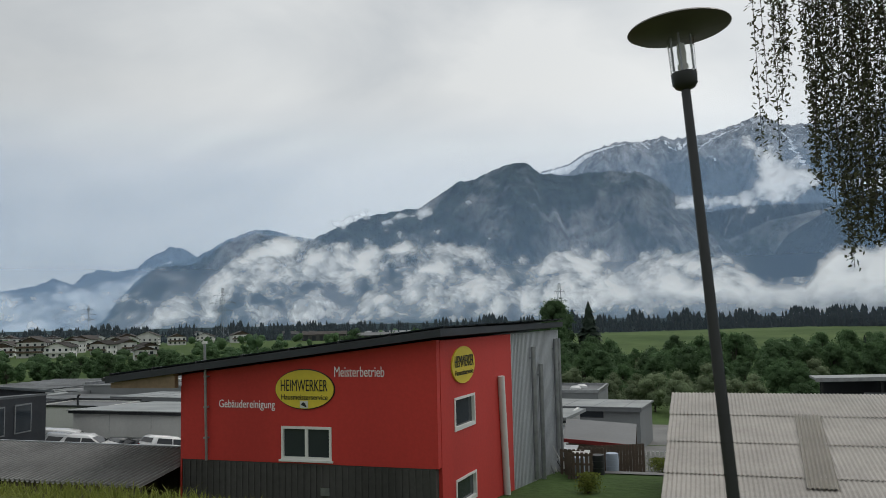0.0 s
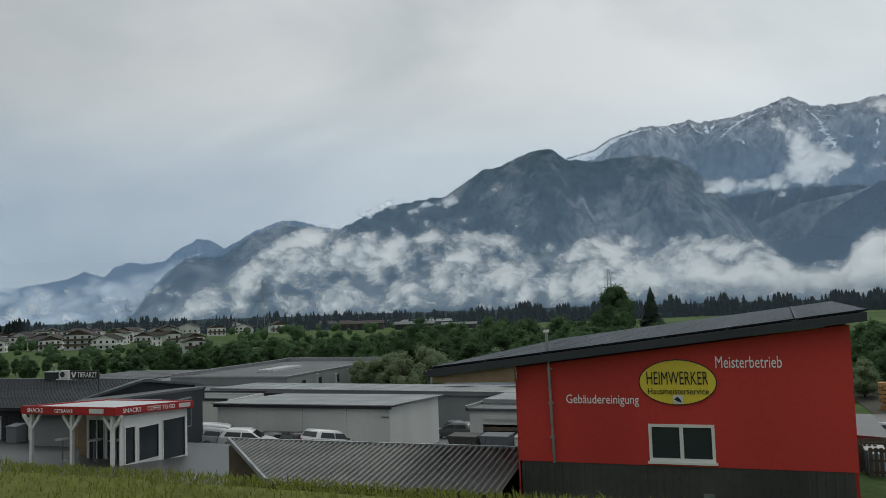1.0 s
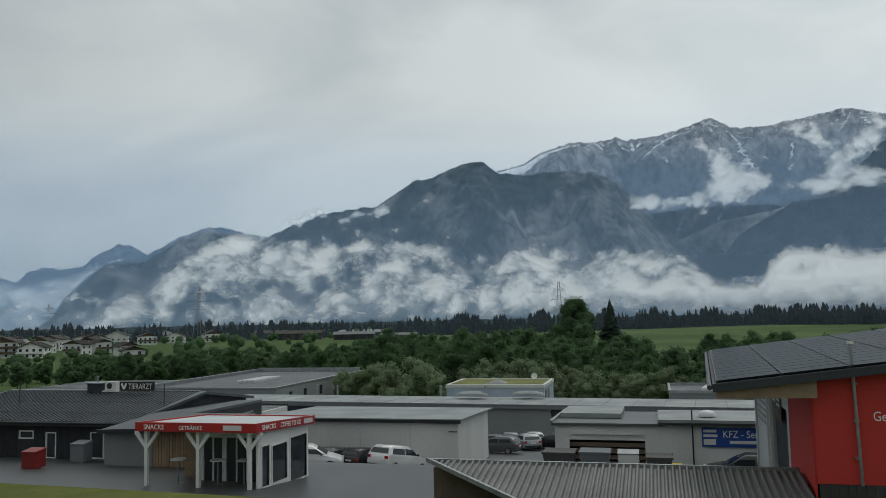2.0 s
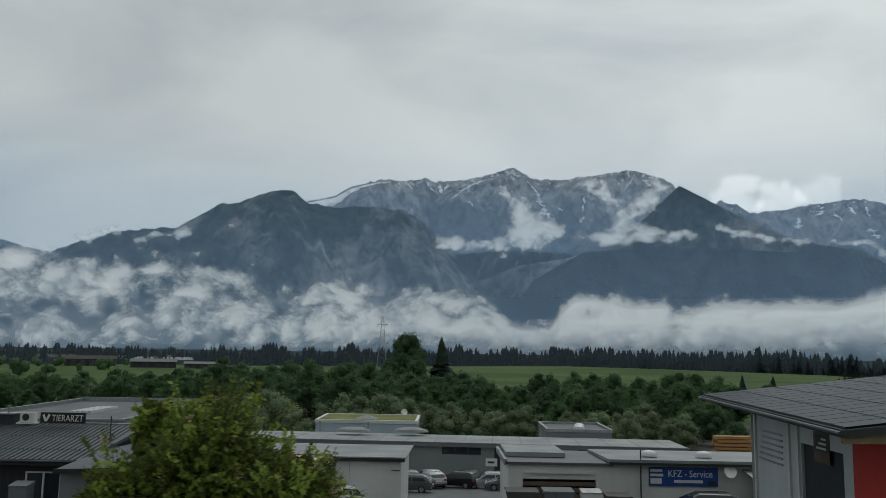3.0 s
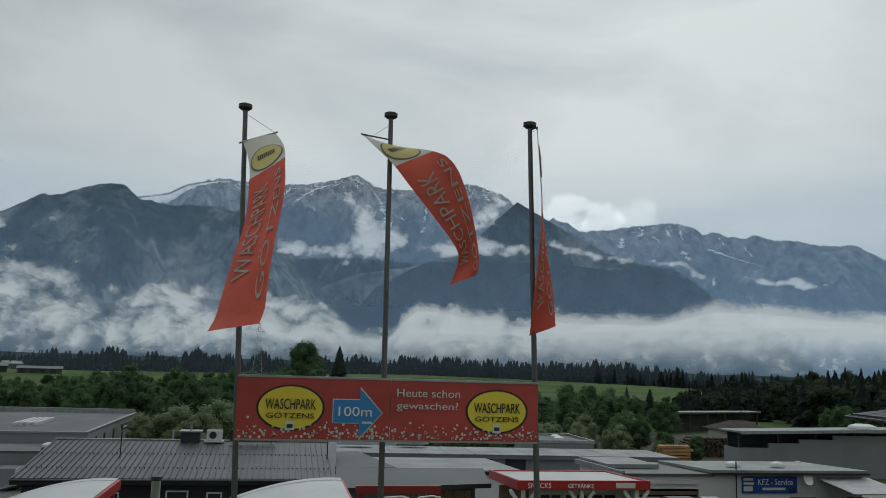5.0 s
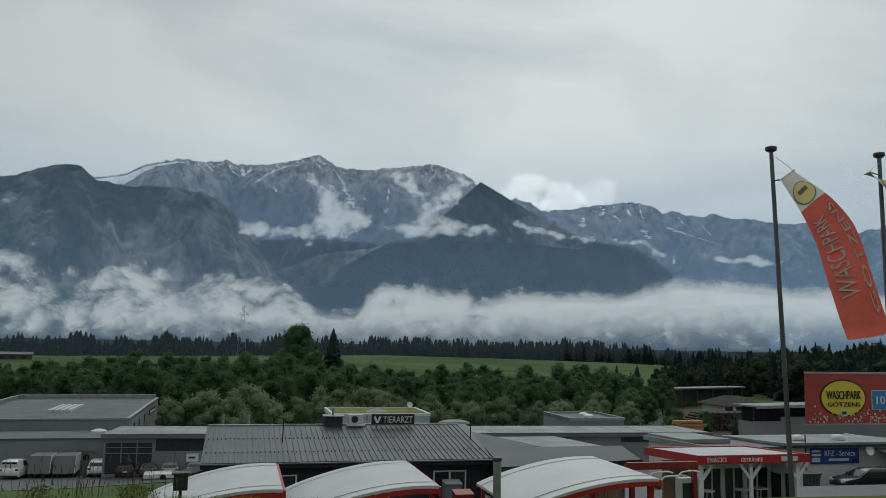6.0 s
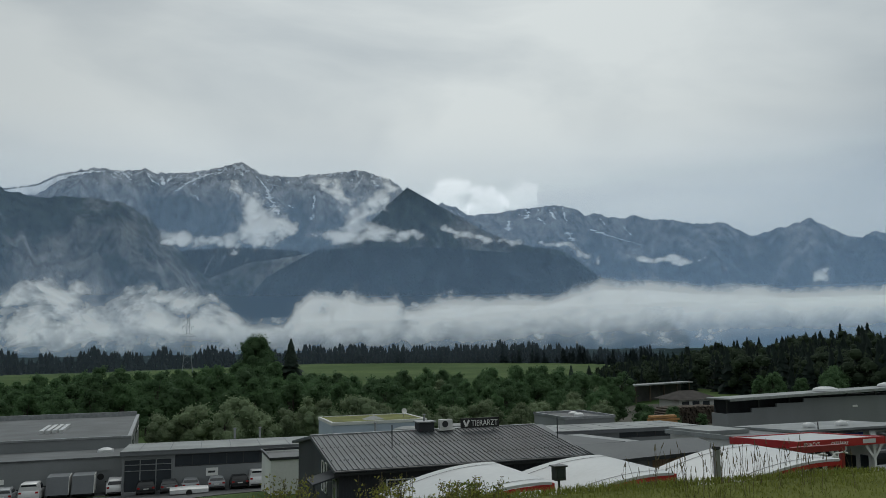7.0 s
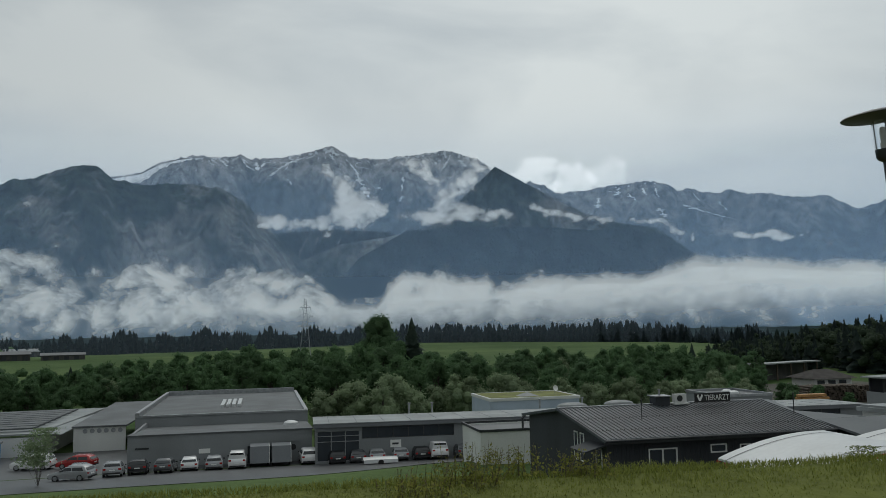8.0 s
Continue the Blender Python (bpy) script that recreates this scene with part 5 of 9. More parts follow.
    part("fascia", MB().box(xa, xb, ya - 0.03, ya + 0.02, ez - 0.28, ez - 0.02), STEEL_DARK, w)
    part("gutter", MB().tube((xa, ya - 0.09, ez - 0.08), (xb, ya - 0.09, ez - 0.08), 0.06), STEEL_DARK, w, smooth=True)
    part("wall_lamp", MB().box(x1 + 0.0, x1 + 0.08, 44.5, 44.62, 7.7, 7.9), WHITE, w)
    # on the ridge
    ch = part("chimney", MB().box(-56.05, -55.1, 41.9, 42.7, 8.8, 9.5), ANTHRA, w, "black chimney with metal cap")
    part("chimney_cap", MB().box(-56.15, -55.0, 41.8, 42.8, 9.5, 9.56), STEEL, ch)
    part("chimney_pipe", MB().tube((-55.6, 42.3, 9.56), (-55.6, 42.3, 9.9), 0.06).tube((-55.6, 42.3, 9.9), (-55.6, 42.3, 9.95), 0.1), STEEL, ch, smooth=True)
    ac = part("air_conditioner", MB().box(-54.75, -53.95, 41.9, 42.25, 9.1, 9.62).box(-54.85, -53.85, 41.75, 42.4, 9.0, 9.08), OFFWHITE, w, "white air-conditioning unit")
    part("fan_grille", MB().tube((-54.42, 41.9, 9.36), (-54.42, 41.87, 9.36), 0.19, n=16), STEEL_DARK, ac)
    sg = part("roof_sign", MB().box(-53.5, -51.05, 41.66, 41.76, 9.1, 9.66), BLACK, w, "black sign with white letters")
    lettering("TIERARZT", (-52.85, 41.66, 9.2), (-51.15, 41.66, 9.2), 0.34, WHITE, sg, bold=0.02)
    vee = [(-53.38, 9.5), (-53.28, 9.58), (-53.18, 9.3), (-53.05, 9.58), (-52.95, 9.52), (-53.12, 9.18), (-53.24, 9.18)]
    part("emblem", MB().prism([(x, 41.655, z) for x, z in vee], (0, -0.02, 0)), WHITE, sg)
    for xx in (-53.2, -51.4):
        part("sign_leg", MB().box(xx, xx + 0.06, 41.78, 41.84, 8.85, 9.6), STEEL, sg)
    for xx in (-58.5, -48.5):
        part("lightning_rod", MB().tube((xx, 39.0, 5.6), (xx, 39.0, 9.75), 0.03, n=6), STEEL_DARK, w)


def vet_annex():
    w = thing("vet_annex", (-45, 40, 5.5), "low grey annex with a dark membrane roof", "building")
    part("roof", MB().slab([(-48.5, 33.45, 7.93), (-41.45, 33.1, 8.22), (-41.05, 36.0, 8.52), (-48.1, 37.6, 8.3)], 0.14), ROOF_SLATE, w, "dark grey membrane roof")
    part("rear_roof", MB().slab([(-48.1, 37.6, 8.29), (-45.2, 37.0, 8.40), (-46.2, 46.4, 8.1), (-48.1, 46.4, 8.02)], 0.14), ROOF_SLATE, w)
    part("roof_edge", MB().slab([(-48.55, 33.37, 7.96), (-41.4, 33.02, 8.25), (-41.4, 33.1, 8.25), (-48.55, 33.45, 7.96)], 0.2), STEEL_DARK, w)
    part("wall", MB().box(-48.4, -45.6, 33.8, 34.0, 5.0, 7.82), GREY_WALL, w)
    part("side_wall", MB().box(-42.1, -41.9, 34.0, 36, 4.6, 8.05), GREY_DARK, w)
    part("east_wall", MB().prism([(-45.4, 36.9, 4.6), (-45.2, 36.9, 4.6), (-45.2, 36.9, 8.25), (-45.4, 36.9, 8.25)], (-1.0, 9.4, -0.3)), ANTHRA, w)
    for k, yy in enumerate((38.2, 40.7, 43.2)):
        xx = -45.2 - (yy - 36.9) * 0.1064
        aw = part("window", MB().prism([(xx + 0.005, yy, 5.6), (xx + 0.06, yy, 5.6), (xx + 0.06, yy, 7.6), (xx + 0.005, yy, 7.6)], (-0.17, 1.6, 0)), GREY_WALL, w)
        part("pane", MB().prism([(xx + 0.055, yy + 0.1, 5.7), (xx + 0.07, yy + 0.1, 5.7), (xx + 0.07, yy + 0.1, 7.5), (xx + 0.055, yy + 0.1, 7.5)], (-0.15, 1.4, 0)), GLASS, aw)
    gate = part("gate", MB().box(-45.6, -42.1, 33.9, 33.98, 5.4, 7.9), WOOD_DARK, w)
    for k in range(22):
        part("board", MB().box(-45.58 + k * 0.157, -45.45 + k * 0.157, 33.84, 33.9, 5.5, 7.85), WOOD, gate)


# ---- snack kiosk and car wash ----
def kiosk():
    w = thing("snack_kiosk", (-39.1, 30.5, 6.3), "snack kiosk with white posts and red fascia", "kiosk")
    x0, x1, y0, y1, zt = -41.77, -36.27, 27.33, 32.40, 9.23
    fall = 0.058
    fa = MB()
    fa.box(x0, x1, y0, y0 + 0.1, zt - 0.36, zt).box(x0 + 0.1, x1 - 0.1, y1 - 0.1, y1, zt - 0.36 - fall * 5.07, zt - fall * 5.07)
    for xx in (x0, x1 - 0.1):
        fa.prism([(xx, y0 + 0.1, zt - 0.36), (xx, y1, zt - 0.36 - fall * 5.07), (xx, y1, zt - fall * 5.07), (xx, y0 + 0.1, zt)], (0.1, 0, 0))
    fas = part("fascia", fa, RED_GLOSS, w, "glossy red fascia with white words")
    part("roof", MB().slab([(x0 + 0.1, y0 + 0.1, zt - 0.06), (x1 - 0.1, y0 + 0.1, zt - 0.06), (x1 - 0.1, y1 - 0.1, zt - 0.06 - fall * 4.87), (x0 + 0.1, y1 - 0.1, zt - 0.06 - fall * 4.87)], 0.15), PVC_WHITE, w, "white roof sheet")
    part("ceiling_board", MB().slab([(x0 + 0.12, y0 + 0.12, zt - 0.30), (x1 - 0.12, y0 + 0.12, zt - 0.30), (x1 - 0.12, y1 - 0.12, zt - 0.30 - fall * 4.87), (x0 + 0.12, y1 - 0.12, zt - 0.30 - fall * 4.87)], 0.04), OFFWHITE, w)
    lettering("SNACKS", (-41.35, y0, 8.95), (-40.42, y0, 8.95), 0.2, LETTER, fas)
    lettering("GETRÄNKE", (-39.72, y0, 8.95), (-38.67, y0, 8.95), 0.2, LETTER, fas)
    part("brand_bar", MB().box(-37.73, -36.92, y0 - 0.02, y0, 8.95, 9.15), OFFWHITE, fas)
    for wd, ya, yb in (("SNACKS", 27.75, 28.85), ("COFFEE TO GO", 29.25, 31.05)):
        lettering(wd, (x1, ya, 8.95 - (ya - y0) * fall), (x1, yb, 8.95 - (yb - y0) * fall), 0.2, LETTER, fas, out=(1, 0, 0))
    part("brand_bar", MB().prism([(x1, 31.35, 8.72), (x1, 32.15, 8.67), (x1, 32.15, 8.87), (x1, 31.35, 8.92)], (0.02, 0, 0)), OFFWHITE, fas)
    for xx, yy in ((-41.45, 27.65), (-39.05, 27.65), (-36.75, 27.65)):
        po = part("post", MB().box(xx - 0.07, xx + 0.07, yy - 0.07, yy + 0.07, 6.2, 8.9), WHITE, w)
        for sx in (-1, 1):
            part("brace", MB().prism([(xx + sx * 0.06, yy - 0.05, 8.12), (xx + sx * 0.55, yy - 0.05, 8.72), (xx + sx * 0.55, yy - 0.05, 8.84), (xx + sx * 0.45, yy - 0.05, 8.84), (xx + sx * 0.06, yy - 0.05, 8.3)], (0, 0.1, 0)), WHITE, po)
    # white room with tall windows, open porch before it
    xe = -36.5
    ys, zs = [28.02, 28.14, 28.71, 28.96, 30.21, 30.52, 32.02, 32.21], [6.15, 6.35, 6.6, 8.1, 8.2, 8.75]
    holes = ((28.14, 28.71, 6.6, 8.2), (28.96, 30.21, 6.6, 8.1), (30.52, 32.02, 6.35, 8.2))
    em = MB()
    for a, b in zip(ys, ys[1:]):
        for c, d in zip(zs, zs[1:]):
            if not any(h[0] < (a + b) / 2 < h[1] and h[2] < (c + d) / 2 < h[3] for h in holes):
                em.box(xe - 0.12, xe, a, b, c, d)
    ew = part("east_wall", em, WHITE, w, "white boarded wall with tall windows")
    for a, b, c, d in holes:
        wd = part("window", MB().box(xe - 0.08, xe + 0.03, a - 0.05, b + 0.05, d, d + 0.06).box(xe - 0.08, xe + 0.03, a - 0.05, b + 0.05, c - 0.06, c).box(xe - 0.08, xe + 0.03, a - 0.05, a, c, d).box(xe - 0.08, xe + 0.03, b, b + 0.05, c, d), WHITE, ew)
        part("pane", MB().box(xe - 0.06, xe - 0.045, a, b, c, d), GLASS, wd)
    fh = [(-40.2, -39.2, 6.2, 8.35), (-39.1, -38.05, 6.2, 8.35), (-37.95, -36.75, 6.2, 8.35)]
    fw = part("front_wall", wall_x(MB(), -40.3, xe - 0.12, 29.7, 29.82, 6.15, 8.7, fh), WHITE, w)
    for h in fh:
        window_x(fw, *h, 29.7, WHITE, 1, 0, 0.055, 0.1)
    part("porch_side", MB().box(xe - 0.1, xe - 0.02, 27.87, 28.02, 6.15, 8.75), WHITE, w)
    part("west_wall", MB().box(-40.3, -40.18, 29.82, 32.06, 6.15, 8.6), OFFWHITE, w)
    part("rear_wall", MB().box(-40.18, xe - 0.12, 32.06, 32.18, 6.15, 8.6), OFFWHITE, w)
    part("floor_slab", MB().box(-41.7, -36.35, 27.45, 32.3, 5.6, 6.17), CONCRETE, w)
    part("porch_wall", MB().box(-41.7, -40.4, 30.6, 30.72, 6.17, 8.55), WOOD, w, "larch boarding")
    for ob in w.children_recursive:  # the kiosk stands askew to the road
        ob.data.transform(Matrix(((1, 0.04, 0, 0), (0, 1, 0, 0), (0, 0, 1, 0), (0, 0, 0, 1))))
    # standing tables
    for xx, yy in ((-40.7, 28.6), (-38.9, 28.7), (-37.8, 28.9)):
        g = ground_z(xx, yy)
        t = thing("standing_table", (xx, yy, g), "small round standing table at the kiosk", "table", "tables at the kiosk")
        part("tabletop", MB().tube((xx, yy, g + 1.02), (xx, yy, g + 1.06), 0.34, n=16), OFFWHITE, t)
        part("leg", MB().tube((xx, yy, g + 0.04), (xx, yy, g + 1.02), 0.035), STEEL, t)
        part("foot", MB().tube((xx, yy, g), (xx, yy, g + 0.045), 0.22, n=16), STEEL, t)


def hose_gantry():
    """A red beam on posts, with looped white hoses under it, beside the wash bays."""
    g = ground_z(-47.5, 20.2)
    w = thing("hose_gantry", (-47.5, 20.2, g), "dark red steel gantry with white wash hoses", "gantry")
    part("beam", MB().box(-48.8, -46.35, 20.15, 20.33, 9.92, 10.14), RED_DARK, w)
    for xx in (-48.7, -46.5):
        part("post", MB().box(xx, xx + 0.14, 20.17, 20.31, g - 0.05, 9.92), RED_DARK, w)
    for k, (xa, xb, z) in enumerate(((-48.6, -47.3, 9.80), (-48.2, -46.8, 9.68), (-47.6, -46.4, 9.82))):
        m = MB()
        pts = [(xa, z - 0.1), (xa + 0.45, z - 0.08), (xa + 0.6, z + 0.04), (xb - 0.2, z + 0.07), (xb, z + 0.02)]
        for p, q in zip(pts, pts[1:]):
            m.tube((p[0], 20.05 - k * 0.03, p[1]), (q[0], 20.05 - k * 0.03, q[1]), 0.028, n=6)
        part("hose", m, WHITE, w, "white hose")
    part("control_box", MB().box(-46.9, -46.4, 20.3, 20.6, 8.3, 9.6), OFFWHITE, w)
    part("control_panel", MB().box(-46.82, -46.48, 20.27, 20.3, 8.9, 9.45), STEEL_DARK, w)


def wash_canopy(tip, label):
    """One bay roof: a white sheet arched from a low west edge up to a high east edge, on red frames."""
    w = thing("wash_canopy", (tip[0] + 1.6, tip[1] - 2, 7.0), label, "canopy", "car wash canopies")
    tx, ty, tz = tip
    def pt(u, v, off=0.0):
        return (tx + 3.75 * u, ty - 1.1 * u - 4.4 * v, tz + 0.98 * math.sin(u * math.pi / 2) ** 0.9 + off)
    us = [i / 16 for i in range(17)]
    mb = MB()
    top = [[pt(u, v) for u in us] for v in (0, 0.25, 0.5, 0.75, 1)]
    bot = [[pt(u, v, -0.08) for u in us] for v in (0, 0.25, 0.5, 0.75, 1)]
    mb.grid(top[::-1]).grid(bot)
    mb.grid([top[0], bot[0]]).grid([bot[-1], top[-1]]).grid([[r[0] for r in bot], [r[0] for r in top]]).grid([[r[-1] for r in top], [r[-1] for r in bot]])
    part("roof_sheet", mb, PVC_WHITE, w, "white arched sheet", smooth=True)
    for v in (0.12, 0.88):
        s = MB()
        s.grid([[pt(u, v, 0.012) for u in us], [pt(u, v + 0.012, 0.012) for u in us]])
        part("seam", s, STEEL_DARK, w)
    for v in (0.995, 0.0):
        f = MB()
        yo = -0.04 if v else 0.04
        f.grid([[tuple(Vector(pt(u, v, -0.085)) + Vector((0, yo, 0))) for u in us], [tuple(Vector(pt(u, v, -0.2)) + Vector((0, yo, 0))) for u in us]])
        f.grid([[tuple(Vector(pt(u, v, -0.085)) + Vector((0, yo * 2.5, 0))) for u in us], [tuple(Vector(pt(u, v, -0.2)) + Vector((0, yo * 2.5, 0))) for u in us]])
        part("arch_beam", f, RED_GLOSS, w, "red steel beam")
    e = MB()
    a, b = Vector(pt(1, 0, -0.04)), Vector(pt(1, 1, -0.04))
    e.prism([a + Vector((0.0, 0, 0)), b, b + Vector((0, 0, -0.26)), a + Vector((0, 0, -0.26))], (0.08, 0, 0))
    part("edge_beam", e, RED_GLOSS, w)
    for u, v in ((0.04, 0.06), (0.04, 0.94), (0.97, 0.06), (0.97, 0.94)):
        p = pt(u, v, -0.3)
        part("column", MB().box(p[0] - 0.07, p[0] + 0.07, p[1] - 0.07, p[1] + 0.07, ground_z(p[0], p[1]) - 0.05, p[2] + 0.1), RED_GLOSS, w)
    pn = MB()
    a, b = pt(0.05, 0.1), pt(0.05, 0.9)
    pn.box(a[0] - 0.03, a[0] + 0.03, b[1], a[1], ground_z(a[0], a[1]) + 0.1, a[2] - 0.4)
    part("bay_screen", pn, OFFWHITE, w, "pale dividing screen")


# ---- workshops further down ----
def white_hall():
    w = thing("white_hall", (-42, 57, 2.2), "pale rendered hall with a flat light roof", "building")
    part("wall", MB().box(-49.2, -34.45, 52.1, 52.3, 1.5, 6.0).prism([(-34.65, 52.3, 1.5), (-34.45, 52.3, 1.5), (-34.45, 52.3, 6.0), (-34.65, 52.3, 6.0)], (0, 9.7, -0.28)).prism([(-49.2, 52.3, 1.5), (-49.0, 52.3, 1.5), (-49.0, 52.3, 6.0), (-49.2, 52.3, 6.0)], (0, 9.7, -0.28)).box(-49.0, -34.65, 61.8, 62, 1.2, 5.7), OFFWHITE, w, "off-white rendered wall")
    part("roof", MB().slab([(-49.5, 51.7, 6.26), (-34.1, 51.7, 6.26), (-34.1, 62.4, 5.8), (-49.5, 62.4, 5.8)], 0.07), ROOF_PALE, w)
    part("roof_edge", MB().box(-49.4, -34.2, 51.78, 51.9, 5.95, 6.15), STEEL_DARK, w)
    part("hinge", MB().box(-35.1, -34.5, 52.02, 52.1, 5.35, 5.4).box(-35.1, -34.5, 52.02, 52.1, 3.1, 3.15), STEEL_DARK, w)
    for xx in (-45.6, -41.6, -37.9):
        part("joint_cover", MB().box(xx, xx + 0.02, 52.085, 52.1, 1.8, 5.9), GREY_WALL, w)


def car_service():
    w = thing("car_service_garage", (-18, 53, 3), "pale flat-roofed car service garage", "building")
    part("west_wall", wall_x(MB(), -27.5, -21.0, 49.5, 49.7, 2.0, 6.3, [(-26.6, -22.0, 2.6, 5.4)]).box(-27.5, -27.3, 49.7, 58, 1.5, 6.3), OFFWHITE, w)
    part("west_roof", MB().slab([(-27.7, 49.3, 6.45), (-20.9, 49.3, 6.45), (-20.9, 58.3, 6.1), (-27.7, 58.3, 6.1)], 0.16), ROOF_BITUMEN, w)
    part("parapet", MB().slab([(-27.8, 49.3, 6.6), (-27.6, 49.3, 6.6), (-27.6, 58.4, 6.3), (-27.8, 58.4, 6.3)], 0.35).slab([(-27.5, 52.5, 6.66), (-23.5, 52.5, 6.66), (-23.5, 58.2, 6.5), (-27.5, 58.2, 6.5)], 0.3), ROOF_PALE, w)
    part("louvre", MB().box(-26.5, -22.1, 49.38, 49.5, 5.75, 5.98), OFFWHITE, w)
    for k in range(7):
        part("slat", MB().box(-26.6, -22.0, 49.56, 49.64, 2.7 + k * 0.38, 2.95 + k * 0.38), WOOD_DARK, w)
    part("east_wall", MB().box(-21.0, -9.0, 49.55, 49.75, 2.0, 6.45).box(-9.2, -9.0, 49.75, 57, 1.5, 6.45).box(-27.3, -9.2, 56.9, 57.1, 1.5, 6.1), OFFWHITE, w)
    part("east_roof", MB().slab([(-21.2, 49.2, 6.72), (-8.6, 49.2, 6.72), (-8.6, 57.3, 6.35), (-21.2, 57.3, 6.35)], 0.2), ROOF_PALE, w, "light roof membrane")
    part("roof_edge", MB().box(-21.2, -8.6, 49.1, 49.2, 6.4, 6.55), STEEL_DARK, w)
    for xx in (-18.2, -14.6):
        part("skylight_dome", MB().spin([(0.55, 0.0), (0.52, 0.16), (0.38, 0.28), (0.16, 0.34), (0.0, 0.35)], 14, (xx, 51.4, 6.72)), PVC_WHITE, w, smooth=True)
    sg = part("blue_sign", MB().box(-18.67, -14.34, 49.45, 49.55, 5.12, 6.26), BLUE, w, "blue sign with white words")
    lettering("KFZ - Service", (-17.45, 49.45, 5.68), (-14.7, 49.45, 5.68), 0.42, WHITE, sg)
    part("name_bar", MB().box(-17.1, -15.3, 49.43, 49.45, 5.32, 5.5), OFFWHITE, sg)
    for z, wd in ((5.98, 0.75), (5.7, 0.8), (5.42, 0.7), (5.25, 0.7)):
        part("brand_bar", MB().box(-18.58, -18.58 + wd, 49.43, 49.45, z, z + 0.16), OFFWHITE, sg)
    part("brand_shape", MB().prism([(-15.05, 49.44, 5.2), (-14.5, 49.44, 5.2), (-14.42, 49.44, 5.34), (-14.7, 49.44, 5.5), (-14.95, 49.44, 5.4)], (0, -0.02, 0)), STEEL_DARK, sg)
    dish = MB().spin([(0.0, 0.0), (0.2, 0.03), (0.36, 0.11), (0.42, 0.17)], 18).moved(Matrix.Translation((-13.7, 49.25, 6.1)) @ pose(0, 0, 0, 75, 0, 10))
    part("satellite_dish", dish, WHITE, w, smooth=True)
    part("side_canopy", MB().slab([(-12.8, 45.5, 5.7), (-8.5, 45.5, 5.7), (-8.5, 49.5, 6.2), (-12.8, 49.5, 6.2)], 0.06), STEEL, w)
    part("canopy_post", MB().tube((-12.6, 45.7, 3.5), (-12.6, 45.7, 5.7), 0.04).tube((-8.7, 45.7, 3.5), (-8.7, 45.7, 5.7), 0.04), STEEL, w)
    part("mast", MB().tube((-19.2, 49.35, 3.0), (-19.2, 49.35, 7.3), 0.045), STEEL_DARK, w)


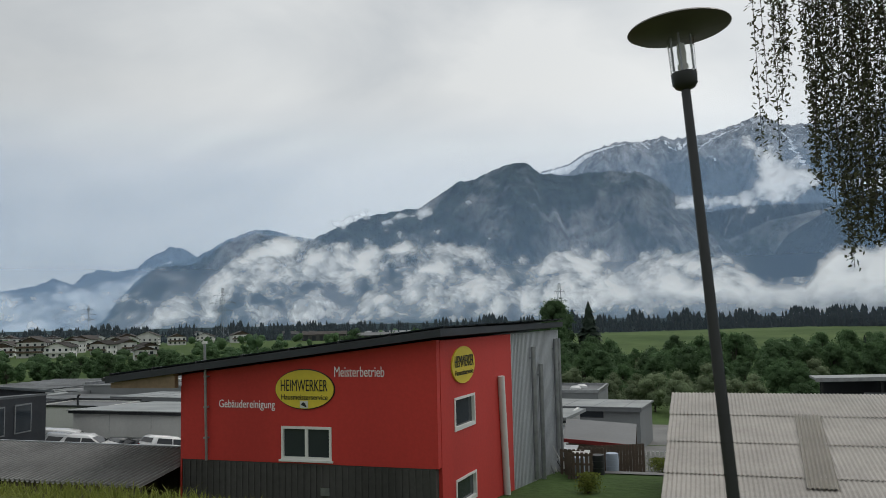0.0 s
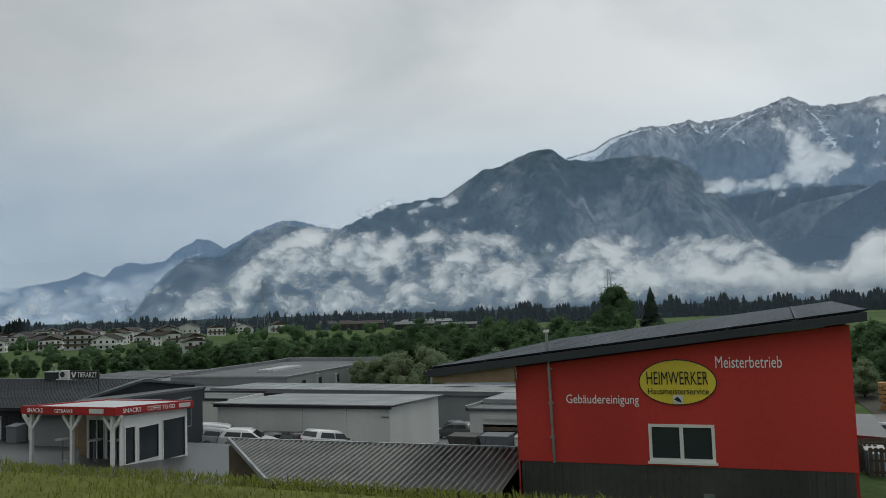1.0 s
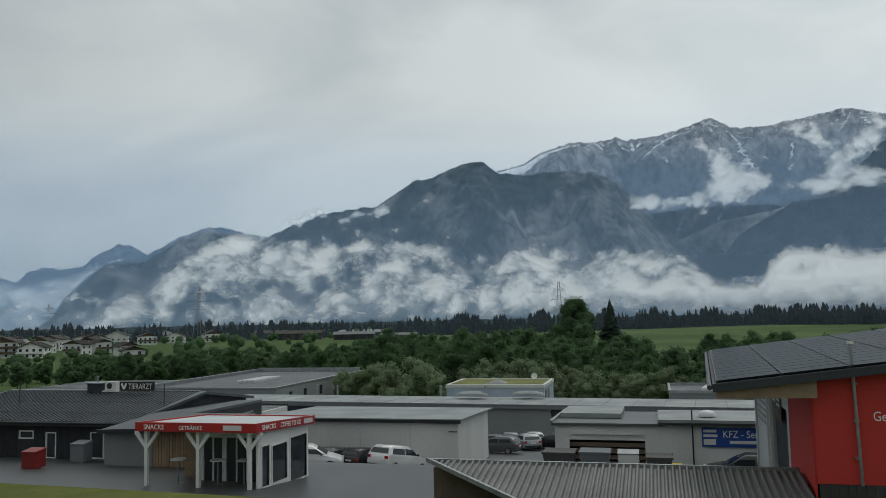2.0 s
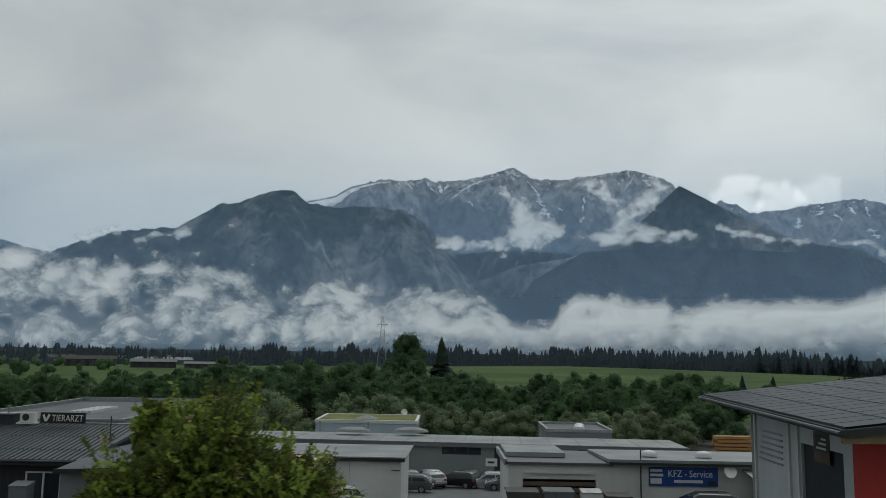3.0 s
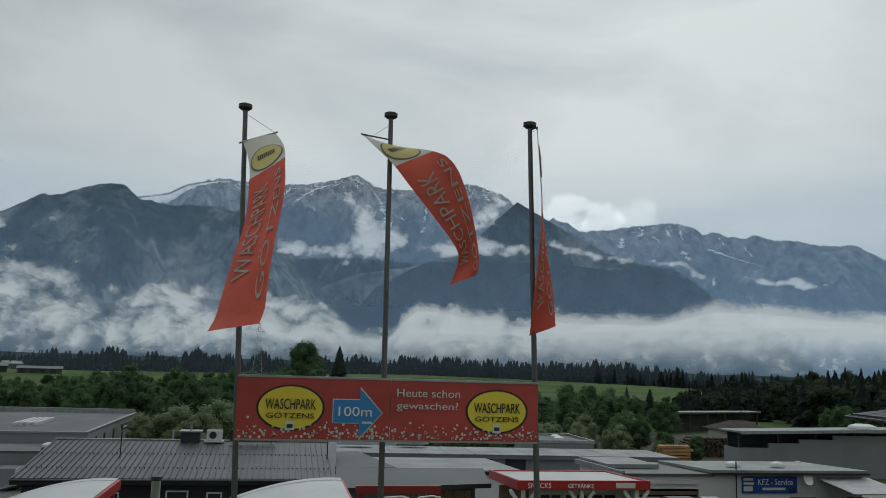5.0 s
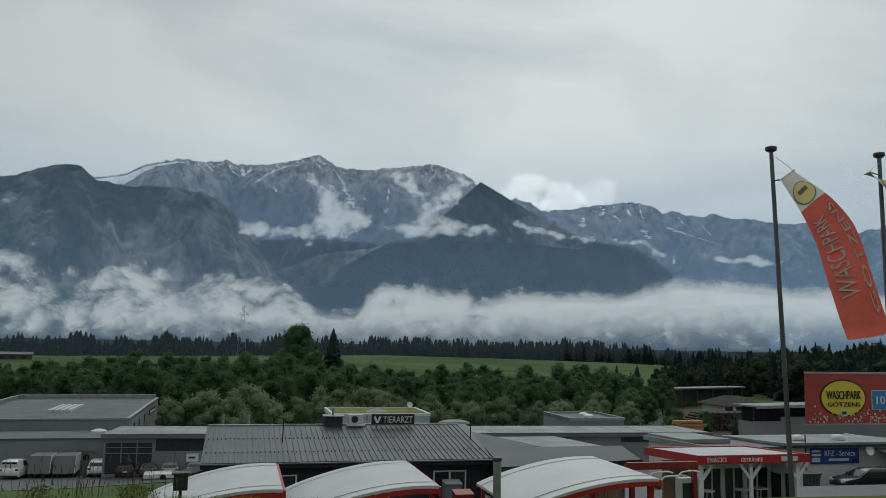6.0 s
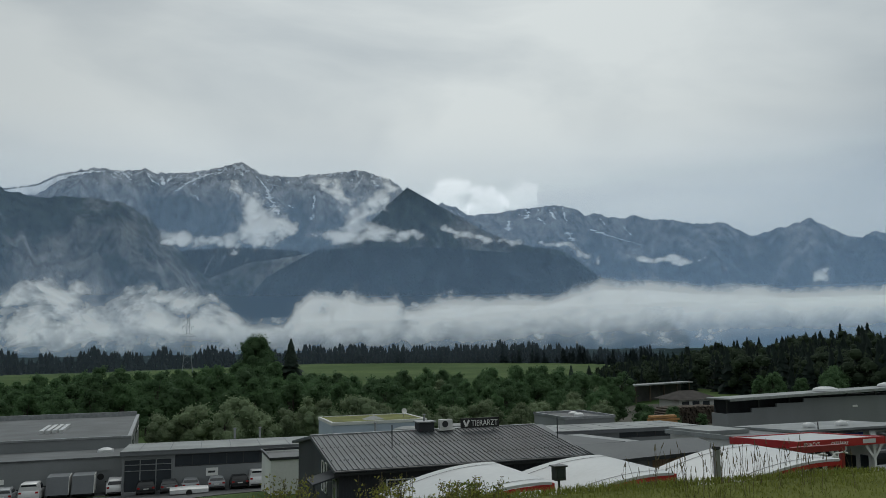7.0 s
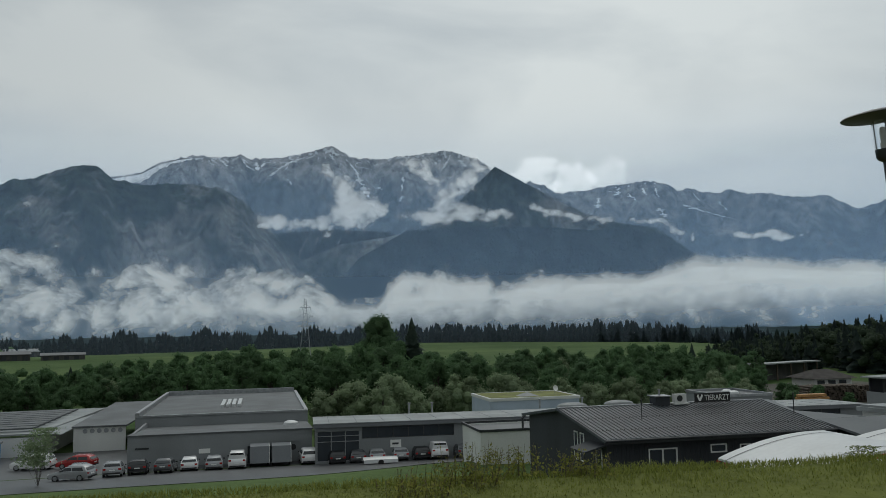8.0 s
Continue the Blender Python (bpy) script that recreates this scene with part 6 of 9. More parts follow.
def long_hall():
    w = thing("long_hall", (-40, 88, -0.5), "long grey commercial hall with a pale flat roof", "building")
    M = pose(-74, 85.2, 0, 0, 0, -3.25)
    P = lambda name, mb, mat, parent=w, label="", smooth=False: part(name, mb.moved(M), mat, parent, label, smooth)
    holes = [(0.2, 4.8, -0.4, 2.9), (5.1, 15.4, 1.95, 3.2), (16.8, 18.4, 0.0, 3.1), (19.5, 26.0, 2.2, 3.2), (42.0, 46.1, 2.5, 3.5), (47.5, 49.8, -0.2, 3.45), (56.1, 63.6, 2.6, 3.4)]
    fw = P("front_wall", wall_x(MB(), 0, 67.2, 0, 0.3, -1.6, 3.55, holes), GREY_WALL, w, "mid-grey rendered wall")
    for k, h in enumerate(holes):
        n = 6 if k == 1 else 3
        fr = MB()
        for j in range(n + 1):
            xx = h[0] + (h[1] - h[0]) * j / n
            fr.box(xx - 0.05, xx + 0.05, 0.1, 0.2, h[2], h[3])
        fr.box(h[0], h[1], 0.1, 0.2, h[3] - 0.08, h[3]).box(h[0], h[1], 0.1, 0.2, h[2], h[2] + 0.08)
        if k == 0:
            for z in (1.7, 2.3):
                fr.box(h[0], h[1], 0.05, 0.16, z, z + 0.07)
        wd = P("window" if k not in (2, 5) else "gate", fr, STEEL_DARK if k != 0 else STEEL, fw)
        for j in range(n):
            a, b = h[0] + (h[1] - h[0]) * j / n, h[0] + (h[1] - h[0]) * (j + 1) / n
            P("pane", MB().box(a + 0.04, b - 0.04, 0.14, 0.16, h[2] + 0.05, h[3] - 0.05), ANTHRA if k in (2, 5) else GLASS, wd)
    for a, b, c, d in ((0, 0.3, 0.3, 9), (66.9, 67.2, 0.3, 9), (0.3, 66.9, 8.7, 9)):
        P("end_wall", MB().box(a, b, c, d, -1.6, 3.3), GREY_WALL)
    P("roof", MB().slab([(-0.2, -0.3, 3.72), (67.4, -0.3, 3.72), (67.4, 9.3, 3.5), (-0.2, 9.3, 3.5)], 0.17), ROOF_PALE, w, "pale weathered roof membrane")
    P("fascia", MB().box(-0.2, 67.4, -0.36, -0.3, 3.3, 3.70), GREY_DARK)
    P("white_edge", MB().box(-0.2, 67.4, -0.4, -0.3, 3.70, 3.78), STEEL)
    for k in range(22):
        xx = 1.5 + k * 3.05
        P("roof_seam", MB().slab([(xx, -0.3, 3.735), (xx + 0.06, -0.3, 3.735), (xx + 0.06, 9.2, 3.515), (xx, 9.2, 3.515)], 0.03), GREY_DARK)
    for xx in (11.2, 14.0, 27.5, 33.0):
        P("roof_pipe", MB().tube((xx, 7, 3.8), (xx, 7, 4.9), 0.12, n=10).tube((xx, 7, 4.9), (xx, 7, 5.0), 0.2, n=10), STEEL, w, "", True)
    for a, b, y in ((29.5, 33.5, 6.5), (36, 40, 7.5)):
        P("roof_dome", MB().spin([(1.0, 0), (0.9, 0.25), (0.5, 0.45), (0, 0.5)], 16).moved(Matrix.Translation(((a + b) / 2, y, 3.95)) @ Matrix.Diagonal((2.0, 1.0, 1.0, 1.0))), ROOF_PALE, w, "", True)
    for xx, z in ((8.2, 0.9), (18.9, 1.2), (46.6, 1.4)):
        s_ = P("wall_sign", MB().box(xx, xx + 1.2, -0.05, 0, z, z + 0.8), WHITE)
        P("sign_mark", MB().box(xx + 0.2, xx + 0.9, -0.07, -0.05, z + 0.3, z + 0.5), STEEL_DARK, s_)


def green_roof_house():
    w = thing("green_roof_block", (-42, 108, -1), "pale blue block with a planted green roof", "building")
    x0, x1, y0, y1 = -48.8, -35.6, 103.4, 113.2
    part("wall", MB().box(x0, x1, y0, y0 + 0.3, -1.5, 3.6).box(x0, x1, y1 - 0.3, y1, -1.5, 3.6).box(x0, x0 + 0.3, y0 + 0.3, y1 - 0.3, -1.5, 3.6).box(x1 - 0.3, x1, y0 + 0.3, y1 - 0.3, -1.5, 3.6), BLUE_WALL, w, "pale blue rendered wall")
    pr = MB()
    pr.box(x0 - 0.1, x1 + 0.1, y0 - 0.1, y0 + 0.25, 3.6, 4.0).box(x0 - 0.1, x1 + 0.1, y1 - 0.25, y1 + 0.1, 3.6, 4.0).box(x0 - 0.1, x0 + 0.25, y0 + 0.25, y1 - 0.25, 3.6, 4.0).box(x1 - 0.25, x1 + 0.1, y0 + 0.25, y1 - 0.25, 3.6, 4.0)
    part("parapet", pr, OFFWHITE, w)
    part("planting", MB().box(x0 + 0.25, x1 - 0.25, y0 + 0.25, y1 - 0.25, 3.5, 3.96), GREEN_ROOF, w, "yellow-green sedum planting")
    a = (-42.4, 106.2)
    part("skylight", MB().add([(a[0] - 1.4, a[1] - 1.1, 3.97), (a[0] + 1.4, a[1] - 1.1, 3.97), (a[0] + 1.4, a[1] + 1.1, 3.97), (a[0] - 1.4, a[1] + 1.1, 3.97), (a[0], a[1], 4.5)], [(0, 1, 4), (1, 2, 4), (2, 3, 4), (3, 0, 4)]), ROOF_PALE, w)
    part("pole", MB().tube((-37.5, 108, 3.8), (-37.5, 108, 4.7), 0.05), STEEL, w)
    part("satellite_dish", MB().spin([(0.0, 0.0), (0.25, 0.05), (0.42, 0.16)], 16).moved(Matrix.Translation((-37.5, 107.9, 4.75)) @ pose(0, 0, 0, 75, 0, 10)), WHITE, w, smooth=True)
    part("east_door", MB().box(x1, x1 + 0.06, 104.5, 106.0, 0.8, 3.2).box(x1, x1 + 0.06, 107, 108.4, 0.8, 3.2), GREY_DARK, w)


def grey_block():
    w = thing("small_grey_block", (-16, 97, -1), "small grey flat-roofed block with two roof domes", "building")
    xa, xb, ya, yb = -19.9, -12.4, 92.2, 101.5
    part("wall", MB().box(xa, xb, ya, ya + 0.3, -1.5, 4.05).box(xa, xa + 0.3, ya + 0.3, yb - 0.3, -1.5, 4.05).box(xb - 0.3, xb, ya + 0.3, yb - 0.3, -1.5, 4.05).box(xa, xb, yb - 0.3, yb, -1.5, 4.05), GREY_WALL, w)
    part("parapet", MB().box(xa - 0.1, xb + 0.1, ya - 0.1, ya + 0.15, 4.05, 4.4).box(xa - 0.1, xa + 0.15, ya + 0.15, yb - 0.15, 4.05, 4.4).box(xb - 0.15, xb + 0.1, ya + 0.15, yb - 0.15, 4.05, 4.4).box(xa - 0.1, xb + 0.1, yb - 0.15, yb + 0.1, 4.05, 4.4), STEEL, w)
    part("roof", MB().box(xa + 0.15, xb - 0.15, ya + 0.15, yb - 0.15, 3.95, 4.12), ROOF_FLAT, w)
    for xx, yy in ((-15.6, 96.2), (-15.2, 98.6)):
        part("skylight_dome", MB().spin([(0.7, 0.0), (0.65, 0.2), (0.4, 0.36), (0, 0.42)], 14, (xx, yy, 4.12)), PVC_WHITE, w, smooth=True)


def grey_hall():
    w = thing("grey_hall", (-84, 110, -1), "big grey industrial hall with a flat roof", "building")
    x0, x1 = -95.0, -73.8
    fw = part("front_wall", wall_x(MB(), -93.8, -74.1, 89.0, 89.3, -2, 2.75, [(-77.0, -75.4, -0.8, 1.5), (-81.2, -79.2, -0.8, 1.2), (-78.9, -77.4, -0.8, 1.1)]).box(-93.8, -93.5, 89.3, 102.6, -2, 2.75), GREY_WALL, w, "plain light-grey wall")
    for a, b, c, m in ((-77.0, -75.4, 1.5, GREY_WALL), (-81.2, -79.2, 1.2, ANTHRA), (-78.9, -77.4, 1.1, ANTHRA)):
        part("gate", MB().box(a, b, 89.12, 89.2, -1.2, c), m, fw)
    part("gate_mark", MB().tube((-76.2, 89.1, 0.85), (-76.2, 89.07, 0.85), 0.33, n=18), BLACK, fw)
    part("front_roof", MB().slab([(-93.9, 88.9, 2.9), (-74.0, 88.9, 2.9), (-74.0, 102.7, 2.2), (-93.9, 102.7, 2.2)], 0.16), ROOF_FLAT, w)
    uw = MB()
    uw.box(x0, x1, 102.7, 103.0, 0.5, 3.4).box(x0, x0 + 0.3, 103.0, 137, -2, 3.4).box(x1 - 0.3, x1, 103.0, 137, -2, 3.4).box(x0, x1, 136.7, 137, -2, 3.4)
    up = part("upper_wall", uw, GREY_WALL, w)
    part("parapet", MB().box(x0 - 0.05, x1 + 0.05, 102.6, 102.95, 3.4, 3.62).box(x0 - 0.05, x0 + 0.4, 102.95, 137.1, 3.4, 3.95).box(x1 - 0.4, x1 + 0.05, 102.95, 137.1, 3.4, 3.62).box(x0 + 0.4, x1 - 0.4, 136.7, 137.1, 3.4, 4.1), STEEL, w)
    part("upper_roof", MB().box(x0 + 0.4, x1 - 0.4, 102.95, 136.7, 3.1, 3.4), ROOF_FLAT, w, "grey wet roof sheet")
    for k in range(4):
        part("skylight", MB().slab([(-85.2 + k * 0.75, 112 + k * 0.2, 3.8), (-84.7 + k * 0.75, 112 + k * 0.2, 3.8), (-84.7 + k * 0.75, 121 + k * 0.2, 3.8), (-85.2 + k * 0.75, 121 + k * 0.2, 3.8)], 0.4), PVC_WHITE, w)
    part("roof_hatch", MB().spin([(0.9, 0), (0.85, 0.3), (0.4, 0.5), (0, 0.52)], 14, (-76.2, 96, 2.55)), PVC_WHITE, w, smooth=True)
    for yy, z in ((107, 1.2), (112, 1.2), (118, 1.2)):
        part("side_window", MB().box(x1, x1 + 0.05, yy, yy + 1.0, z, z + 1.4), GLASS, up)
    s_ = part("wall_sign", MB().box(x1, x1 + 0.08, 124, 132, 1.9, 2.7), BLACK, up)
    part("sign_bar", MB().box(x1 + 0.08, x1 + 0.1, 125, 131, 2.15, 2.4), WHITE, s_)
    part("wall_sign", MB().box(-93.0, -91.6, 88.95, 89.0, 1.35, 1.55), STEEL_DARK, fw)
    part("wall_sign", MB().box(-86.4, -85.2, 88.95, 89.0, 0.65, 1.15), WHITE, fw)


def pale_works():
    w = thing("pale_works", (-106, 112, -1.2), "pale works building at the end of the car park", "building")
    part("wall", MB().box(-103.2, -96.9, 108.0, 108.3, -2, 1.95).box(-103.2, -102.9, 108.3, 126, -2, 1.95), OFFWHITE, w)
    part("roof", MB().slab([(-103.4, 107.8, 2.1), (-96.7, 107.8, 2.1), (-95.4, 140, 2.4), (-103.4, 140, 2.4)], 0.2), ROOF_FLAT, w)
    for k in range(6):
        part("logo_shape", MB().tube((-101.8 + k * 0.85, 107.98, 1.45), (-101.8 + k * 0.85, 107.94, 1.45), 0.3, n=10), STEEL, w)
    w2 = thing("glass_works", (-118, 112, -1.2), "white hall with rows of roof lights", "building")
    part("wall", MB().box(-130, -106, 106, 106.3, -2, 1.2).box(-106.3, -106, 106.3, 130, -2, 1.2), OFFWHITE, w2)
    part("round_roof", MB().grid([[(-105.4 - 3.0 * math.sin(a), y, 0.2 + 1.5 * math.cos(a)) for a in np.linspace(-0.5, 1.3, 9)] for y in (105, 131)]), ROOF_PALE, w2, smooth=True)
    part("roof", MB().slab([(-130, 105.8, 1.5), (-107, 105.8, 1.7), (-104, 135, 2.0), (-130, 135, 1.8)], 0.2), ROOF_PALE, w2)
    for k in range(9):
        part("roof_light", MB().slab([(-129, 108 + k * 2.8, 2.0), (-108, 108 + k * 2.8, 2.2), (-107.5, 109.2 + k * 2.8, 2.3), (-129, 109.2 + k * 2.8, 2.1)], 0.2), ROOF_FLAT, w2)
    w3 = thing("blue_shed", (-116, 98, -1), "blue-panelled shed with pale rim", "shed")
    part("wall", MB().box(-126, -110.5, 97, 104, -2, 0.9), BLUE_LIGHT, w3)
    part("rim", MB().box(-126, -110.3, 96.8, 104.2, 0.9, 1.15), ROOF_PALE, w3)


def cube_box():
    w = thing("white_cube_shed", (-58.5, 60, 2.5), "small white flat-roofed shed beside the vet", "shed")
    part("wall", MB().box(-62.3, -54, 60.0, 60.2, 1.5, 5.4).box(-62.3, -62.1, 60.2, 66, 1.5, 5.4).box(-54.2, -54, 60.2, 66, 1.5, 5.4).box(-62.1, -54.2, 65.8, 66, 1.5, 5.4), OFFWHITE, w)
    part("roof", MB().box(-62.2, -54.1, 60.1, 65.9, 5.15, 5.3), ROOF_BITUMEN, w)
    part("parapet", MB().box(-62.4, -53.9, 59.9, 60.05, 5.4, 5.6).box(-62.4, -62.25, 60.05, 66.1, 5.4, 5.6).box(-62.25, -53.9, 65.95, 66.1, 5.4, 5.6), STEEL_DARK, w)
    part("pipe", MB().tube((-58, 62, 5.2), (-58, 62, 6.2), 0.1).tube((-58, 62, 6.2), (-57.75, 62, 6.4), 0.1), STEEL_DARK, w, smooth=True)


def open_hall():
    w = thing("timber_hall", (30, 105, -1), "grey hall with stepped wall and raised roof", "building")
    st = [(11.4, 15.9, 3.1), (15.9, 20.7, 3.75), (20.7, 26.1, 4.3), (26.1, 77, 4.9)]
    for a, b, z in st:
        part("wall_panel", MB().box(a, b, 98.6, 98.9, -2, z), GREY_WALL, w)
    part("side_wall", MB().box(11.4, 11.7, 98.9, 102.5, -2, 3.0), GREY_WALL, w)
    part("roof", MB().slab([(10.9, 97.4, 5.42), (76, 97.4, 6.9), (76, 103, 6.75), (10.9, 103, 5.3)], 0.22), ROOF_PALE, w)
    part("fascia", MB().slab([(10.9, 97.36, 5.40), (76, 97.36, 6.88), (76, 97.4, 6.88), (10.9, 97.4, 5.40)], 0.4), STEEL, w)
    for k in range(11):
        xx = 11.7 + k * 6
        part("roof_post", MB().box(xx, xx + 0.25, 99.2, 99.45, 2.8, 5.2 + (xx - 8.4) * 0.0219), STEEL_DARK, w)
    # dark sheet added behind the open strip between wall and roof
    part("dark_clerestory", MB().box(11.9, 75, 102.2, 102.5, -1, 5.0), ANTHRA, w)
    for xx in (32, 46):
        part("skylight_dome", MB().spin([(2.0, 0.0), (1.8, 0.35), (1.0, 0.6), (0, 0.66)], 16, (xx, 100, 5.38 + (xx - 8.4) * 0.0219)), PVC_WHITE, w, smooth=True)
    part("wall_lamp", MB().box(36, 37, 98.5, 98.6, 3.2, 3.5), WHITE, w)


def far_sheds():
    w = thing("open_barn", (64, 195, -3), "dark open barn with a thin flat roof", "barn")
    part("roof", MB().slab([(44, 182, 2.75), (82, 202, 2.2), (80.4, 206, 2.2), (42.4, 186, 2.75)], 0.35), ROOF_PALE, w)
    for k in range(6):
        xx, yy = 45 + k * 7.2, 183.6 + k * 3.8
        part("post", MB().box(xx, xx + 0.35, yy, yy + 0.35, -4, 2.4), WOOD_DARK, w)
    part("rear_wall", MB().prism([(43, 185.4, -4), (80, 205.4, -4), (80, 205.4, 1.8), (43, 185.4, 2.2)], (-0.1, 0.3, 0)), BARN_WOOD, w)
    h = thing("small_house", (50, 160, -2), "small pale house with a grey hipped roof", "house")
    part("wall", MB().box(44.5, 54.5, 157, 165, -3, 0.6), OFFWHITE, h)
    part("roof", MB().add([(43.5, 156, 0.6), (55.5, 156, 0.6), (55.5, 166, 0.6), (43.5, 166, 0.6), (47.5, 161, 2.5), (51.5, 161, 2.5)], [(0, 1, 5, 4), (1, 2, 5), (2, 3, 4, 5), (3, 0, 4), (3, 2, 1, 0)]), TILE, h)
    for k in range(3):
        part("window", MB().box(45.3 + k * 2.9, 47.2 + k * 2.9, 156.9, 157, -1.3, 0.2), GLASS, h)


red_workshop()
low_shed()
beige_hall()
vet_house()
vet_annex()
kiosk()
hose_gantry()
for tp in ((-63.3, 23.5, 9.02), (-59.25, 23.3, 9.05), (-52.85, 23.2, 9.1)):
    wash_canopy(tp, "white arched car wash canopy on red steel")
white_hall()
car_service()
long_hall()
green_roof_house()
grey_block()
grey_hall()
pale_works()
cube_box()
open_hall()
far_sheds()


# ---- trees ----
RNG = random.Random(5)


def leaf_card(mb, p, size, rng):
    u = Vector((rng.uniform(-1, 1), rng.uniform(-1, 1), rng.uniform(-1, 1))).normalized()
    w = u.orthogonal().normalized()
    s = size * rng.uniform(0.6, 1.3)
    p = Vector(p)
    mb.add([p - u * s, p + w * s * 0.55, p + u * s, p - w * s * 0.55], [(0, 1, 2, 3)])


def lump(mb, c, r, rng):
    """A dark inner mass of foliage."""
    n, m = 7, 5
    rows = []
    for i in range(m + 1):
        th = math.pi * i / m
        rows.append([(c[0] + r[0] * math.sin(th) * math.cos(2 * math.pi * j / n) * rng.uniform(0.85, 1.1), c[1] + r[1] * math.sin(th) * math.sin(2 * math.pi * j / n) * rng.uniform(0.85, 1.1), c[2] + r[2] * math.cos(th)) for j in range(n)])
        rows[-1].append(rows[-1][0])
    mb.grid(rows)


def broadleaf(name, height, spread, seed, leaf_mat, label, clumps=30, per=140, card=0.23):
    """A tapered trunk with limbs, and a crown of leaf clumps with gaps."""
    rng = random.Random(seed)
    t = thing(name, (0, 0, 0), label, "tree", "trees of the valley belt")
    tr = MB().tube((0, 0, -0.3), (0, 0, height * 0.45), height * 0.022, height * 0.013, n=7)
    cr = MB()
    for k in range(clumps):
        a, f = rng.uniform(0, 2 * math.pi), rng.uniform(0.0, 1.0)
        z = height * (0.22 + 0.66 * f)
        rr = spread * (0.62 * math.sin(math.pi * (0.18 + 0.72 * f))) * rng.uniform(0.4, 1.0)
        c = Vector((rr * math.cos(a), rr * math.sin(a), z))
        r = spread * rng.uniform(0.21, 0.36) * (1.15 - 0.45 * f)
        tr.tube((0, 0, height * rng.uniform(0.15, 0.42)), tuple(c), height * 0.008, height * 0.002, n=5)
        lump(cr, c, (r * 0.80, r * 0.80, r * 0.70), rng)
        for _ in range(per):
            d = Vector((rng.gauss(0, 1), rng.gauss(0, 1), rng.gauss(0, 1))).normalized() * r * min(1.5, abs(rng.gauss(0.88, 0.32)))
            leaf_card(cr, (c.x + d.x, c.y + d.y, c.z + d.z * 0.85), card, rng)
    part("trunk", tr, BARK, t)
    part("crown", cr, leaf_mat, t)
    return t


def conifer_mesh(mb, x, y, z, h, r, rng, levels=15, arms=7):
    for k in range(levels):
        f = k / levels
        zz = z + h * (0.10 + 0.90 * f)
        rad = r * (1 - f) ** 0.85 * rng.uniform(0.8, 1.1) + 0.02 * h
        off = rng.uniform(0, 6.28)
        for j in range(arms):
            a = off + 2 * math.pi * j / arms + rng.uniform(-0.2, 0.2)
            q = rad * rng.uniform(0.7, 1.15)
            w = q * 0.42
            ca, sa = math.cos(a), math.sin(a)
            mb.add([(x, y, zz + 0.05 * h), (x + ca * q * 0.6 - sa * w, y + sa * q * 0.6 + ca * w, zz - 0.02 * h), (x + ca * q, y + sa * q, zz - 0.055 * h), (x + ca * q * 0.6 + sa * w, y + sa * q * 0.6 - ca * w, zz - 0.02 * h)], [(0, 1, 2, 3)])


def distant_spruce(mb, x, y, z, h, r, rng, tiers=5, n=6):
    """A far spruce: ragged skirts of boughs, one over the other."""
    for k in range(tiers):
        f = k / tiers
        top, low = z + h * min(1.0, f + 1.9 / tiers), z + h * f
        q = r * (1 - f) ** 0.9
        off = rng.uniform(0, 6.28)
        ring = []
        for j in range(n):
            a, w = off + 2 * math.pi * j / n, q * rng.uniform(0.6, 1.2)
            ring.append((x + w * math.cos(a), y + w * math.sin(a), low + h * rng.uniform(-0.05, 0.06)))
        mb.add([(x, y, top)] + ring, [(0, j + 1, (j + 1) % n + 1) for j in range(n)])


def conifer(name, height, radius, seed, label):
    rng = random.Random(seed)
    t = thing(name, (0, 0, 0), label, "tree", "conifers of the valley")
    part("trunk", MB().tube((0, 0, -0.3), (0, 0, height * 0.97), height * 0.014, 0.01, n=6), BARK, t)
    cr = MB()
    conifer_mesh(cr, 0, 0, 0, height, radius, rng, 30, 13)
    part("crown", cr, NEEDLE, t)
    return t


def sightline(x, y):
    """The clearing with the open barn, the little house and the log piles."""
    lane = 13.5 + (y - 130) * 0.60
    return 105 < y < 212 and lane < x < lane + 30 + (y - 130) * 0.12


def plant(proto, x, y, scale, turn, sink=0.0):
    if sightline(x, y):
        return None
    z = ground_z(x, y) - sink
    if proto.get("used"):
        ob = copy_thing(proto, pose(x, y, z, 0, 0, turn))
    else:
        ob = proto
        ob.matrix_basis = pose(x, y, z, 0, 0, turn)
        proto["used"] = 1
    ob.scale = (scale, scale, scale * RNG.uniform(0.92, 1.08))
    return ob


DARK = [broadleaf("broadleaf_tree", 10, 4.2, 11 + k, LEAF, "dark green broadleaf tree in the valley belt") for k in range(4)]
PALE = [broadleaf("willow_bush", 7, 3.6, 31 + k, LEAF_PALE, "pale grey-green willow bush behind the halls", 24, 130, 0.17) for k in range(3)]
FIRS = [conifer("spruce_tree", 15, 4.7 if k == 0 else 3.7, 51 + k, "dark spruce with drooping boughs") for k in range(3)]

BIG = broadleaf("broadleaf_tree", 20, 8.4, 93, LEAF, "tall round dark broadleaf tree beside a spruce", 70, 120, 0.30)

# single trees that stand out
for proto, x, y, s in ((FIRS[0], -34.1, 239, 1.28), (BIG, -44.5, 239, 1.04), (FIRS[1], -123.4, 200, 0.55), (DARK[1], -28, 200, 1.12), (DARK[2], -41, 226, 1.35), (DARK[3], -49, 238, 1.5)):
    plant(proto, x, y, s, RNG.uniform(0, 360))
# willows close behind the halls
x = -70.0
while x < 16:
    y = 119 + RNG.uniform(-2, 7) + (6 if -52 < x < -33 else 0)
    plant(RNG.choice(PALE), x, y, RNG.uniform(0.9, 1.28) * (0.85 if x > -25 else 1.0), RNG.uniform(0, 360))
    x += RNG.uniform(2.6, 4.6)
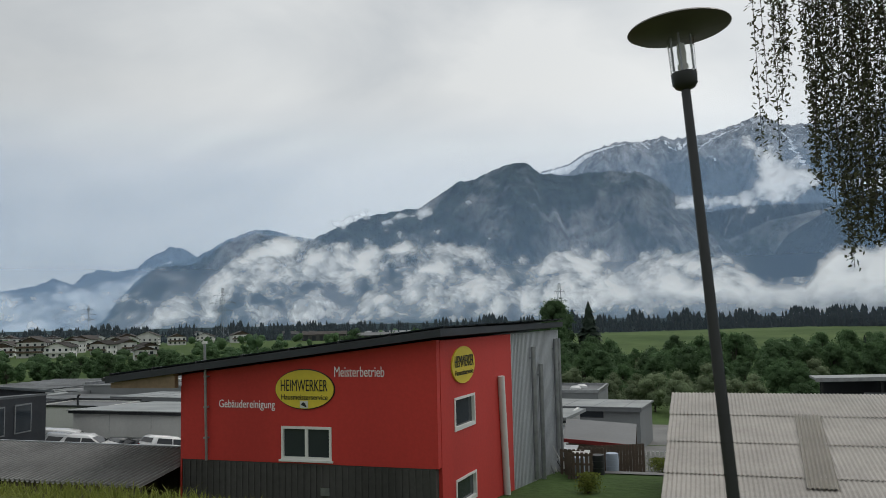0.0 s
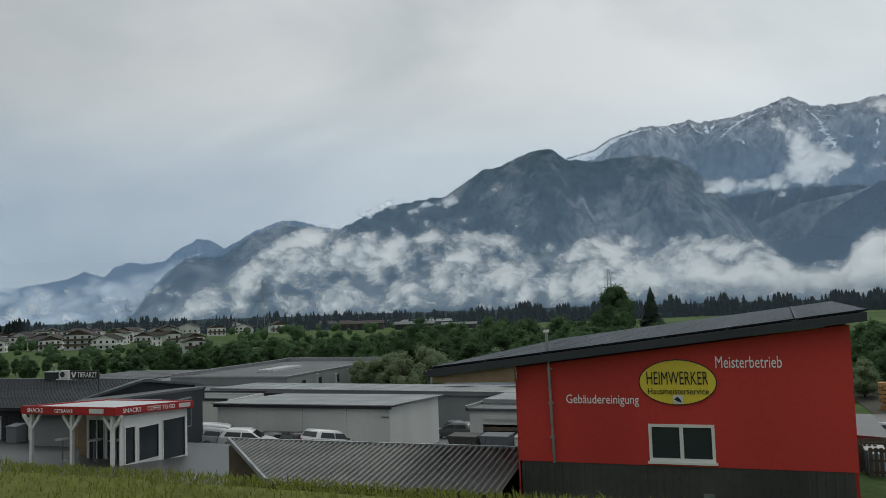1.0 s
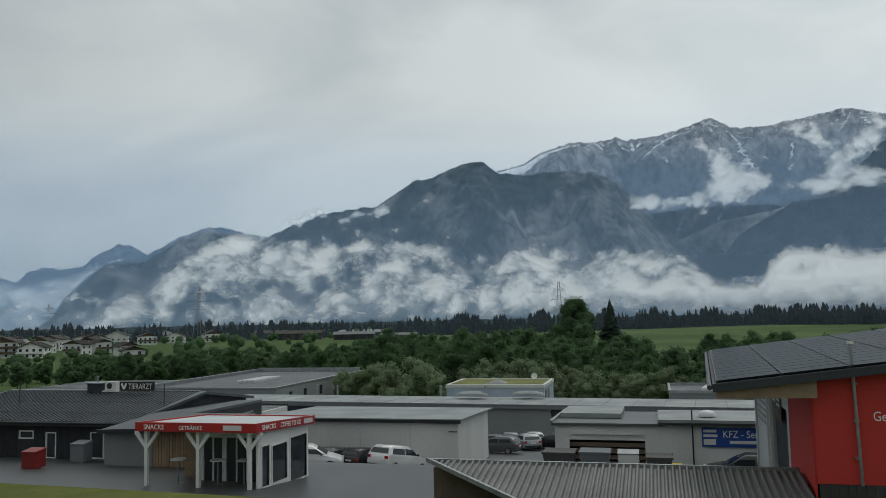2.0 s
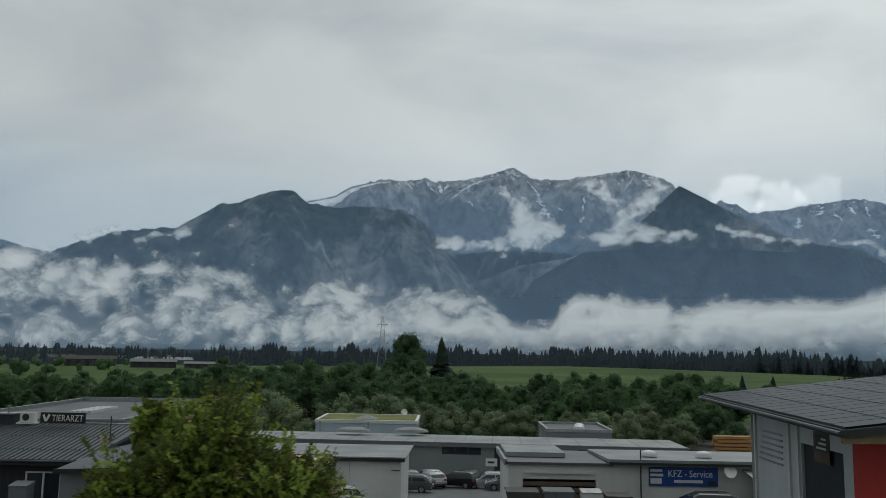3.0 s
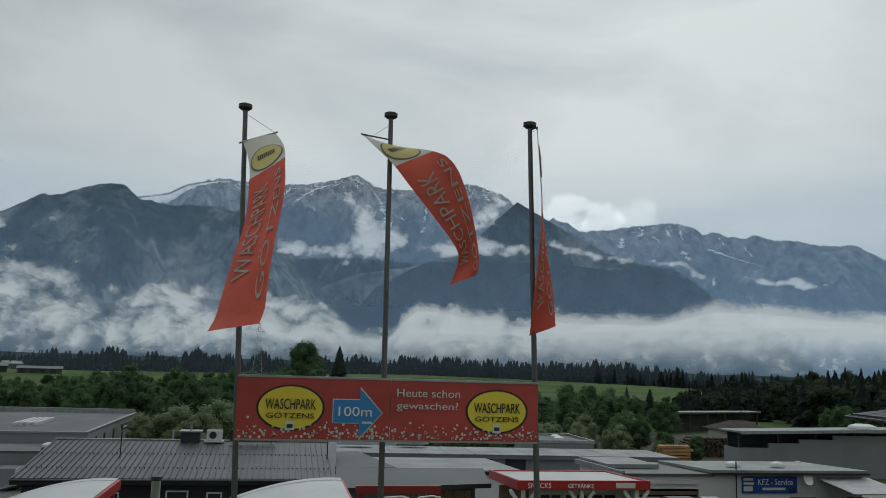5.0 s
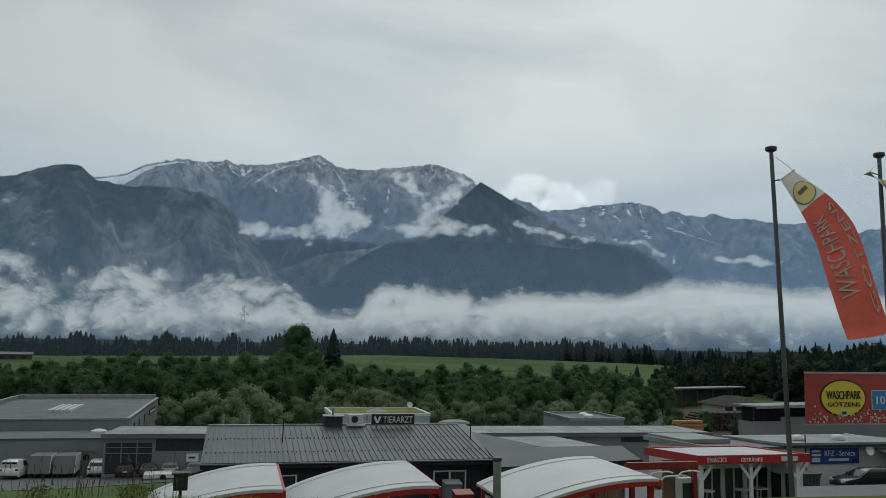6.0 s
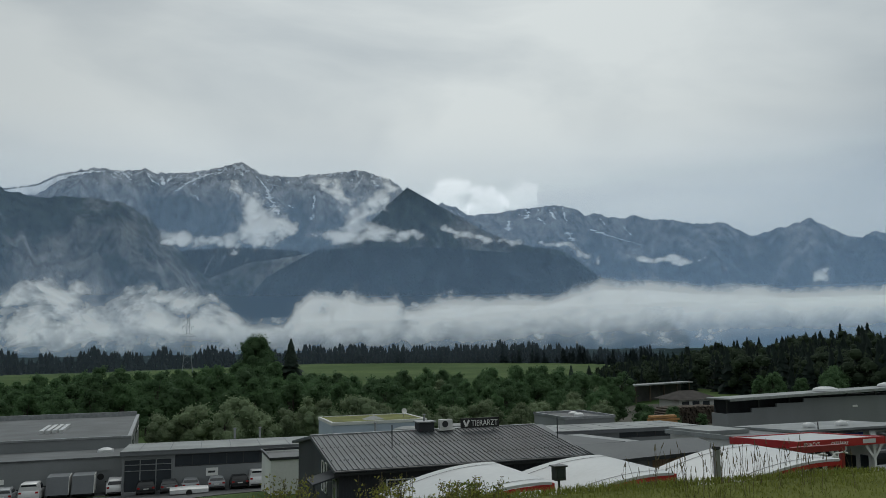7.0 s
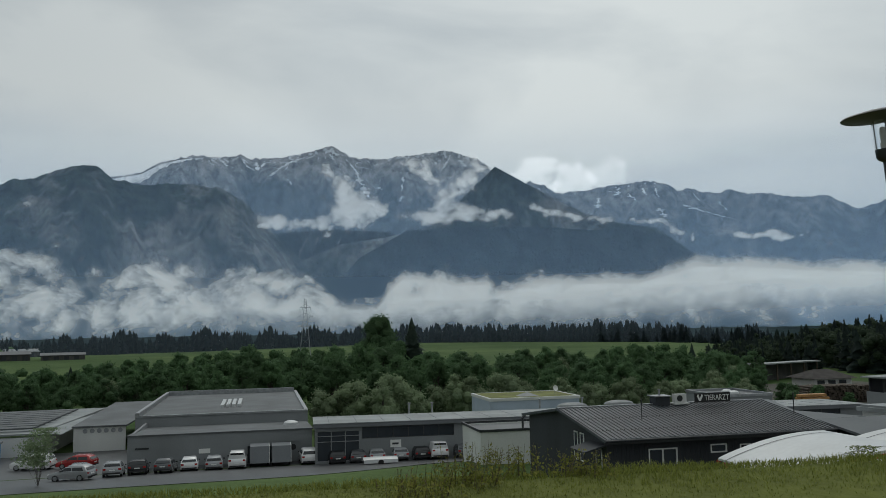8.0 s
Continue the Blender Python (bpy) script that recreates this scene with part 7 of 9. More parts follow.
# brush beside the log yard
for x, y, q in ((9, 117, 0.5), (12, 121, 0.6), (15, 118, 0.45), (18, 122, 0.55), (22, 119, 0.4), (14, 126, 0.6), (30, 118, 0.35)):
    DARK[2]["used"] = 1
    ob = copy_thing(DARK[2], pose(x, y, ground_z(x, y) - 0.6, 0, 0, x * 37))
    ob.scale = (q, q, q * 0.9)
# the dark belt
for row, (y0, x0, x1) in enumerate(((132, -60, 42), (147, -66, 60), (163, -150, 75), (181, -185, 80), (201, -215, 70), (224, -230, 40), (250, -240, -60))):
    x = x0
    while x < x1:
        y = y0 + RNG.uniform(-6, 6)
        s = ramp(x, (-230, 0.45), (-160, 0.60), (-120, 0.92), (-90, 1.14), (-50, 1.16), (-20, 0.92), (20, 0.98), (60, 1.05)) * RNG.uniform(0.78, 1.16)
        if row == 0:
            s *= 0.8
        if x > 40 and 150 < y < 215:
            x += 6
            continue
        plant(RNG.choice(DARK) if RNG.random() < 0.9 else RNG.choice(PALE), x, y, s, RNG.uniform(0, 360))
        x += RNG.uniform(3.8, 6.6) * (1.25 if x < -130 else 1)
# a round dark tree beside the timber hall
for x, y, s in ((22, 140, 1.0), (28, 146, 1.05), (16, 150, 0.95), (33, 138, 0.85), (10, 134, 0.8)):
    plant(RNG.choice(DARK), x, y, s, RNG.uniform(0, 360))
# spruces in the belt
for x, y, s in ((30, 205, 0.55), (34, 206, 0.6), (38, 208, 0.52), (47, 214, 0.66), (60, 226, 0.7), (-100, 215, 0.5)):
    plant(RNG.choice(FIRS), x, y, s, RNG.uniform(0, 360))
# lower trees before the village
for k in range(46):
    x = -222 + k * 2.6 + RNG.uniform(-2, 2)
    plant(RNG.choice(DARK), x, 166 + RNG.uniform(-16, 16), ramp(x, (-220, 0.52), (-160, 0.62), (-130, 0.85), (-100, 0.95)) * RNG.uniform(0.8, 1.12), RNG.uniform(0, 360))
# wooded hill to the east, too many trees to count
rng = random.Random(61)
hf, hb = MB(), MB()
for k in range(1900):
    a, r = radians(rng.uniform(29.5, 64)), rng.uniform(205, 430)
    x, y = -65 + r * math.sin(a), -3 + r * math.cos(a)
    if y < 128 or (x < 95 and y < 225) or sightline(x, y):
        continue
    z, s = ground_z(x, y) - 0.3, ramp(math.degrees(a), (29.5, 0.45), (36, 0.95), (45, 1.12)) * rng.uniform(0.75, 1.15)
    if rng.random() < 0.7:
        q = rng.uniform(0.72, 1.10)
        distant_spruce(hf, x, y, z, 13.0 * s * q, rng.uniform(2.4, 4.2) * s, rng, 10, 8)
        continue
    for _ in range(9):
        q, w = rng.uniform(0, 6.28), rng.uniform(0, 2.8) * s
        c = (x + w * math.cos(q), y + w * math.sin(q), z + s * rng.uniform(3, 10.5))
        lump(hb, c, (1.3 * s, 1.3 * s, 1.2 * s), rng)
        for _ in range(26):
            d = Vector((rng.gauss(0, 1), rng.gauss(0, 1), rng.gauss(0, 1))).normalized() * 1.75 * s * rng.uniform(0.8, 1.1)
            leaf_card(hb, (c[0] + d.x, c[1] + d.y, c[2] + d.z), 0.5, rng)
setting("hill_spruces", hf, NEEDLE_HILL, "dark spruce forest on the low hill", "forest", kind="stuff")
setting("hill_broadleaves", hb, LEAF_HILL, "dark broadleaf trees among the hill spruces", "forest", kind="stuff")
for k in range(34):
    x, y = RNG.uniform(72, 200), RNG.uniform(112, 170)
    plant(RNG.choice(DARK), x, y, RNG.uniform(0.7, 1.0), RNG.uniform(0, 360))

# the far edge of the fields
rng = random.Random(77)
fm = MB()
for k in range(4000):
    a = rng.uniform(-50, 34)
    r = ramp(a, (-50, 760), (-40, 690), (-25, 650), (-12, 672), (-2, 760), (10, 930), (27, 780), (34, 600)) + rng.uniform(0, 90)
    clump = noise.noise((a * 0.6, 0.3, 9.0)) + 0.5 * noise.noise((a * 1.9, 2.3, 9.0))
    h = max(4.5, 11.5 + 8.0 * clump + rng.choice((-6, -4, -3, -1, 1, 2, 6))) * r / 800
    x, y = EYE.x - 20 + r * math.sin(radians(a)), EYE.y + r * math.cos(radians(a))
    distant_spruce(fm, x, y, ground_z(x, y) - 0.5, h, h * rng.uniform(0.20, 0.38), rng, 6, 6)
wd = []
for j in range(46):
    row = []
    for i in range(260):
        a = -58 + 100 * i / 259
        r0 = ramp(a, (-50, 760), (-40, 690), (-25, 650), (-12, 672), (-2, 760), (10, 930), (27, 780), (34, 600)) + 45
        r = r0 + (2300 - r0) * (j / 45) ** 1.6
        x, y = EYE.x - 20 + r * math.sin(radians(a)), EYE.y + r * math.cos(radians(a))
        row.append((x, y, ground_z(x, y) + (3.5 + 3.0 * noise.noise((x * 0.05, y * 0.05, 2.0)) + 3.0 * noise.noise((x * 0.013, y * 0.013, 5.0)) if j else -1.0)))
    wd.append(row)
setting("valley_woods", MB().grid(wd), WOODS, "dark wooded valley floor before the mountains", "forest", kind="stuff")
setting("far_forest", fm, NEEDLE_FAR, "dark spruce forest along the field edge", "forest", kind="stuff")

# hedges and shrubs between the village and the belt
sm = MB()
for k in range(230):
    x, y = rng.uniform(-420, -110), rng.uniform(225, 380)
    if noise.noise((x * 0.02, y * 0.02, 1.0)) < -0.05:
        continue
    z, r = ground_z(x, y), rng.uniform(1.2, 3.0)
    lump(sm, (x, y, z + r * 0.6), (r, r, r * 0.8), rng)
    for _ in range(40):
        d = Vector((rng.gauss(0, 1), rng.gauss(0, 1), rng.gauss(0, 1))).normalized() * r * 1.05
        leaf_card(sm, (x + d.x, y + d.y, z + r * 0.6 + d.z * 0.8), 0.5, rng)
setting("field_shrubs", sm, LEAF, "scattered dark shrubs on the meadows", "shrubs", kind="stuff")


# garden trees among the houses
vt = MB()
for k in range(170):
    x, y = rng.uniform(-660, -250), rng.uniform(330, 660)
    z, r = ground_z(x, y), rng.uniform(1.6, 3.4)
    for _ in range(3):
        c = (x + rng.gauss(0, r * 0.4), y + rng.gauss(0, r * 0.4), z + r * rng.uniform(0.6, 1.6))
        lump(vt, c, (r * 0.8, r * 0.8, r * 0.9), rng)
        for _ in range(22):
            d = Vector((rng.gauss(0, 1), rng.gauss(0, 1), rng.gauss(0, 1))).normalized() * r * 0.95
            leaf_card(vt, (c[0] + d.x, c[1] + d.y, c[2] + d.z), 0.6, rng)
setting("garden_trees", vt, LEAF, "dark garden trees between the village houses", "trees", kind="stuff")


# ---- village ----
def village_house(x, y, w, d, h, turn, wall, label, dark=False):
    z = ground_z(x, y)
    t = thing("village_house", (0, 0, 0), label, "house", "houses of the village")
    part("wall", MB().box(-w / 2, w / 2, -d / 2, d / 2, -1, h), wall, t)
    e = 0.9
    rz = h + w * 0.20
    rf = MB()
    for sx in (-1, 1):
        a, b = sx * (w / 2 + e), 0
        za = h - 0.2
        q = [(a, -d / 2 - e, za), (b, -d / 2 - e, rz), (b, d / 2 + e, rz), (a, d / 2 + e, za)]
        rf.slab(q if sx < 0 else q[::-1], 0.25)
    part("roof", rf, TILE, t, "shallow dark tiled roof")
    part("gable", MB().prism([(-w / 2, -d / 2 + 0.01, h), (w / 2, -d / 2 + 0.01, h), (0, -d / 2 + 0.01, h + w * 0.19)], (0, d - 0.02, 0)), WOOD_DARK if dark else wall, t)
    for lv in range(max(1, int(h // 2.7))):
        for k in range(max(2, int(w // 3.2))):
            xx = -w / 2 + (k + 0.5) * w / max(2, int(w // 3.2))
            wn_ = part("window", MB().box(xx - 0.65, xx + 0.65, -d / 2 - 0.06, -d / 2 - 0.01, 0.9 + lv * 2.7, 2.2 + lv * 2.7), GLASS, t)
        for k in range(max(2, int(d // 3.5))):
            yy = -d / 2 + (k + 0.5) * d / max(2, int(d // 3.5))
            part("window", MB().box(w / 2 + 0.01, w / 2 + 0.06, yy - 0.6, yy + 0.6, 0.9 + lv * 2.7, 2.2 + lv * 2.7), GLASS, t)
        if lv:
            part("balcony", MB().box(-w / 2 - 0.2, w / 2 + 0.2, -d / 2 - 1.2, -d / 2 - 1.05, lv * 2.7 - 0.1, lv * 2.7 + 0.85).box(-w / 2 - 0.2, w / 2 + 0.2, -d / 2 - 1.05, -d / 2 - 0.06, lv * 2.7 - 0.2, lv * 2.7 - 0.05), WOOD_DARK if dark else wall, t)
    t.matrix_basis = pose(x, y, z, 0, 0, turn)


VILLAGE = ((-465, 407, 14, 10, 6.5), (-420, 380, 16, 11, 6), (-390, 361, 14, 12, 6), (-352, 344, 15, 11, 8.2), (-331, 341, 13, 10, 5.8), (-479, 555, 15, 14, 6), (-412, 512, 16, 14, 7.5), (-386, 512, 13, 11, 6),
           (-540, 590, 15, 12, 6), (-236, 291, 9, 8, 5.5), (-380, 540, 13, 12, 5.6), (-353, 548, 15, 13, 6), (-560, 520, 16, 12, 7), (-523, 530, 14, 11, 6), (-610, 560, 16, 12, 7), (-505, 470, 15, 11, 7), (-450, 460, 13, 10, 5.6),
           (-442, 526, 14, 12, 6), (-500, 556, 14, 11, 6), (-285, 353, 10, 9, 5.4), (-640, 640, 15, 12, 6), (-580, 640, 14, 12, 6), (-430, 600, 14, 12, 6))
for k, (x, y, w_, d_, h_) in enumerate(VILLAGE):
    village_house(x, y, w_, d_, h_, RNG.uniform(15, 60), WHITE if k % 3 else OFFWHITE, "white rendered house with dark timber and shallow roof" if k % 2 else "white rendered village house with shallow tiled roof", k % 2 == 1)


HR = random.Random(17)
spots = [(x, y) for x, y, *_ in VILLAGE]
while len(spots) < len(VILLAGE) + 42:
    az_, r_ = radians(HR.uniform(-53, -36.5)), HR.uniform(470, 700)
    hx, hy = EYE.x + r_ * math.sin(az_), EYE.y + r_ * math.cos(az_)
    if min(math.hypot(hx - a, hy - b) for a, b in spots) > 19:
        spots.append((hx, hy))
        village_house(hx, hy, HR.uniform(9, 14), HR.uniform(9, 12), HR.choice((4.8, 5.6, 6.2, 7.4)), HR.uniform(0, 80), HR.choice((WHITE, OFFWHITE, WHITE)), "small white rendered house with a dark roof", HR.random() < 0.5)


def guest_house(x, y, w, d, floors, turn):
    """A white block of several storeys with a flat roof and rows of balconies."""
    t = thing("guest_house", (0, 0, 0), "long white guest house with balconies", "building", "guest houses of the village")
    h = floors * 2.9
    part("wall", MB().box(-w / 2, w / 2, -d / 2, d / 2, -1, h), WHITE, t)
    part("roof", MB().box(-w / 2 - 0.6, w / 2 + 0.6, -d / 2 - 0.6, d / 2 + 0.6, h, h + 0.35), TILE, t)
    for lv in range(floors):
        for k in range(int(w // 3.4)):
            xx = -w / 2 + 1.7 + k * 3.4
            part("window", MB().box(xx - 0.8, xx + 0.8, -d / 2 - 0.05, -d / 2 - 0.01, lv * 2.9 + 0.5, lv * 2.9 + 2.3), GLASS, t)
        if lv:
            part("balcony", MB().box(-w / 2, w / 2, -d / 2 - 1.3, -d / 2 - 1.15, lv * 2.9 - 0.1, lv * 2.9 + 0.8).box(-w / 2, w / 2, -d / 2 - 1.15, -d / 2 - 0.06, lv * 2.9 - 0.2, lv * 2.9 - 0.05), OFFWHITE, t)
    t.matrix_basis = pose(x, y, ground_z(x, y), 0, 0, turn)


for x, y, w_, d_, fl, tn in ((-478, 436, 34, 13, 3, 40), (-436, 425, 26, 12, 3, 44), (-470, 400, 24, 12, 2, 38), (-408, 404, 22, 12, 3, 42), (-386, 395, 14, 11, 2, 35)):
    guest_house(x, y, w_, d_, fl, tn)


def field_barn(x, y, w, d, h, turn, roof):
    t = thing("field_barn", (0, 0, 0), "long low dark wooden barn in the fields", "barn", "barns in the fields")
    part("wall", MB().box(-w / 2, w / 2, -d / 2, d / 2, -1, h), BARN_WOOD, t)
    rf = MB()
    for sy in (-1, 1):
        q = [(-w / 2 - 0.6, sy * (d / 2 + 0.8), h - 0.1), (w / 2 + 0.6, sy * (d / 2 + 0.8), h - 0.1), (w / 2 + 0.6, 0, h + d * 0.16), (-w / 2 - 0.6, 0, h + d * 0.16)]
        rf.slab(q if sy < 0 else q[::-1], 0.2)
    part("roof", rf, roof, t)
    for k in range(int(w // 6)):
        part("gate", MB().box(-w / 2 + 1.5 + k * 6, -w / 2 + 4.5 + k * 6, -d / 2 - 0.08, -d / 2 - 0.01, 0, h * 0.75), ANTHRA, t)
    t.matrix_basis = pose(x, y, ground_z(x, y), 0, 0, turn)


for x, y, w_, d_, h_, tn, rf_ in ((-290, 570, 34, 14, 5, 22, TILE), (-240, 558, 30, 12, 4.2, 18, ROOF_BITUMEN), (-262, 640, 44, 12, 4, 15, ROOF_PALE), (-330, 600, 26, 14, 5, 30, TILE), (-305, 655, 40, 12, 4, 12, ROOF_PALE), (-205, 560, 26, 9, 3.4, 12, ROOF_BITUMEN)):
    field_barn(x, y, w_, d_, h_, tn, rf_)


def pylon(x, y, top, wide=1.0):
    """A lattice tower with three pairs of arms."""
    z = ground_z(x, y)
    h = top - z
    t = thing("power_pylon", (x, y, z), "grey steel lattice power pylon in the fields", "pylon", "power pylons")
    leg = lambda f: 0.085 * h * (1 - f) ** 1.3 + 0.012 * h
    m = MB()
    n = 11
    for k in range(n):
        f0, f1 = k / n, (k + 1) / n
        for sx, sy in ((-1, -1), (1, -1), (1, 1), (-1, 1)):
            a, b = leg(f0), leg(f1)
            m.tube((x + sx * a, y + sy * a, z + h * f0), (x + sx * b, y + sy * b, z + h * f1), 0.10, n=4, caps=False)
            nx, ny = (-sy, sx)
            m.tube((x + sx * a, y + sy * a, z + h * f0), (x + nx * b, y + ny * b, z + h * f1), 0.05, n=4, caps=False)
    part("tower", m, PYLON, t)
    for f, w in ((0.62, 0.20 * wide), (0.75, 0.25 * wide), (0.88, 0.17 * wide)):
        ar = MB()
        for s in (-1, 1):
            ar.tube((x, y, z + h * f), (x + s * w * h, y, z + h * f), 0.13, n=4).tube((x, y, z + h * (f + 0.05)), (x + s * w * h, y, z + h * f), 0.1, n=4)
            for q in (0.55, 1.0):
                ar.tube((x + s * w * h * q, y, z + h * f), (x + s * w * h * q, y, z + h * (f - 0.035)), 0.08, n=4)
        part("cross_arm", ar, PYLON, t)


pylon(-301, 446, 35.4)
pylon(-61, 342, 27, 0.42)
pylon(-560, 610, 32)


# ---- street lamps on the bank ----
def street_lamp(x, y, z_disc, lean):
    """A tall post with a clear glass cylinder under a flat round cap; z_disc is the height of the cap's rim."""
    g = ground_z(x, y)
    h = z_disc - g
    t = thing("street_lamp", (0, 0, 0), "dark street lamp with glass cylinder under a disc", "street lamp", "street lamps along the road")
    part("post", MB().tube((0, 0, -0.2), (0, 0, h - 0.36), 0.042, 0.029, n=12), STEEL_DARK, t, smooth=True)
    part("collar", MB().spin([(0.03, h - 0.40), (0.06, h - 0.385), (0.077, h - 0.36), (0.08, h - 0.29), (0.05, h - 0.285), (0.0, h - 0.285)], 20), STEEL_DARK, t, smooth=True)
    part("glass_cylinder", MB().spin([(0.078, h - 0.285), (0.083, h - 0.04)], 24), LAMP_GLASS, t, "clear glass cylinder", smooth=True)
    part("bulb", MB().spin([(0.0, h - 0.24), (0.022, h - 0.235), (0.026, h - 0.16), (0.02, h - 0.10), (0.0, h - 0.09)], 12).tube((0, 0, h - 0.285), (0, 0, h - 0.235), 0.03, n=10), OFFWHITE, t, smooth=True)
    rods = MB()
    for k in range(3):
        a = 2.1 * k + 0.4
        rods.tube((0.06 * math.cos(a), 0.06 * math.sin(a), h - 0.285), (0.06 * math.cos(a), 0.06 * math.sin(a), h - 0.03), 0.006, n=5)
    part("holder_rods", rods, STEEL, t)
    part("cap", MB().spin([(0.0, h - 0.035), (0.10, h - 0.04), (0.14, h - 0.028), (0.30, h - 0.012), (0.32, h), (0.31, h + 0.012), (0.16, h + 0.045), (0.05, h + 0.06), (0.0, h + 0.062)], 40), LAMP_GREY, t, "flat grey disc cap", smooth=True)
    off = math.tan(radians(lean)) * h
    t.matrix_basis = pose(x + off, y, g, 0, -lean, 0)


street_lamp(-0.095, 5.12, 14.80, 3.6)
street_lamp(-40.10, 3.13, 15.345, 2.8)
street_lamp(-74.67, 2.19, 15.83, 4.2)


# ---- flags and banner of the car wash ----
def flag(x, y, top, rungs, head, fold, seed, lean=2.2, foot_shift=(0, 0)):
    """A long cloth flying from a pole; rungs give the two edges (x, z, x, z) from head to foot."""
    g = ground_z(x, y)
    t = thing("flagpole", (x, y, g), "steel flagpole with a long red advertising flag", "flag", "flags at the car wash")
    foot = x + (top - g) * math.tan(radians(lean))
    part("pole", MB().tube((foot, y, g - 0.2), (x, y, top), 0.045, 0.035, n=12), POLE, t, smooth=True)
    part("pole_cap", MB().spin([(0.0, -0.05), (0.06, -0.05), (0.1, -0.02), (0.1, 0.03), (0.06, 0.05), (0.0, 0.05)], 18, (x, y, top)), STEEL_DARK, t, smooth=True)
    ks = np.linspace(0, 1, len(rungs))
    cols = [np.array([r[i] for r in rungs]) for i in range(4)]

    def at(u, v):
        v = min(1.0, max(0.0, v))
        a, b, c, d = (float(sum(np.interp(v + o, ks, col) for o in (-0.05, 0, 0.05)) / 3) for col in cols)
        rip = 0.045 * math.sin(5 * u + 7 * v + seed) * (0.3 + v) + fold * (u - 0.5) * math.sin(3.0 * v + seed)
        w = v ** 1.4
        return Vector((a + (c - a) * u + foot_shift[0] * w, y - 0.12 + rip + foot_shift[1] * w, b + (d - b) * u))

    us = np.linspace(0, 1, 15)
    sheet = lambda va, vb: MB().grid([[at(u, v) for u in us] for v in np.linspace(va, vb, 36)])
    p, q = at(0, 0), at(1, 0)
    part("arm", MB().tube(tuple(p + (p - q) * 0.1), tuple(q + (q - p) * 0.08), 0.014, n=6), STEEL, t, smooth=True)
    part("arm_ring", MB().tube((x + 0.02, y, p.z + 0.02), tuple(p), 0.012, n=6), STEEL_DARK, t)
    part("cord", MB().tube((x + 0.03, y - 0.03, top - 0.12), tuple(q), 0.004, n=4), OFFWHITE, t)
    cl = part("cloth", sheet(head, 1), FLAG_RED, t, "red cloth with pale letters", smooth=True)
    part("cloth_head", sheet(0, head), FLAG_WHITE, t, "pale cloth head with yellow oval", smooth=True)

    def nrm(u, v, k):
        d = ((at(u + 0.02, v) - at(u - 0.02, v)).cross(at(u, v + 0.01) - at(u, v - 0.01))).normalized()
        return d * (k if d.y < 0 else -k)

    for nm, k, lift, mt in (("oval_rim", 1.0, 0.008, GREY_DARK), ("oval_print", 0.92, 0.014, FLAG_YELLOW)):
        rows = []
        for i in range(9):
            rr = k * i / 8
            rows.append([tuple(at(0.5 + 0.46 * rr * math.cos(w), head * 0.66 + head * 0.32 * rr * math.sin(w)) + nrm(0.5 + 0.46 * rr * math.cos(w), head * 0.66 + head * 0.32 * rr * math.sin(w), lift)) for w in np.linspace(0, 2 * math.pi, 29)])
        part(nm, MB().grid(rows), mt, cl)
    for wd, u0, u1, v0, v1 in (("WASCHPARK", 0.16, 0.56, head + 0.12, 0.86), ("GÖTZENS", 0.70, 0.90, head + 0.08, 0.92)):
        ws, fs = word_mesh(wd, 0.02)
        mb = MB()
        mb.add([at(u1 - (u1 - u0) * yy, v1 - (v1 - v0) * xx) + nrm(u1 - (u1 - u0) * yy, v1 - (v1 - v0) * xx, 0.022) for xx, yy, zz in ws], fs)
        part("print", mb, FLAG_WHITE, cl)
    for k in range(9):
        xx = 0.25 + 0.5 * k / 9
        part("oval_letter", MB().add([at(xx + du, head * (0.60 + dv)) + nrm(xx + du, head * (0.60 + dv), 0.022) for du, dv in ((0, -0.06), (0.035, -0.06), (0.035, 0.06), (0, 0.06))], [(0, 1, 2, 3)]), BLACK, cl)


flag(-47.54, 8.45, 17.34, ((-47.49, 17.30, -47.44, 17.31), (-47.47, 16.66, -47.35, 16.87), (-47.45, 16.01, -47.27, 16.19), (-47.48, 15.38, -47.20, 15.39), (-47.50, 14.67, -47.16, 14.77), (-47.49, 14.07, -47.15, 14.23)), 0.30, 0.5, 0.4)
flag(-49.66, 8.64, 17.35, ((-50.13, 16.98, -50.03, 16.99), (-49.86, 16.74, -49.47, 16.88), (-49.62, 16.54, -49.02, 16.89), (-49.40, 16.27, -48.67, 16.75), (-49.0, 15.83, -48.46, 16.19), (-48.57, 15.35, -48.33, 15.56), (-48.55, 15.16, -48.28, 15.14), (-48.68, 14.79, -48.33, 14.96)), 0.30, 0.3, 1.2, lean=0.9)
# foot shifted along a sight line from the road, clearing an earlier view
flag(-51.80, 8.80, 17.33, ((-51.82, 16.77, -51.38, 17.0), (-51.50, 16.39, -51.03, 16.72), (-51.19, 16.01, -50.72, 16.39), (-50.83, 15.51, -50.34, 15.85), (-50.56, 14.86, -50.05, 15.0), (-50.27, 13.89, -49.66, 14.0)), 0.34, 0.3, 2.3, foot_shift=(-1.65, -1.85))


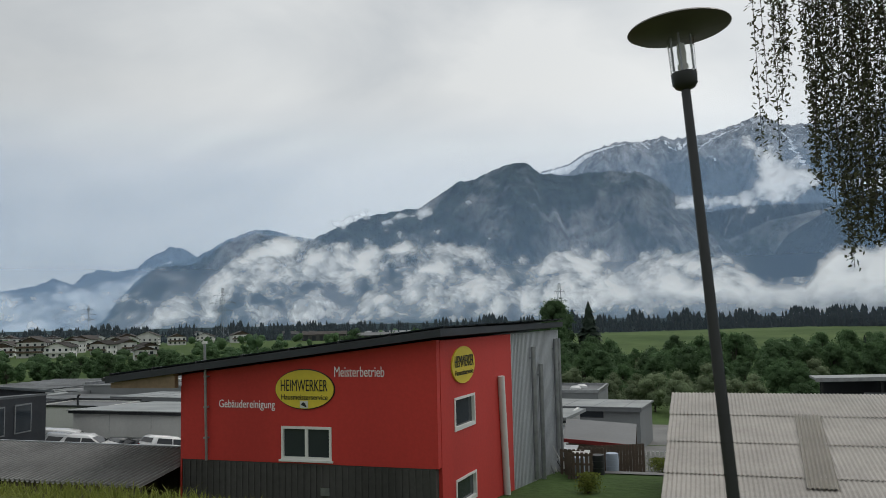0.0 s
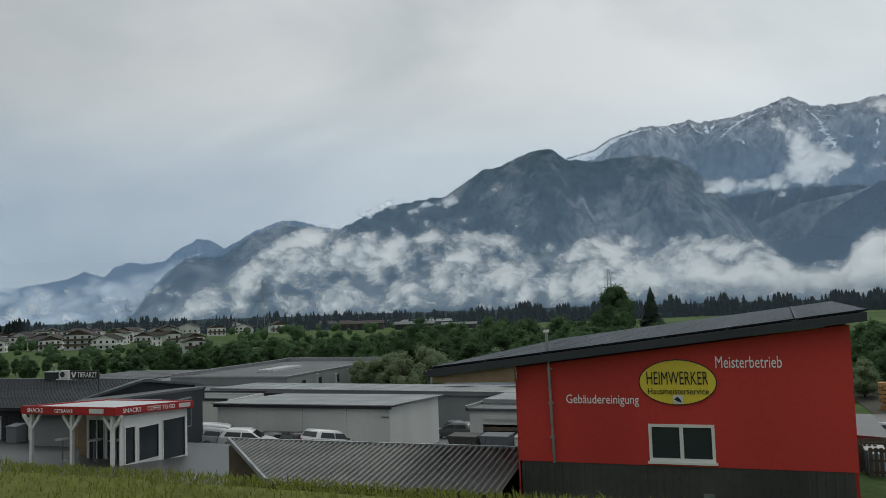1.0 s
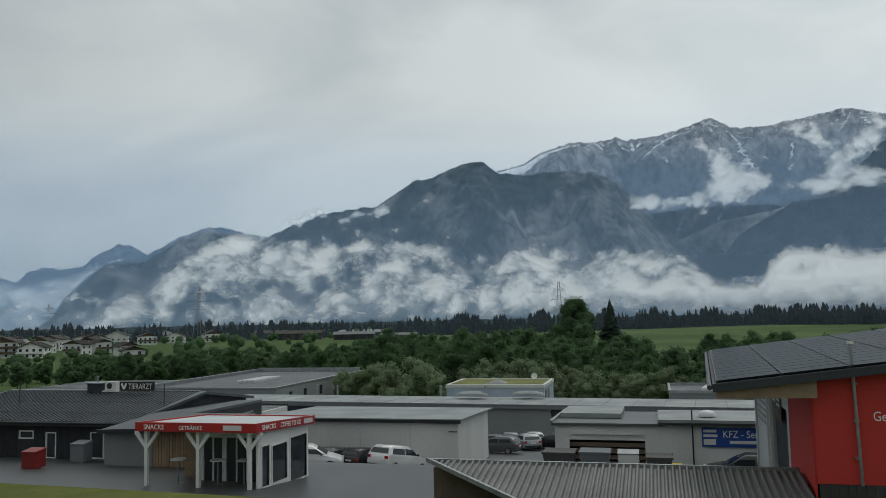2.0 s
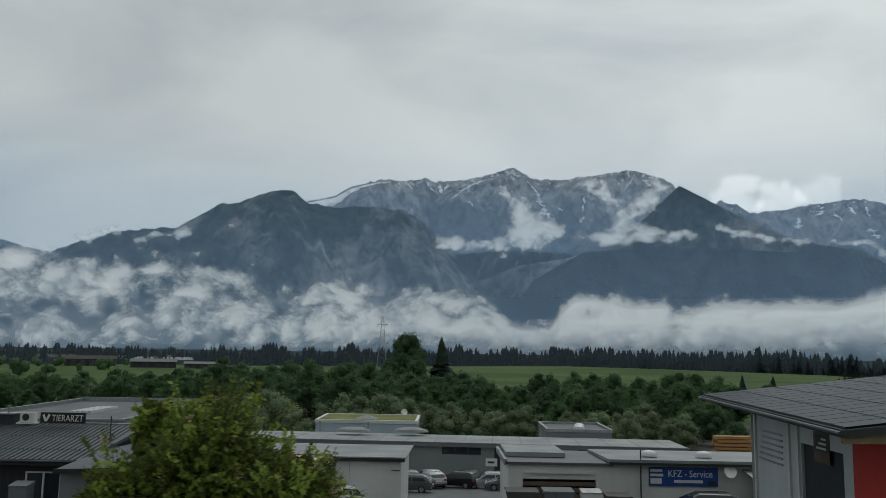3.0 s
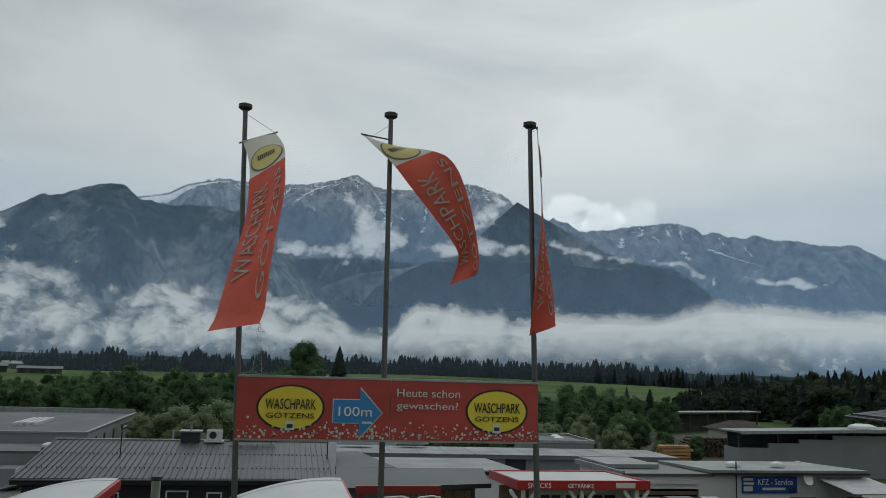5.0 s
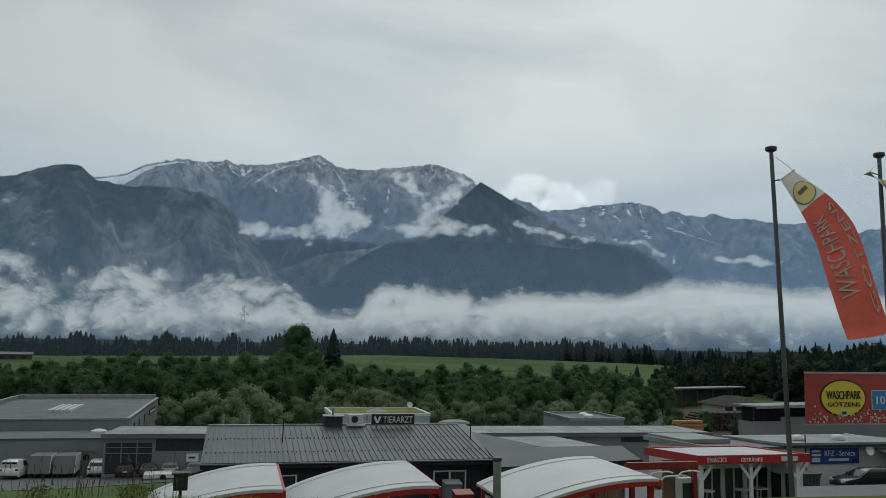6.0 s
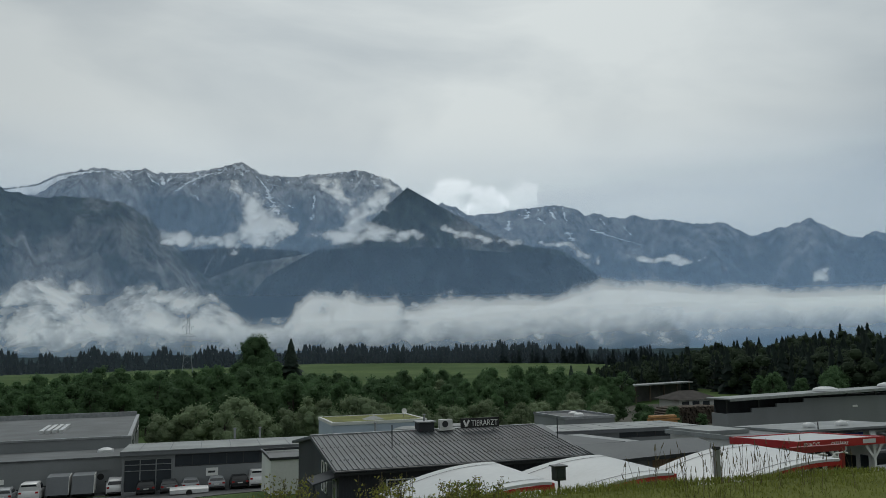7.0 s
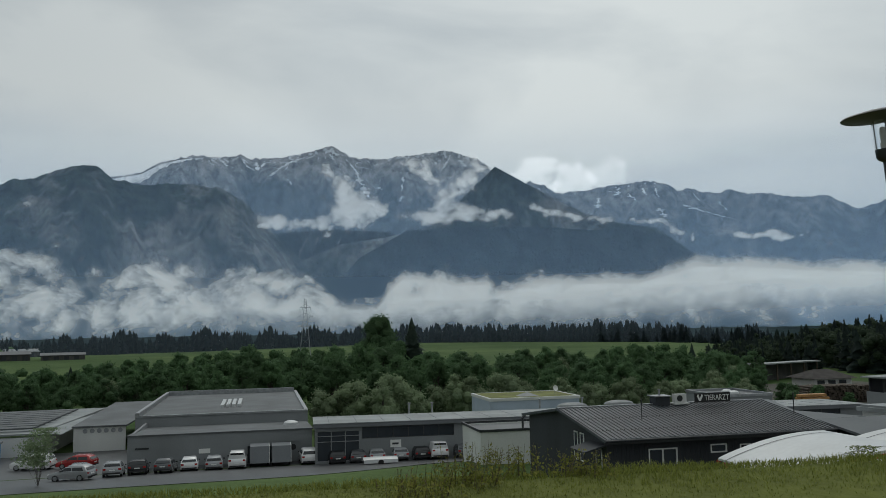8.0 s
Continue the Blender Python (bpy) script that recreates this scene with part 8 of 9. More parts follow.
def banner():
    t = thing("roadside_banner", (-49.5, 8.4, 10.8), "red advertising banner stretched between the flagpoles", "banner")
    y, z0, z1 = 8.33, 12.60, 13.42
    for xa, xb in ((-51.62, -49.535), (-49.525, -47.38)):
        bd = part("banner_panel", MB().box(xa, xb, y, y + 0.03, z0, z1), BANNER, t, "red printed panel")
        part("rim", MB().box(xa, xb, y - 0.01, y + 0.04, z1, z1 + 0.03).box(xa, xb, y - 0.01, y + 0.04, z0 - 0.025, z0), STEEL, bd)
        first = xa < -50
        cx = xa + (0.72 if first else 1.53)
        part("oval_rim", oval(cx, y - 0.002, 13.02, 0.46, 0.31, 0.006), BLACK, bd)
        part("oval_print", oval(cx, y - 0.009, 13.02, 0.43, 0.285, 0.006), YELLOW, bd)
        lettering("WASCHPARK", (cx - 0.34, y - 0.004, 13.0), (cx + 0.34, y - 0.004, 13.0), 0.14, BLACK, bd, bold=0.01)
        lettering("GÖTZENS", (cx - 0.32, y - 0.004, 12.88), (cx + 0.32, y - 0.004, 12.88), 0.085, BLACK, bd, bold=-0.005)
        part("oval_mark", MB().box(cx - 0.06, cx + 0.06, y - 0.022, y - 0.016, 12.72, 12.84), OFFWHITE, bd)
        part("oval_mark_line", MB().box(cx - 0.04, cx + 0.04, y - 0.026, y - 0.022, 12.75, 12.8), STEEL_DARK, bd)
        if first:
            ax = xa + 1.3
            out = [(ax, 12.83), (ax + 0.36, 12.83), (ax + 0.36, 12.62), (ax + 0.67, 12.97), (ax + 0.36, 13.3), (ax + 0.36, 13.14), (ax, 13.14)]
            part("arrow_rim", MB().prism([(ax + (px - ax) * 1.04 - 0.012, y - 0.002, 12.97 + (pz - 12.97) * 1.07) for px, pz in out], (0, -0.006, 0)), OFFWHITE, bd)
            part("arrow", MB().prism([(px, y - 0.009, pz) for px, pz in out], (0, -0.006, 0)), BLUE_LIGHT, bd, "blue arrow")
            lettering("100m", (ax + 0.07, y - 0.004, 12.92), (ax + 0.53, y - 0.004, 12.92), 0.13, WHITE, bd)
            part("small_print_bar", MB().box(ax + 0.40, ax + 0.54, y - 0.02, y - 0.016, 12.82, 12.85), OFFWHITE, bd)
        else:
            lettering("Heute schon", (xa + 0.08, y, 13.2), (xa + 0.98, y, 13.2), 0.11, OFFWHITE, bd)
            lettering("gewaschen?", (xa + 0.08, y, 13.0), (xa + 0.96, y, 13.0), 0.13, OFFWHITE, bd)
        rng = random.Random(3 + first)
        fo = MB()
        for _ in range(150):
            bx, bz, r = rng.uniform(xa + 0.02, xb - 0.02), z0 + 0.02 + abs(rng.gauss(0, 0.09)), rng.uniform(0.006, 0.022)
            fo.add([(bx + r * math.cos(k * 1.047), y - 0.012, bz + r * math.sin(k * 1.047)) for k in range(6)], [(0, 1, 2, 3, 4, 5)])
        tagged(part("foam_print", fo, FLAG_WHITE, bd), kind="stuff")


banner()


# ---- near plants ----
def birch():
    """A weeping birch at the roadside: its outer twigs hang in curtains."""
    rng = random.Random(8)
    bx, by = 2.9, 8.4
    g = ground_z(bx, by)
    t = thing("weeping_birch", (bx, by, g), "weeping birch with hanging leafy twigs", "tree")
    tr = MB().tube((bx, by, g - 0.2), (bx - 0.2, by, g + 4), 0.16, 0.12, n=10).tube((bx - 0.2, by, g + 4), (bx, by, g + 8), 0.12, 0.05, n=8)
    cr, tw = MB(), MB()
    for k in range(210):
        hx, hy = 0.48 + 3.2 * rng.random() ** 0.8, rng.uniform(6.9, 8.6)
        zt = g + rng.uniform(6.6, 7.6) - 0.1 * abs(hx - bx)
        low = ramp(hx * 7.5 / hy, (0.46, 14.7), (0.52, 14.35), (0.63, 14.2), (0.74, 14.8), (0.80, 14.7), (0.92, 14.0), (1.05, 14.1), (1.11, 13.6), (1.17, 13.2), (1.26, 13.6), (1.45, 13.5), (2.5, 13.4))
        zb = low + rng.choice((0, 0.05, 0.3, 0.7, 1.2)) * rng.random()
        tr.tube((bx, by, g + rng.uniform(5, 7.5)), (hx, hy, zt), 0.025, 0.008, n=5)
        n = int((zt - zb) / 0.045)
        wx, wy = rng.uniform(-0.06, 0.06), rng.uniform(-0.1, 0.1)
        px, py, pz = hx, hy, zt
        for i in range(max(0, n)):
            z = zt - i * 0.045
            qx, qy = hx + wx * math.sin(i * 0.08), hy + wy * math.cos(i * 0.07)
            if i % 6 == 0:
                tw.tube((px, py, pz), (qx, qy, z), 0.0035, n=3, caps=False)
                px, py, pz = qx, qy, z
            for _ in range(3):
                leaf_card(cr, (qx + rng.gauss(0, 0.035), qy + rng.gauss(0, 0.04), z + rng.uniform(-0.03, 0.03)), 0.026, rng)
    part("trunk", tr, BARK, t)
    tagged(part("twigs", tw, BARK, t), kind="stuff")
    tagged(part("leaves", cr, LEAF_BIRCH, t), kind="stuff")


birch()


def roadside_shrub(x, y, top, r, seed, mat, label):
    rng = random.Random(seed)
    g = ground_z(x, y)
    t = thing("roadside_shrub", (x, y, g), label, "shrub")
    tr, cr = MB(), MB()
    for k in range(16):
        a, f = rng.uniform(0, 6.28), rng.uniform(0.3, 1)
        p = (x + r * rng.uniform(0.2, 0.9) * math.cos(a), y + r * rng.uniform(0.2, 0.8) * math.sin(a), g + (top - g) * f)
        tr.tube((x, y, g - 0.05), p, 0.012, 0.004, n=5)
        for _ in range(130):
            leaf_card(cr, (p[0] + rng.gauss(0, r * 0.28), p[1] + rng.gauss(0, r * 0.25), min(top, p[2] + rng.gauss(0, 0.14 + 0.1 * r))), max(0.034, 0.075 * r), rng)
    tagged(part("stems", tr, BARK, t), kind="stuff")
    tagged(part("leaves", cr, mat, t), kind="stuff")


def dense_shrub(x, y, lobes, seed):
    """A dense shrub of several rounded leaf masses, fine leaflets in sprays, a few faded blossoms."""
    rng = random.Random(seed)
    g = ground_z(x, y)
    t = thing("roadside_shrub", (x, y, g), "dense yellow-green shrub close beside the road", "shrub")
    tr, young, old, bl = MB(), MB(), MB(), MB()
    for dx, dy, z, rx, rz, count in lobes:
        c0 = Vector((x + dx, y + dy, z))
        tr.tube((x + dx * 0.3, y, g - 0.05), (c0.x, c0.y, z), 0.009, 0.003, n=5)
        for k in range(count):
            a, el = rng.uniform(0, 6.28), math.asin(rng.uniform(-0.6, 1.0))
            d = Vector((rx * math.cos(a) * math.cos(el), rx * math.sin(a) * math.cos(el), rz * math.sin(el)))
            rough = 1.0 + 0.5 * noise.noise((c0 + d) * 14.0)
            tip = c0 + d * rough * (rng.uniform(0.72, 1.0) if rng.random() < 0.9 else rng.uniform(1.0, 1.28))
            mid = c0 + d * 0.45
            side = d.cross(Vector((rng.gauss(0, 1), rng.gauss(0, 1), rng.gauss(0, 1)))).normalized()
            tr.tube(tuple(mid), tuple(tip), 0.0014, 0.0006, n=3, caps=False)
            fresh = young if noise.noise(tip * 11.0 + Vector((3, 1, 7))) + rng.gauss(0, 0.25) > -0.02 else old
            for i in range(12):
                c = mid.lerp(tip, 0.35 + 0.65 * i / 11)
                c.z -= 0.012 * (i / 11) ** 2
                for sg in (-1, 1):
                    leaf_card(fresh, tuple(c + side * sg * rng.uniform(0.002, 0.009)), rng.uniform(0.0042, 0.0085), rng)
            if rng.random() < 0.018:
                for _ in range(12):
                    leaf_card(bl, (tip.x + rng.gauss(0, 0.005), tip.y + rng.gauss(0, 0.005), tip.z + rng.gauss(0, 0.005)), 0.0034, rng)
        for k in range(count * 9):
            d = Vector((rng.gauss(0, 1), rng.gauss(0, 1), rng.gauss(0, 1))).normalized() * rng.uniform(0.35, 0.85)
            leaf_card(old, (c0.x + d.x * rx, c0.y + d.y * rx, c0.z + d.z * rz), 0.009, rng)
        lump(old, tuple(c0 - Vector((0, 0, rz * 0.2))), (rx * 0.5, rx * 0.5, rz * 0.55), rng)
    for k in range(5000):
        leaf_card(old, (x + rng.gauss(0, 0.13), y + rng.gauss(0, 0.12), rng.uniform(g, 13.05)), 0.012, rng)
    tagged(part("stems", tr, BARK, t), kind="stuff")
    tagged(part("young_leaves", young, LEAF_BRIGHT, t, "fresh yellow-green leaflets"), kind="stuff")
    tagged(part("old_leaves", old, LEAF_HEDGE, t, "darker green leaflets"), kind="stuff")
    tagged(part("blossoms", bl, PETAL, t), kind="stuff")


dense_shrub(-31.74, -0.30, ((0.0, 0.0, 13.16, 0.150, 0.205, 900), (0.165, 0.02, 13.10, 0.125, 0.170, 680), (-0.14, -0.01, 13.09, 0.125, 0.160, 640), (-0.10, 0.03, 13.27, 0.060, 0.090, 160),
                            (0.06, 0.05, 12.98, 0.19, 0.17, 380), (-0.02, 0.0, 12.72, 0.20, 0.22, 260)), 4)
for k, (x, y, top) in enumerate(((-63.0, 16.5, 10.4), (-63.8, 12.6, 11.1))):
    roadside_shrub(x, y, top, 0.45, 14 + k, LEAF_HEDGE, "small leafy shrub on the grassy bank")


def weed_clump(x, y, wide, high, seed):
    """Thin leaning stalks with sparse leaves and rusty seed heads."""
    rng = random.Random(seed)
    g = ground_z(x, y)
    t = thing("weed_clump", (x, y, g), "tall olive weeds with rusty seed heads on the bank", "weeds", "weeds on the bank")
    st, lv, hd = MB(), MB(), MB()
    for _ in range(34):
        px, py = x + rng.gauss(0, wide * 0.45), y + rng.gauss(0, wide * 0.3)
        base, h = Vector((px, py, ground_z(px, py) - 0.03)), high * rng.uniform(0.45, 1.0)
        tip = base + Vector((rng.gauss(0, 0.18) * h, rng.gauss(0, 0.12) * h, h))
        st.tube(tuple(base), tuple(tip), 0.005, 0.002, n=4, caps=False)
        for i in range(16):
            f = rng.uniform(0.1, 0.95)
            c = base.lerp(tip, f) + Vector((rng.gauss(0, 0.035), rng.gauss(0, 0.035), 0))
            leaf_card(lv, tuple(c), rng.uniform(0.014, 0.034) * (1.2 - 0.5 * f), rng)
        if rng.random() < 0.5:
            for _ in range(10):
                leaf_card(hd, (tip.x + rng.gauss(0, 0.012), tip.y + rng.gauss(0, 0.012), tip.z - rng.uniform(0, 0.1)), 0.012, rng)
    tagged(part("stalk_tangle", st, SEED, t), kind="stuff")
    tagged(part("leaves", lv, LEAF_WEED, t), kind="stuff")
    tagged(part("seed_heads", hd, SEED, t, "rusty seed heads"), kind="stuff")


for k, (x, y, w_, h_) in enumerate(((-77.5, 5.8, 0.5, 0.55), (-76.8, 6.3, 0.6, 0.48), (-78.2, 5.4, 0.5, 0.42), (-76.0, 6.1, 0.5, 0.36), (-68.9, 6.1, 0.6, 0.46), (-67.6, 6.2, 0.5, 0.42), (-66.7, 6.0, 0.4, 0.34))):
    weed_clump(x, y, w_, h_, 70 + k)
roadside_shrub(-99.0, 74.5, 5.6, 1.5, 41, LEAF_PALE, "thin young tree beside the car park")


def bank_tree():
    x, y = -62.23, -0.94
    g = ground_z(x, y)
    axis = lambda z: (-62.659 - 0.2293 * (z - 14.0), -1.173 - 0.125 * (z - 14.0))
    t = thing("roadside_tree", (x, y, g), "dark-barked tree trunk close beside the road", "tree")
    tr, rows = MB(), []
    rng = random.Random(2)
    for i in range(40):
        z = g - 0.2 + i * 0.2
        r = 0.068 - 0.0005 * i
        ax, ay = axis(z)
        rows.append([(ax + (r + rng.uniform(-0.006, 0.006)) * math.cos(a), ay + (r + rng.uniform(-0.006, 0.006)) * math.sin(a), z) for a in np.linspace(0, 2 * math.pi, 15)])
    tr.grid(rows)
    part("trunk", tr, BARK, t, smooth=True)
    tw = MB()
    for z, a, ln in ((13.4, 0.2, 0.13), (15.1, 2.6, 0.5), (15.3, 3.0, 0.7), (16.8, 1.0, 1.6), (17.2, 4.0, 1.6), (17.6, 5.5, 1.5)):
        ax, ay = axis(z)
        tw.tube((ax, ay, z), (ax + ln * math.cos(a), ay + abs(ln * math.sin(a)) * 0.6, z + ln * 0.35), 0.012, 0.004, n=5)
    part("twigs", tw, BARK, t)
    cr = MB()
    for k in range(900):
        leaf_card(cr, (x - 1.4 + rng.gauss(0, 0.9), y - 0.2 + abs(rng.gauss(0, 0.8)), 18.6 + rng.gauss(0, 0.5)), 0.05, rng)
    tagged(part("leaves", cr, LEAF, t), kind="stuff")


bank_tree()


def verge_grass():
    rs = np.random.RandomState(4)
    n = 200000
    xs_ = np.concatenate([rs.uniform(-100, -59, n * 2 // 3), rs.uniform(-19, 14, n - n * 2 // 3)])
    ys_ = 4.3 + rs.beta(2.2, 1.8, n) * 4.6
    hs = rs.uniform(0.07, 0.21, n) * (0.7 + 0.6 * np.sin(xs_ * 0.9) ** 2 * np.sin(xs_ * 0.23 + ys_) ** 2)
    hs = hs * np.interp(xs_, [-100, -70, -66, -63, -59, -17, -12, 0], [0.5, 0.5, 0.55, 0.6, 0.25, 0.55, 0.6, 0.7])
    vs, fs = [], []
    for x, y, h, a, l in zip(xs_, ys_, hs, rs.uniform(0, 6.28, n), rs.normal(0, 0.75, n)):
        z = ground_z(x, y) - 0.02
        c, s = math.cos(a) * 0.0065, math.sin(a) * 0.0065
        dx, dy = -math.sin(a) * l * h, math.cos(a) * l * h
        k = len(vs)
        vs += [(x - c, y - s, z), (x + c, y + s, z), (x + c * 0.7 + dx * 0.5, y + s * 0.7 + dy * 0.5, z + h * 0.6), (x - c * 0.7 + dx * 0.5, y - s * 0.7 + dy * 0.5, z + h * 0.6), (x + dx * 1.2, y + dy * 1.2, z + h)]
        fs += [(k, k + 1, k + 2, k + 3), (k + 3, k + 2, k + 4)]
    mb = MB()
    mb.v, mb.f = vs, fs
    setting("verge_grass", mb, BLADE, "long wet grass on the roadside bank", "grass", kind="stuff")
    sd = MB()
    rng = random.Random(6)
    for _ in range(110):
        x, y = rng.uniform(-64.2, -61.3), rng.uniform(5.0, 7.0)
        z, h = ground_z(x, y), rng.uniform(0.25, 0.5)
        lx, ly = rng.gauss(0, 0.06), rng.gauss(0, 0.06)
        sd.tube((x, y, z), (x + lx, y + ly, z + h), 0.003, 0.002, n=3, caps=False)
        sd.tube((x + lx, y + ly, z + h), (x + lx * 1.3, y + ly * 1.3, z + h + 0.08), 0.008, 0.002, n=4)
    setting("seed_stalks", sd, SEED, "brown seed stalks standing in the grass", "grass", kind="stuff")


verge_grass()


# ---- vehicles ----
def car_paint(name, col):
    return paint(name, col, 0.25, 0.15, big=1.0, vary=0.06, bump=0.0)


CAR_WHITE, CAR_SILVER, CAR_BLACK, CAR_GREY, CAR_RED = (car_paint(n, c) for n, c in (("car_white", (0.62, 0.62, 0.62)), ("car_silver", (0.30, 0.31, 0.32)), ("car_black", (0.018, 0.019, 0.021)), ("car_grey", (0.09, 0.095, 0.10)), ("car_red", (0.30, 0.02, 0.02))))


def car(kind, mat, label):
    """A car facing +y: body, glass house, wheels, lamps. kind: hatch, wagon, suv or van."""
    L, W, H, belt, bonnet, rear = {"hatch": (4.1, 1.75, 1.46, 0.92, 1.05, 0.55), "wagon": (4.6, 1.8, 1.47, 0.92, 1.25, 0.35), "suv": (4.4, 1.85, 1.66, 1.05, 1.1, 0.4), "van": (4.6, 1.85, 1.88, 1.12, 0.75, 0.12)}[kind]
    t = thing("parked_van" if kind == "van" else "parked_car", (0, 0, 0), label, "van" if kind == "van" else "car", "parked cars")
    y0, y1 = -L / 2, L / 2
    lower = [(y0 + 0.06, 0.28), (y0, 0.5), (y0 + 0.03, belt - 0.08), (y0 + 0.1, belt), (y1 - bonnet, belt + 0.02), (y1 - 0.25, belt - 0.16), (y1 - 0.03, belt - 0.33), (y1, 0.48), (y1 - 0.06, 0.26)]
    cab = [(y0 + 0.1, belt), (y0 + rear * 0.75, H - 0.14), (y0 + rear + 0.18, H - 0.02), (y0 + L * 0.5, H), (y1 - bonnet - 0.95, H - 0.05), (y1 - bonnet - 0.75, H - 0.13), (y1 - bonnet, belt + 0.02)]
    def loft(profile, widths):
        mb = MB()
        rows = []
        for f, inset in widths:
            rows.append([(f * W / 2, y, z) for y, z in profile])
        for r in rows:
            r.append(r[0])
        mb.grid(rows)
        n = len(profile)
        mb.f.append(tuple(range(n)))
        k = (len(rows) - 1) * (n + 1)
        mb.f.append(tuple(k + i for i in range(n - 1, -1, -1)))
        return mb
    body = MB()
    rows = []
    cy, cz = 0, 0.6
    for f, sc in ((-1.0, 0.90), (-0.97, 0.97), (-0.88, 1.0), (0, 1.012), (0.88, 1.0), (0.97, 0.97), (1.0, 0.90)):
        rows.append([(f * W / 2, cy + (y - cy) * sc, cz + (z - cz) * (0.72 + 0.28 * sc if abs(f) == 1.0 else 1)) for y, z in lower])
        rows[-1].append(rows[-1][0])
    body.grid(rows)
    n = len(lower)
    body.f.append(tuple(range(n - 1, -1, -1)))
    body.f.append(tuple((len(rows) - 1) * (n + 1) + i for i in range(n)))
    roof = MB()
    rows = []
    for f in (-1, -0.9, 0, 0.9, 1):
        rows.append([(f * (W / 2 - 0.04 - 0.2 * max(0, (z - belt) / (H - belt)) ** 1.3), y, z - (0.05 if abs(f) == 1 else 0) * (z > belt + 0.1)) for y, z in cab])
        rows[-1].append(rows[-1][0])
    roof.grid(rows)
    m = len(cab)
    roof.f.append(tuple(range(m - 1, -1, -1)))
    roof.f.append(tuple((len(rows) - 1) * (m + 1) + i for i in range(m)))
    bd = part("body", body, mat, t, smooth=True)
    part("cabin", roof, mat, t, smooth=True)
    inset = lambda z: W / 2 - 0.04 - 0.2 * max(0, (z - belt) / (H - belt)) ** 1.3 + 0.006
    # side glass
    ya, yb, za, zb = y0 + 0.32 + (0.15 if kind != "van" else 1.6), y1 - bonnet - 0.22, belt + 0.05, H - 0.19
    for s in (-1, 1):
        for a, b in ((ya, (ya + yb) / 2 - 0.04), ((ya + yb) / 2 + 0.04, yb)):
            q0 = a + (0.16 if a == ya else 0)
            q1 = b - (0.5 if b == yb else 0)
            vs = [(s * inset(za), a, za), (s * inset(za), b, za), (s * inset(zb), q1, zb), (s * inset(zb), q0, zb)]
            part("side_window", MB().add(vs, [(0, 1, 2, 3) if s > 0 else (3, 2, 1, 0)]), GLASS_CAR, t)
    wf = [(y1 - bonnet - 0.04, belt + 0.07), (y1 - bonnet - 0.70, H - 0.15)]
    wr = [(y0 + 0.13, belt + 0.08), (y0 + rear * 0.70 + 0.02, H - 0.2)]
    for nm, (pa, pb), o in (("windscreen", wf, 0.02), ("rear_window", wr, -0.02)):
        vs = [(-inset(pa[1]) + 0.1, pa[0] + o, pa[1] + 0.01), (inset(pa[1]) - 0.1, pa[0] + o, pa[1] + 0.01), (inset(pb[1]) - 0.12, pb[0] + o, pb[1] + 0.01), (-inset(pb[1]) + 0.12, pb[0] + o, pb[1] + 0.01)]
        part(nm, MB().add(vs, [(0, 1, 2, 3)]), GLASS_CAR, t)
    for sx in (-1, 1):
        for yy in (y0 + 0.8, y1 - 0.82):
            xw = sx * (W / 2 - 0.1)
            wh = part("wheel", MB().tube((xw - 0.1, yy, 0.32), (xw + 0.1, yy, 0.32), 0.32, n=16), TYRE, t)
            part("rim", MB().tube((xw + sx * 0.095, yy, 0.32), (xw + sx * 0.112, yy, 0.32), 0.2, n=12), STEEL, wh)
        part("tail_lamp", MB().box(sx * (W / 2 - 0.2) - 0.13, sx * (W / 2 - 0.2) + 0.13, y0 + 0.005, y0 + 0.1, belt - 0.26, belt - 0.08), LIGHT_RED, t)
        part("headlamp", MB().box(sx * (W / 2 - 0.28) - 0.17, sx * (W / 2 - 0.28) + 0.17, y1 - 0.14, y1 + 0.0, 0.6, 0.72), LIGHT_CLEAR, t)
        part("mirror", MB().box(sx * (W / 2 + 0.02), sx * (W / 2 + 0.17), y1 - bonnet - 0.42, y1 - bonnet - 0.34, belt + 0.02, belt + 0.15), BLACK, t)
    part("number_plate", MB().box(-0.26, 0.26, y0 - 0.022, y0 + 0.02, 0.6, 0.71), OFFWHITE, t)
    part("bumper", MB().box(-W / 2 + 0.12, W / 2 - 0.12, y0 - 0.015, y0 + 0.1, 0.3, 0.44), BLACK, t)
    part("bumper", MB().box(-W / 2 + 0.12, W / 2 - 0.12, y1 - 0.1, y1 + 0.005, 0.28, 0.44), BLACK, t)
    return t


FLEET = {k: car(*v) for k, v in {
    "wh": ("suv", CAR_WHITE, "white compact off-road car parked on wet asphalt"), "si": ("hatch", CAR_SILVER, "silver hatchback parked on wet asphalt"), "bk": ("wagon", CAR_BLACK, "black estate car parked on wet asphalt"),
    "gy": ("hatch", CAR_GREY, "dark grey hatchback parked on wet asphalt"), "sw": ("wagon", CAR_SILVER, "silver estate car parked on wet asphalt"), "va": ("van", CAR_WHITE, "white delivery van parked on wet asphalt"), "rd": ("hatch", CAR_RED, "dark red hatchback parked on wet asphalt"), "wk": ("hatch", CAR_WHITE, "white hatchback parked on wet asphalt")}.items()}
USED = set()


def park(key, x, y, turn):
    z = ground_z(x, y) + 0.05
    slope = math.degrees(math.atan((ground_z(x, y + 1.3) - ground_z(x, y - 1.3)) / 2.6))
    m = pose(x, y, z, 0, 0, turn) @ pose(0, 0, 0, slope * math.cos(radians(turn)), 0, 0)
    if key in USED:
        copy_thing(FLEET[key], m)
    else:
        FLEET[key].matrix_basis = m
        USED.add(key)


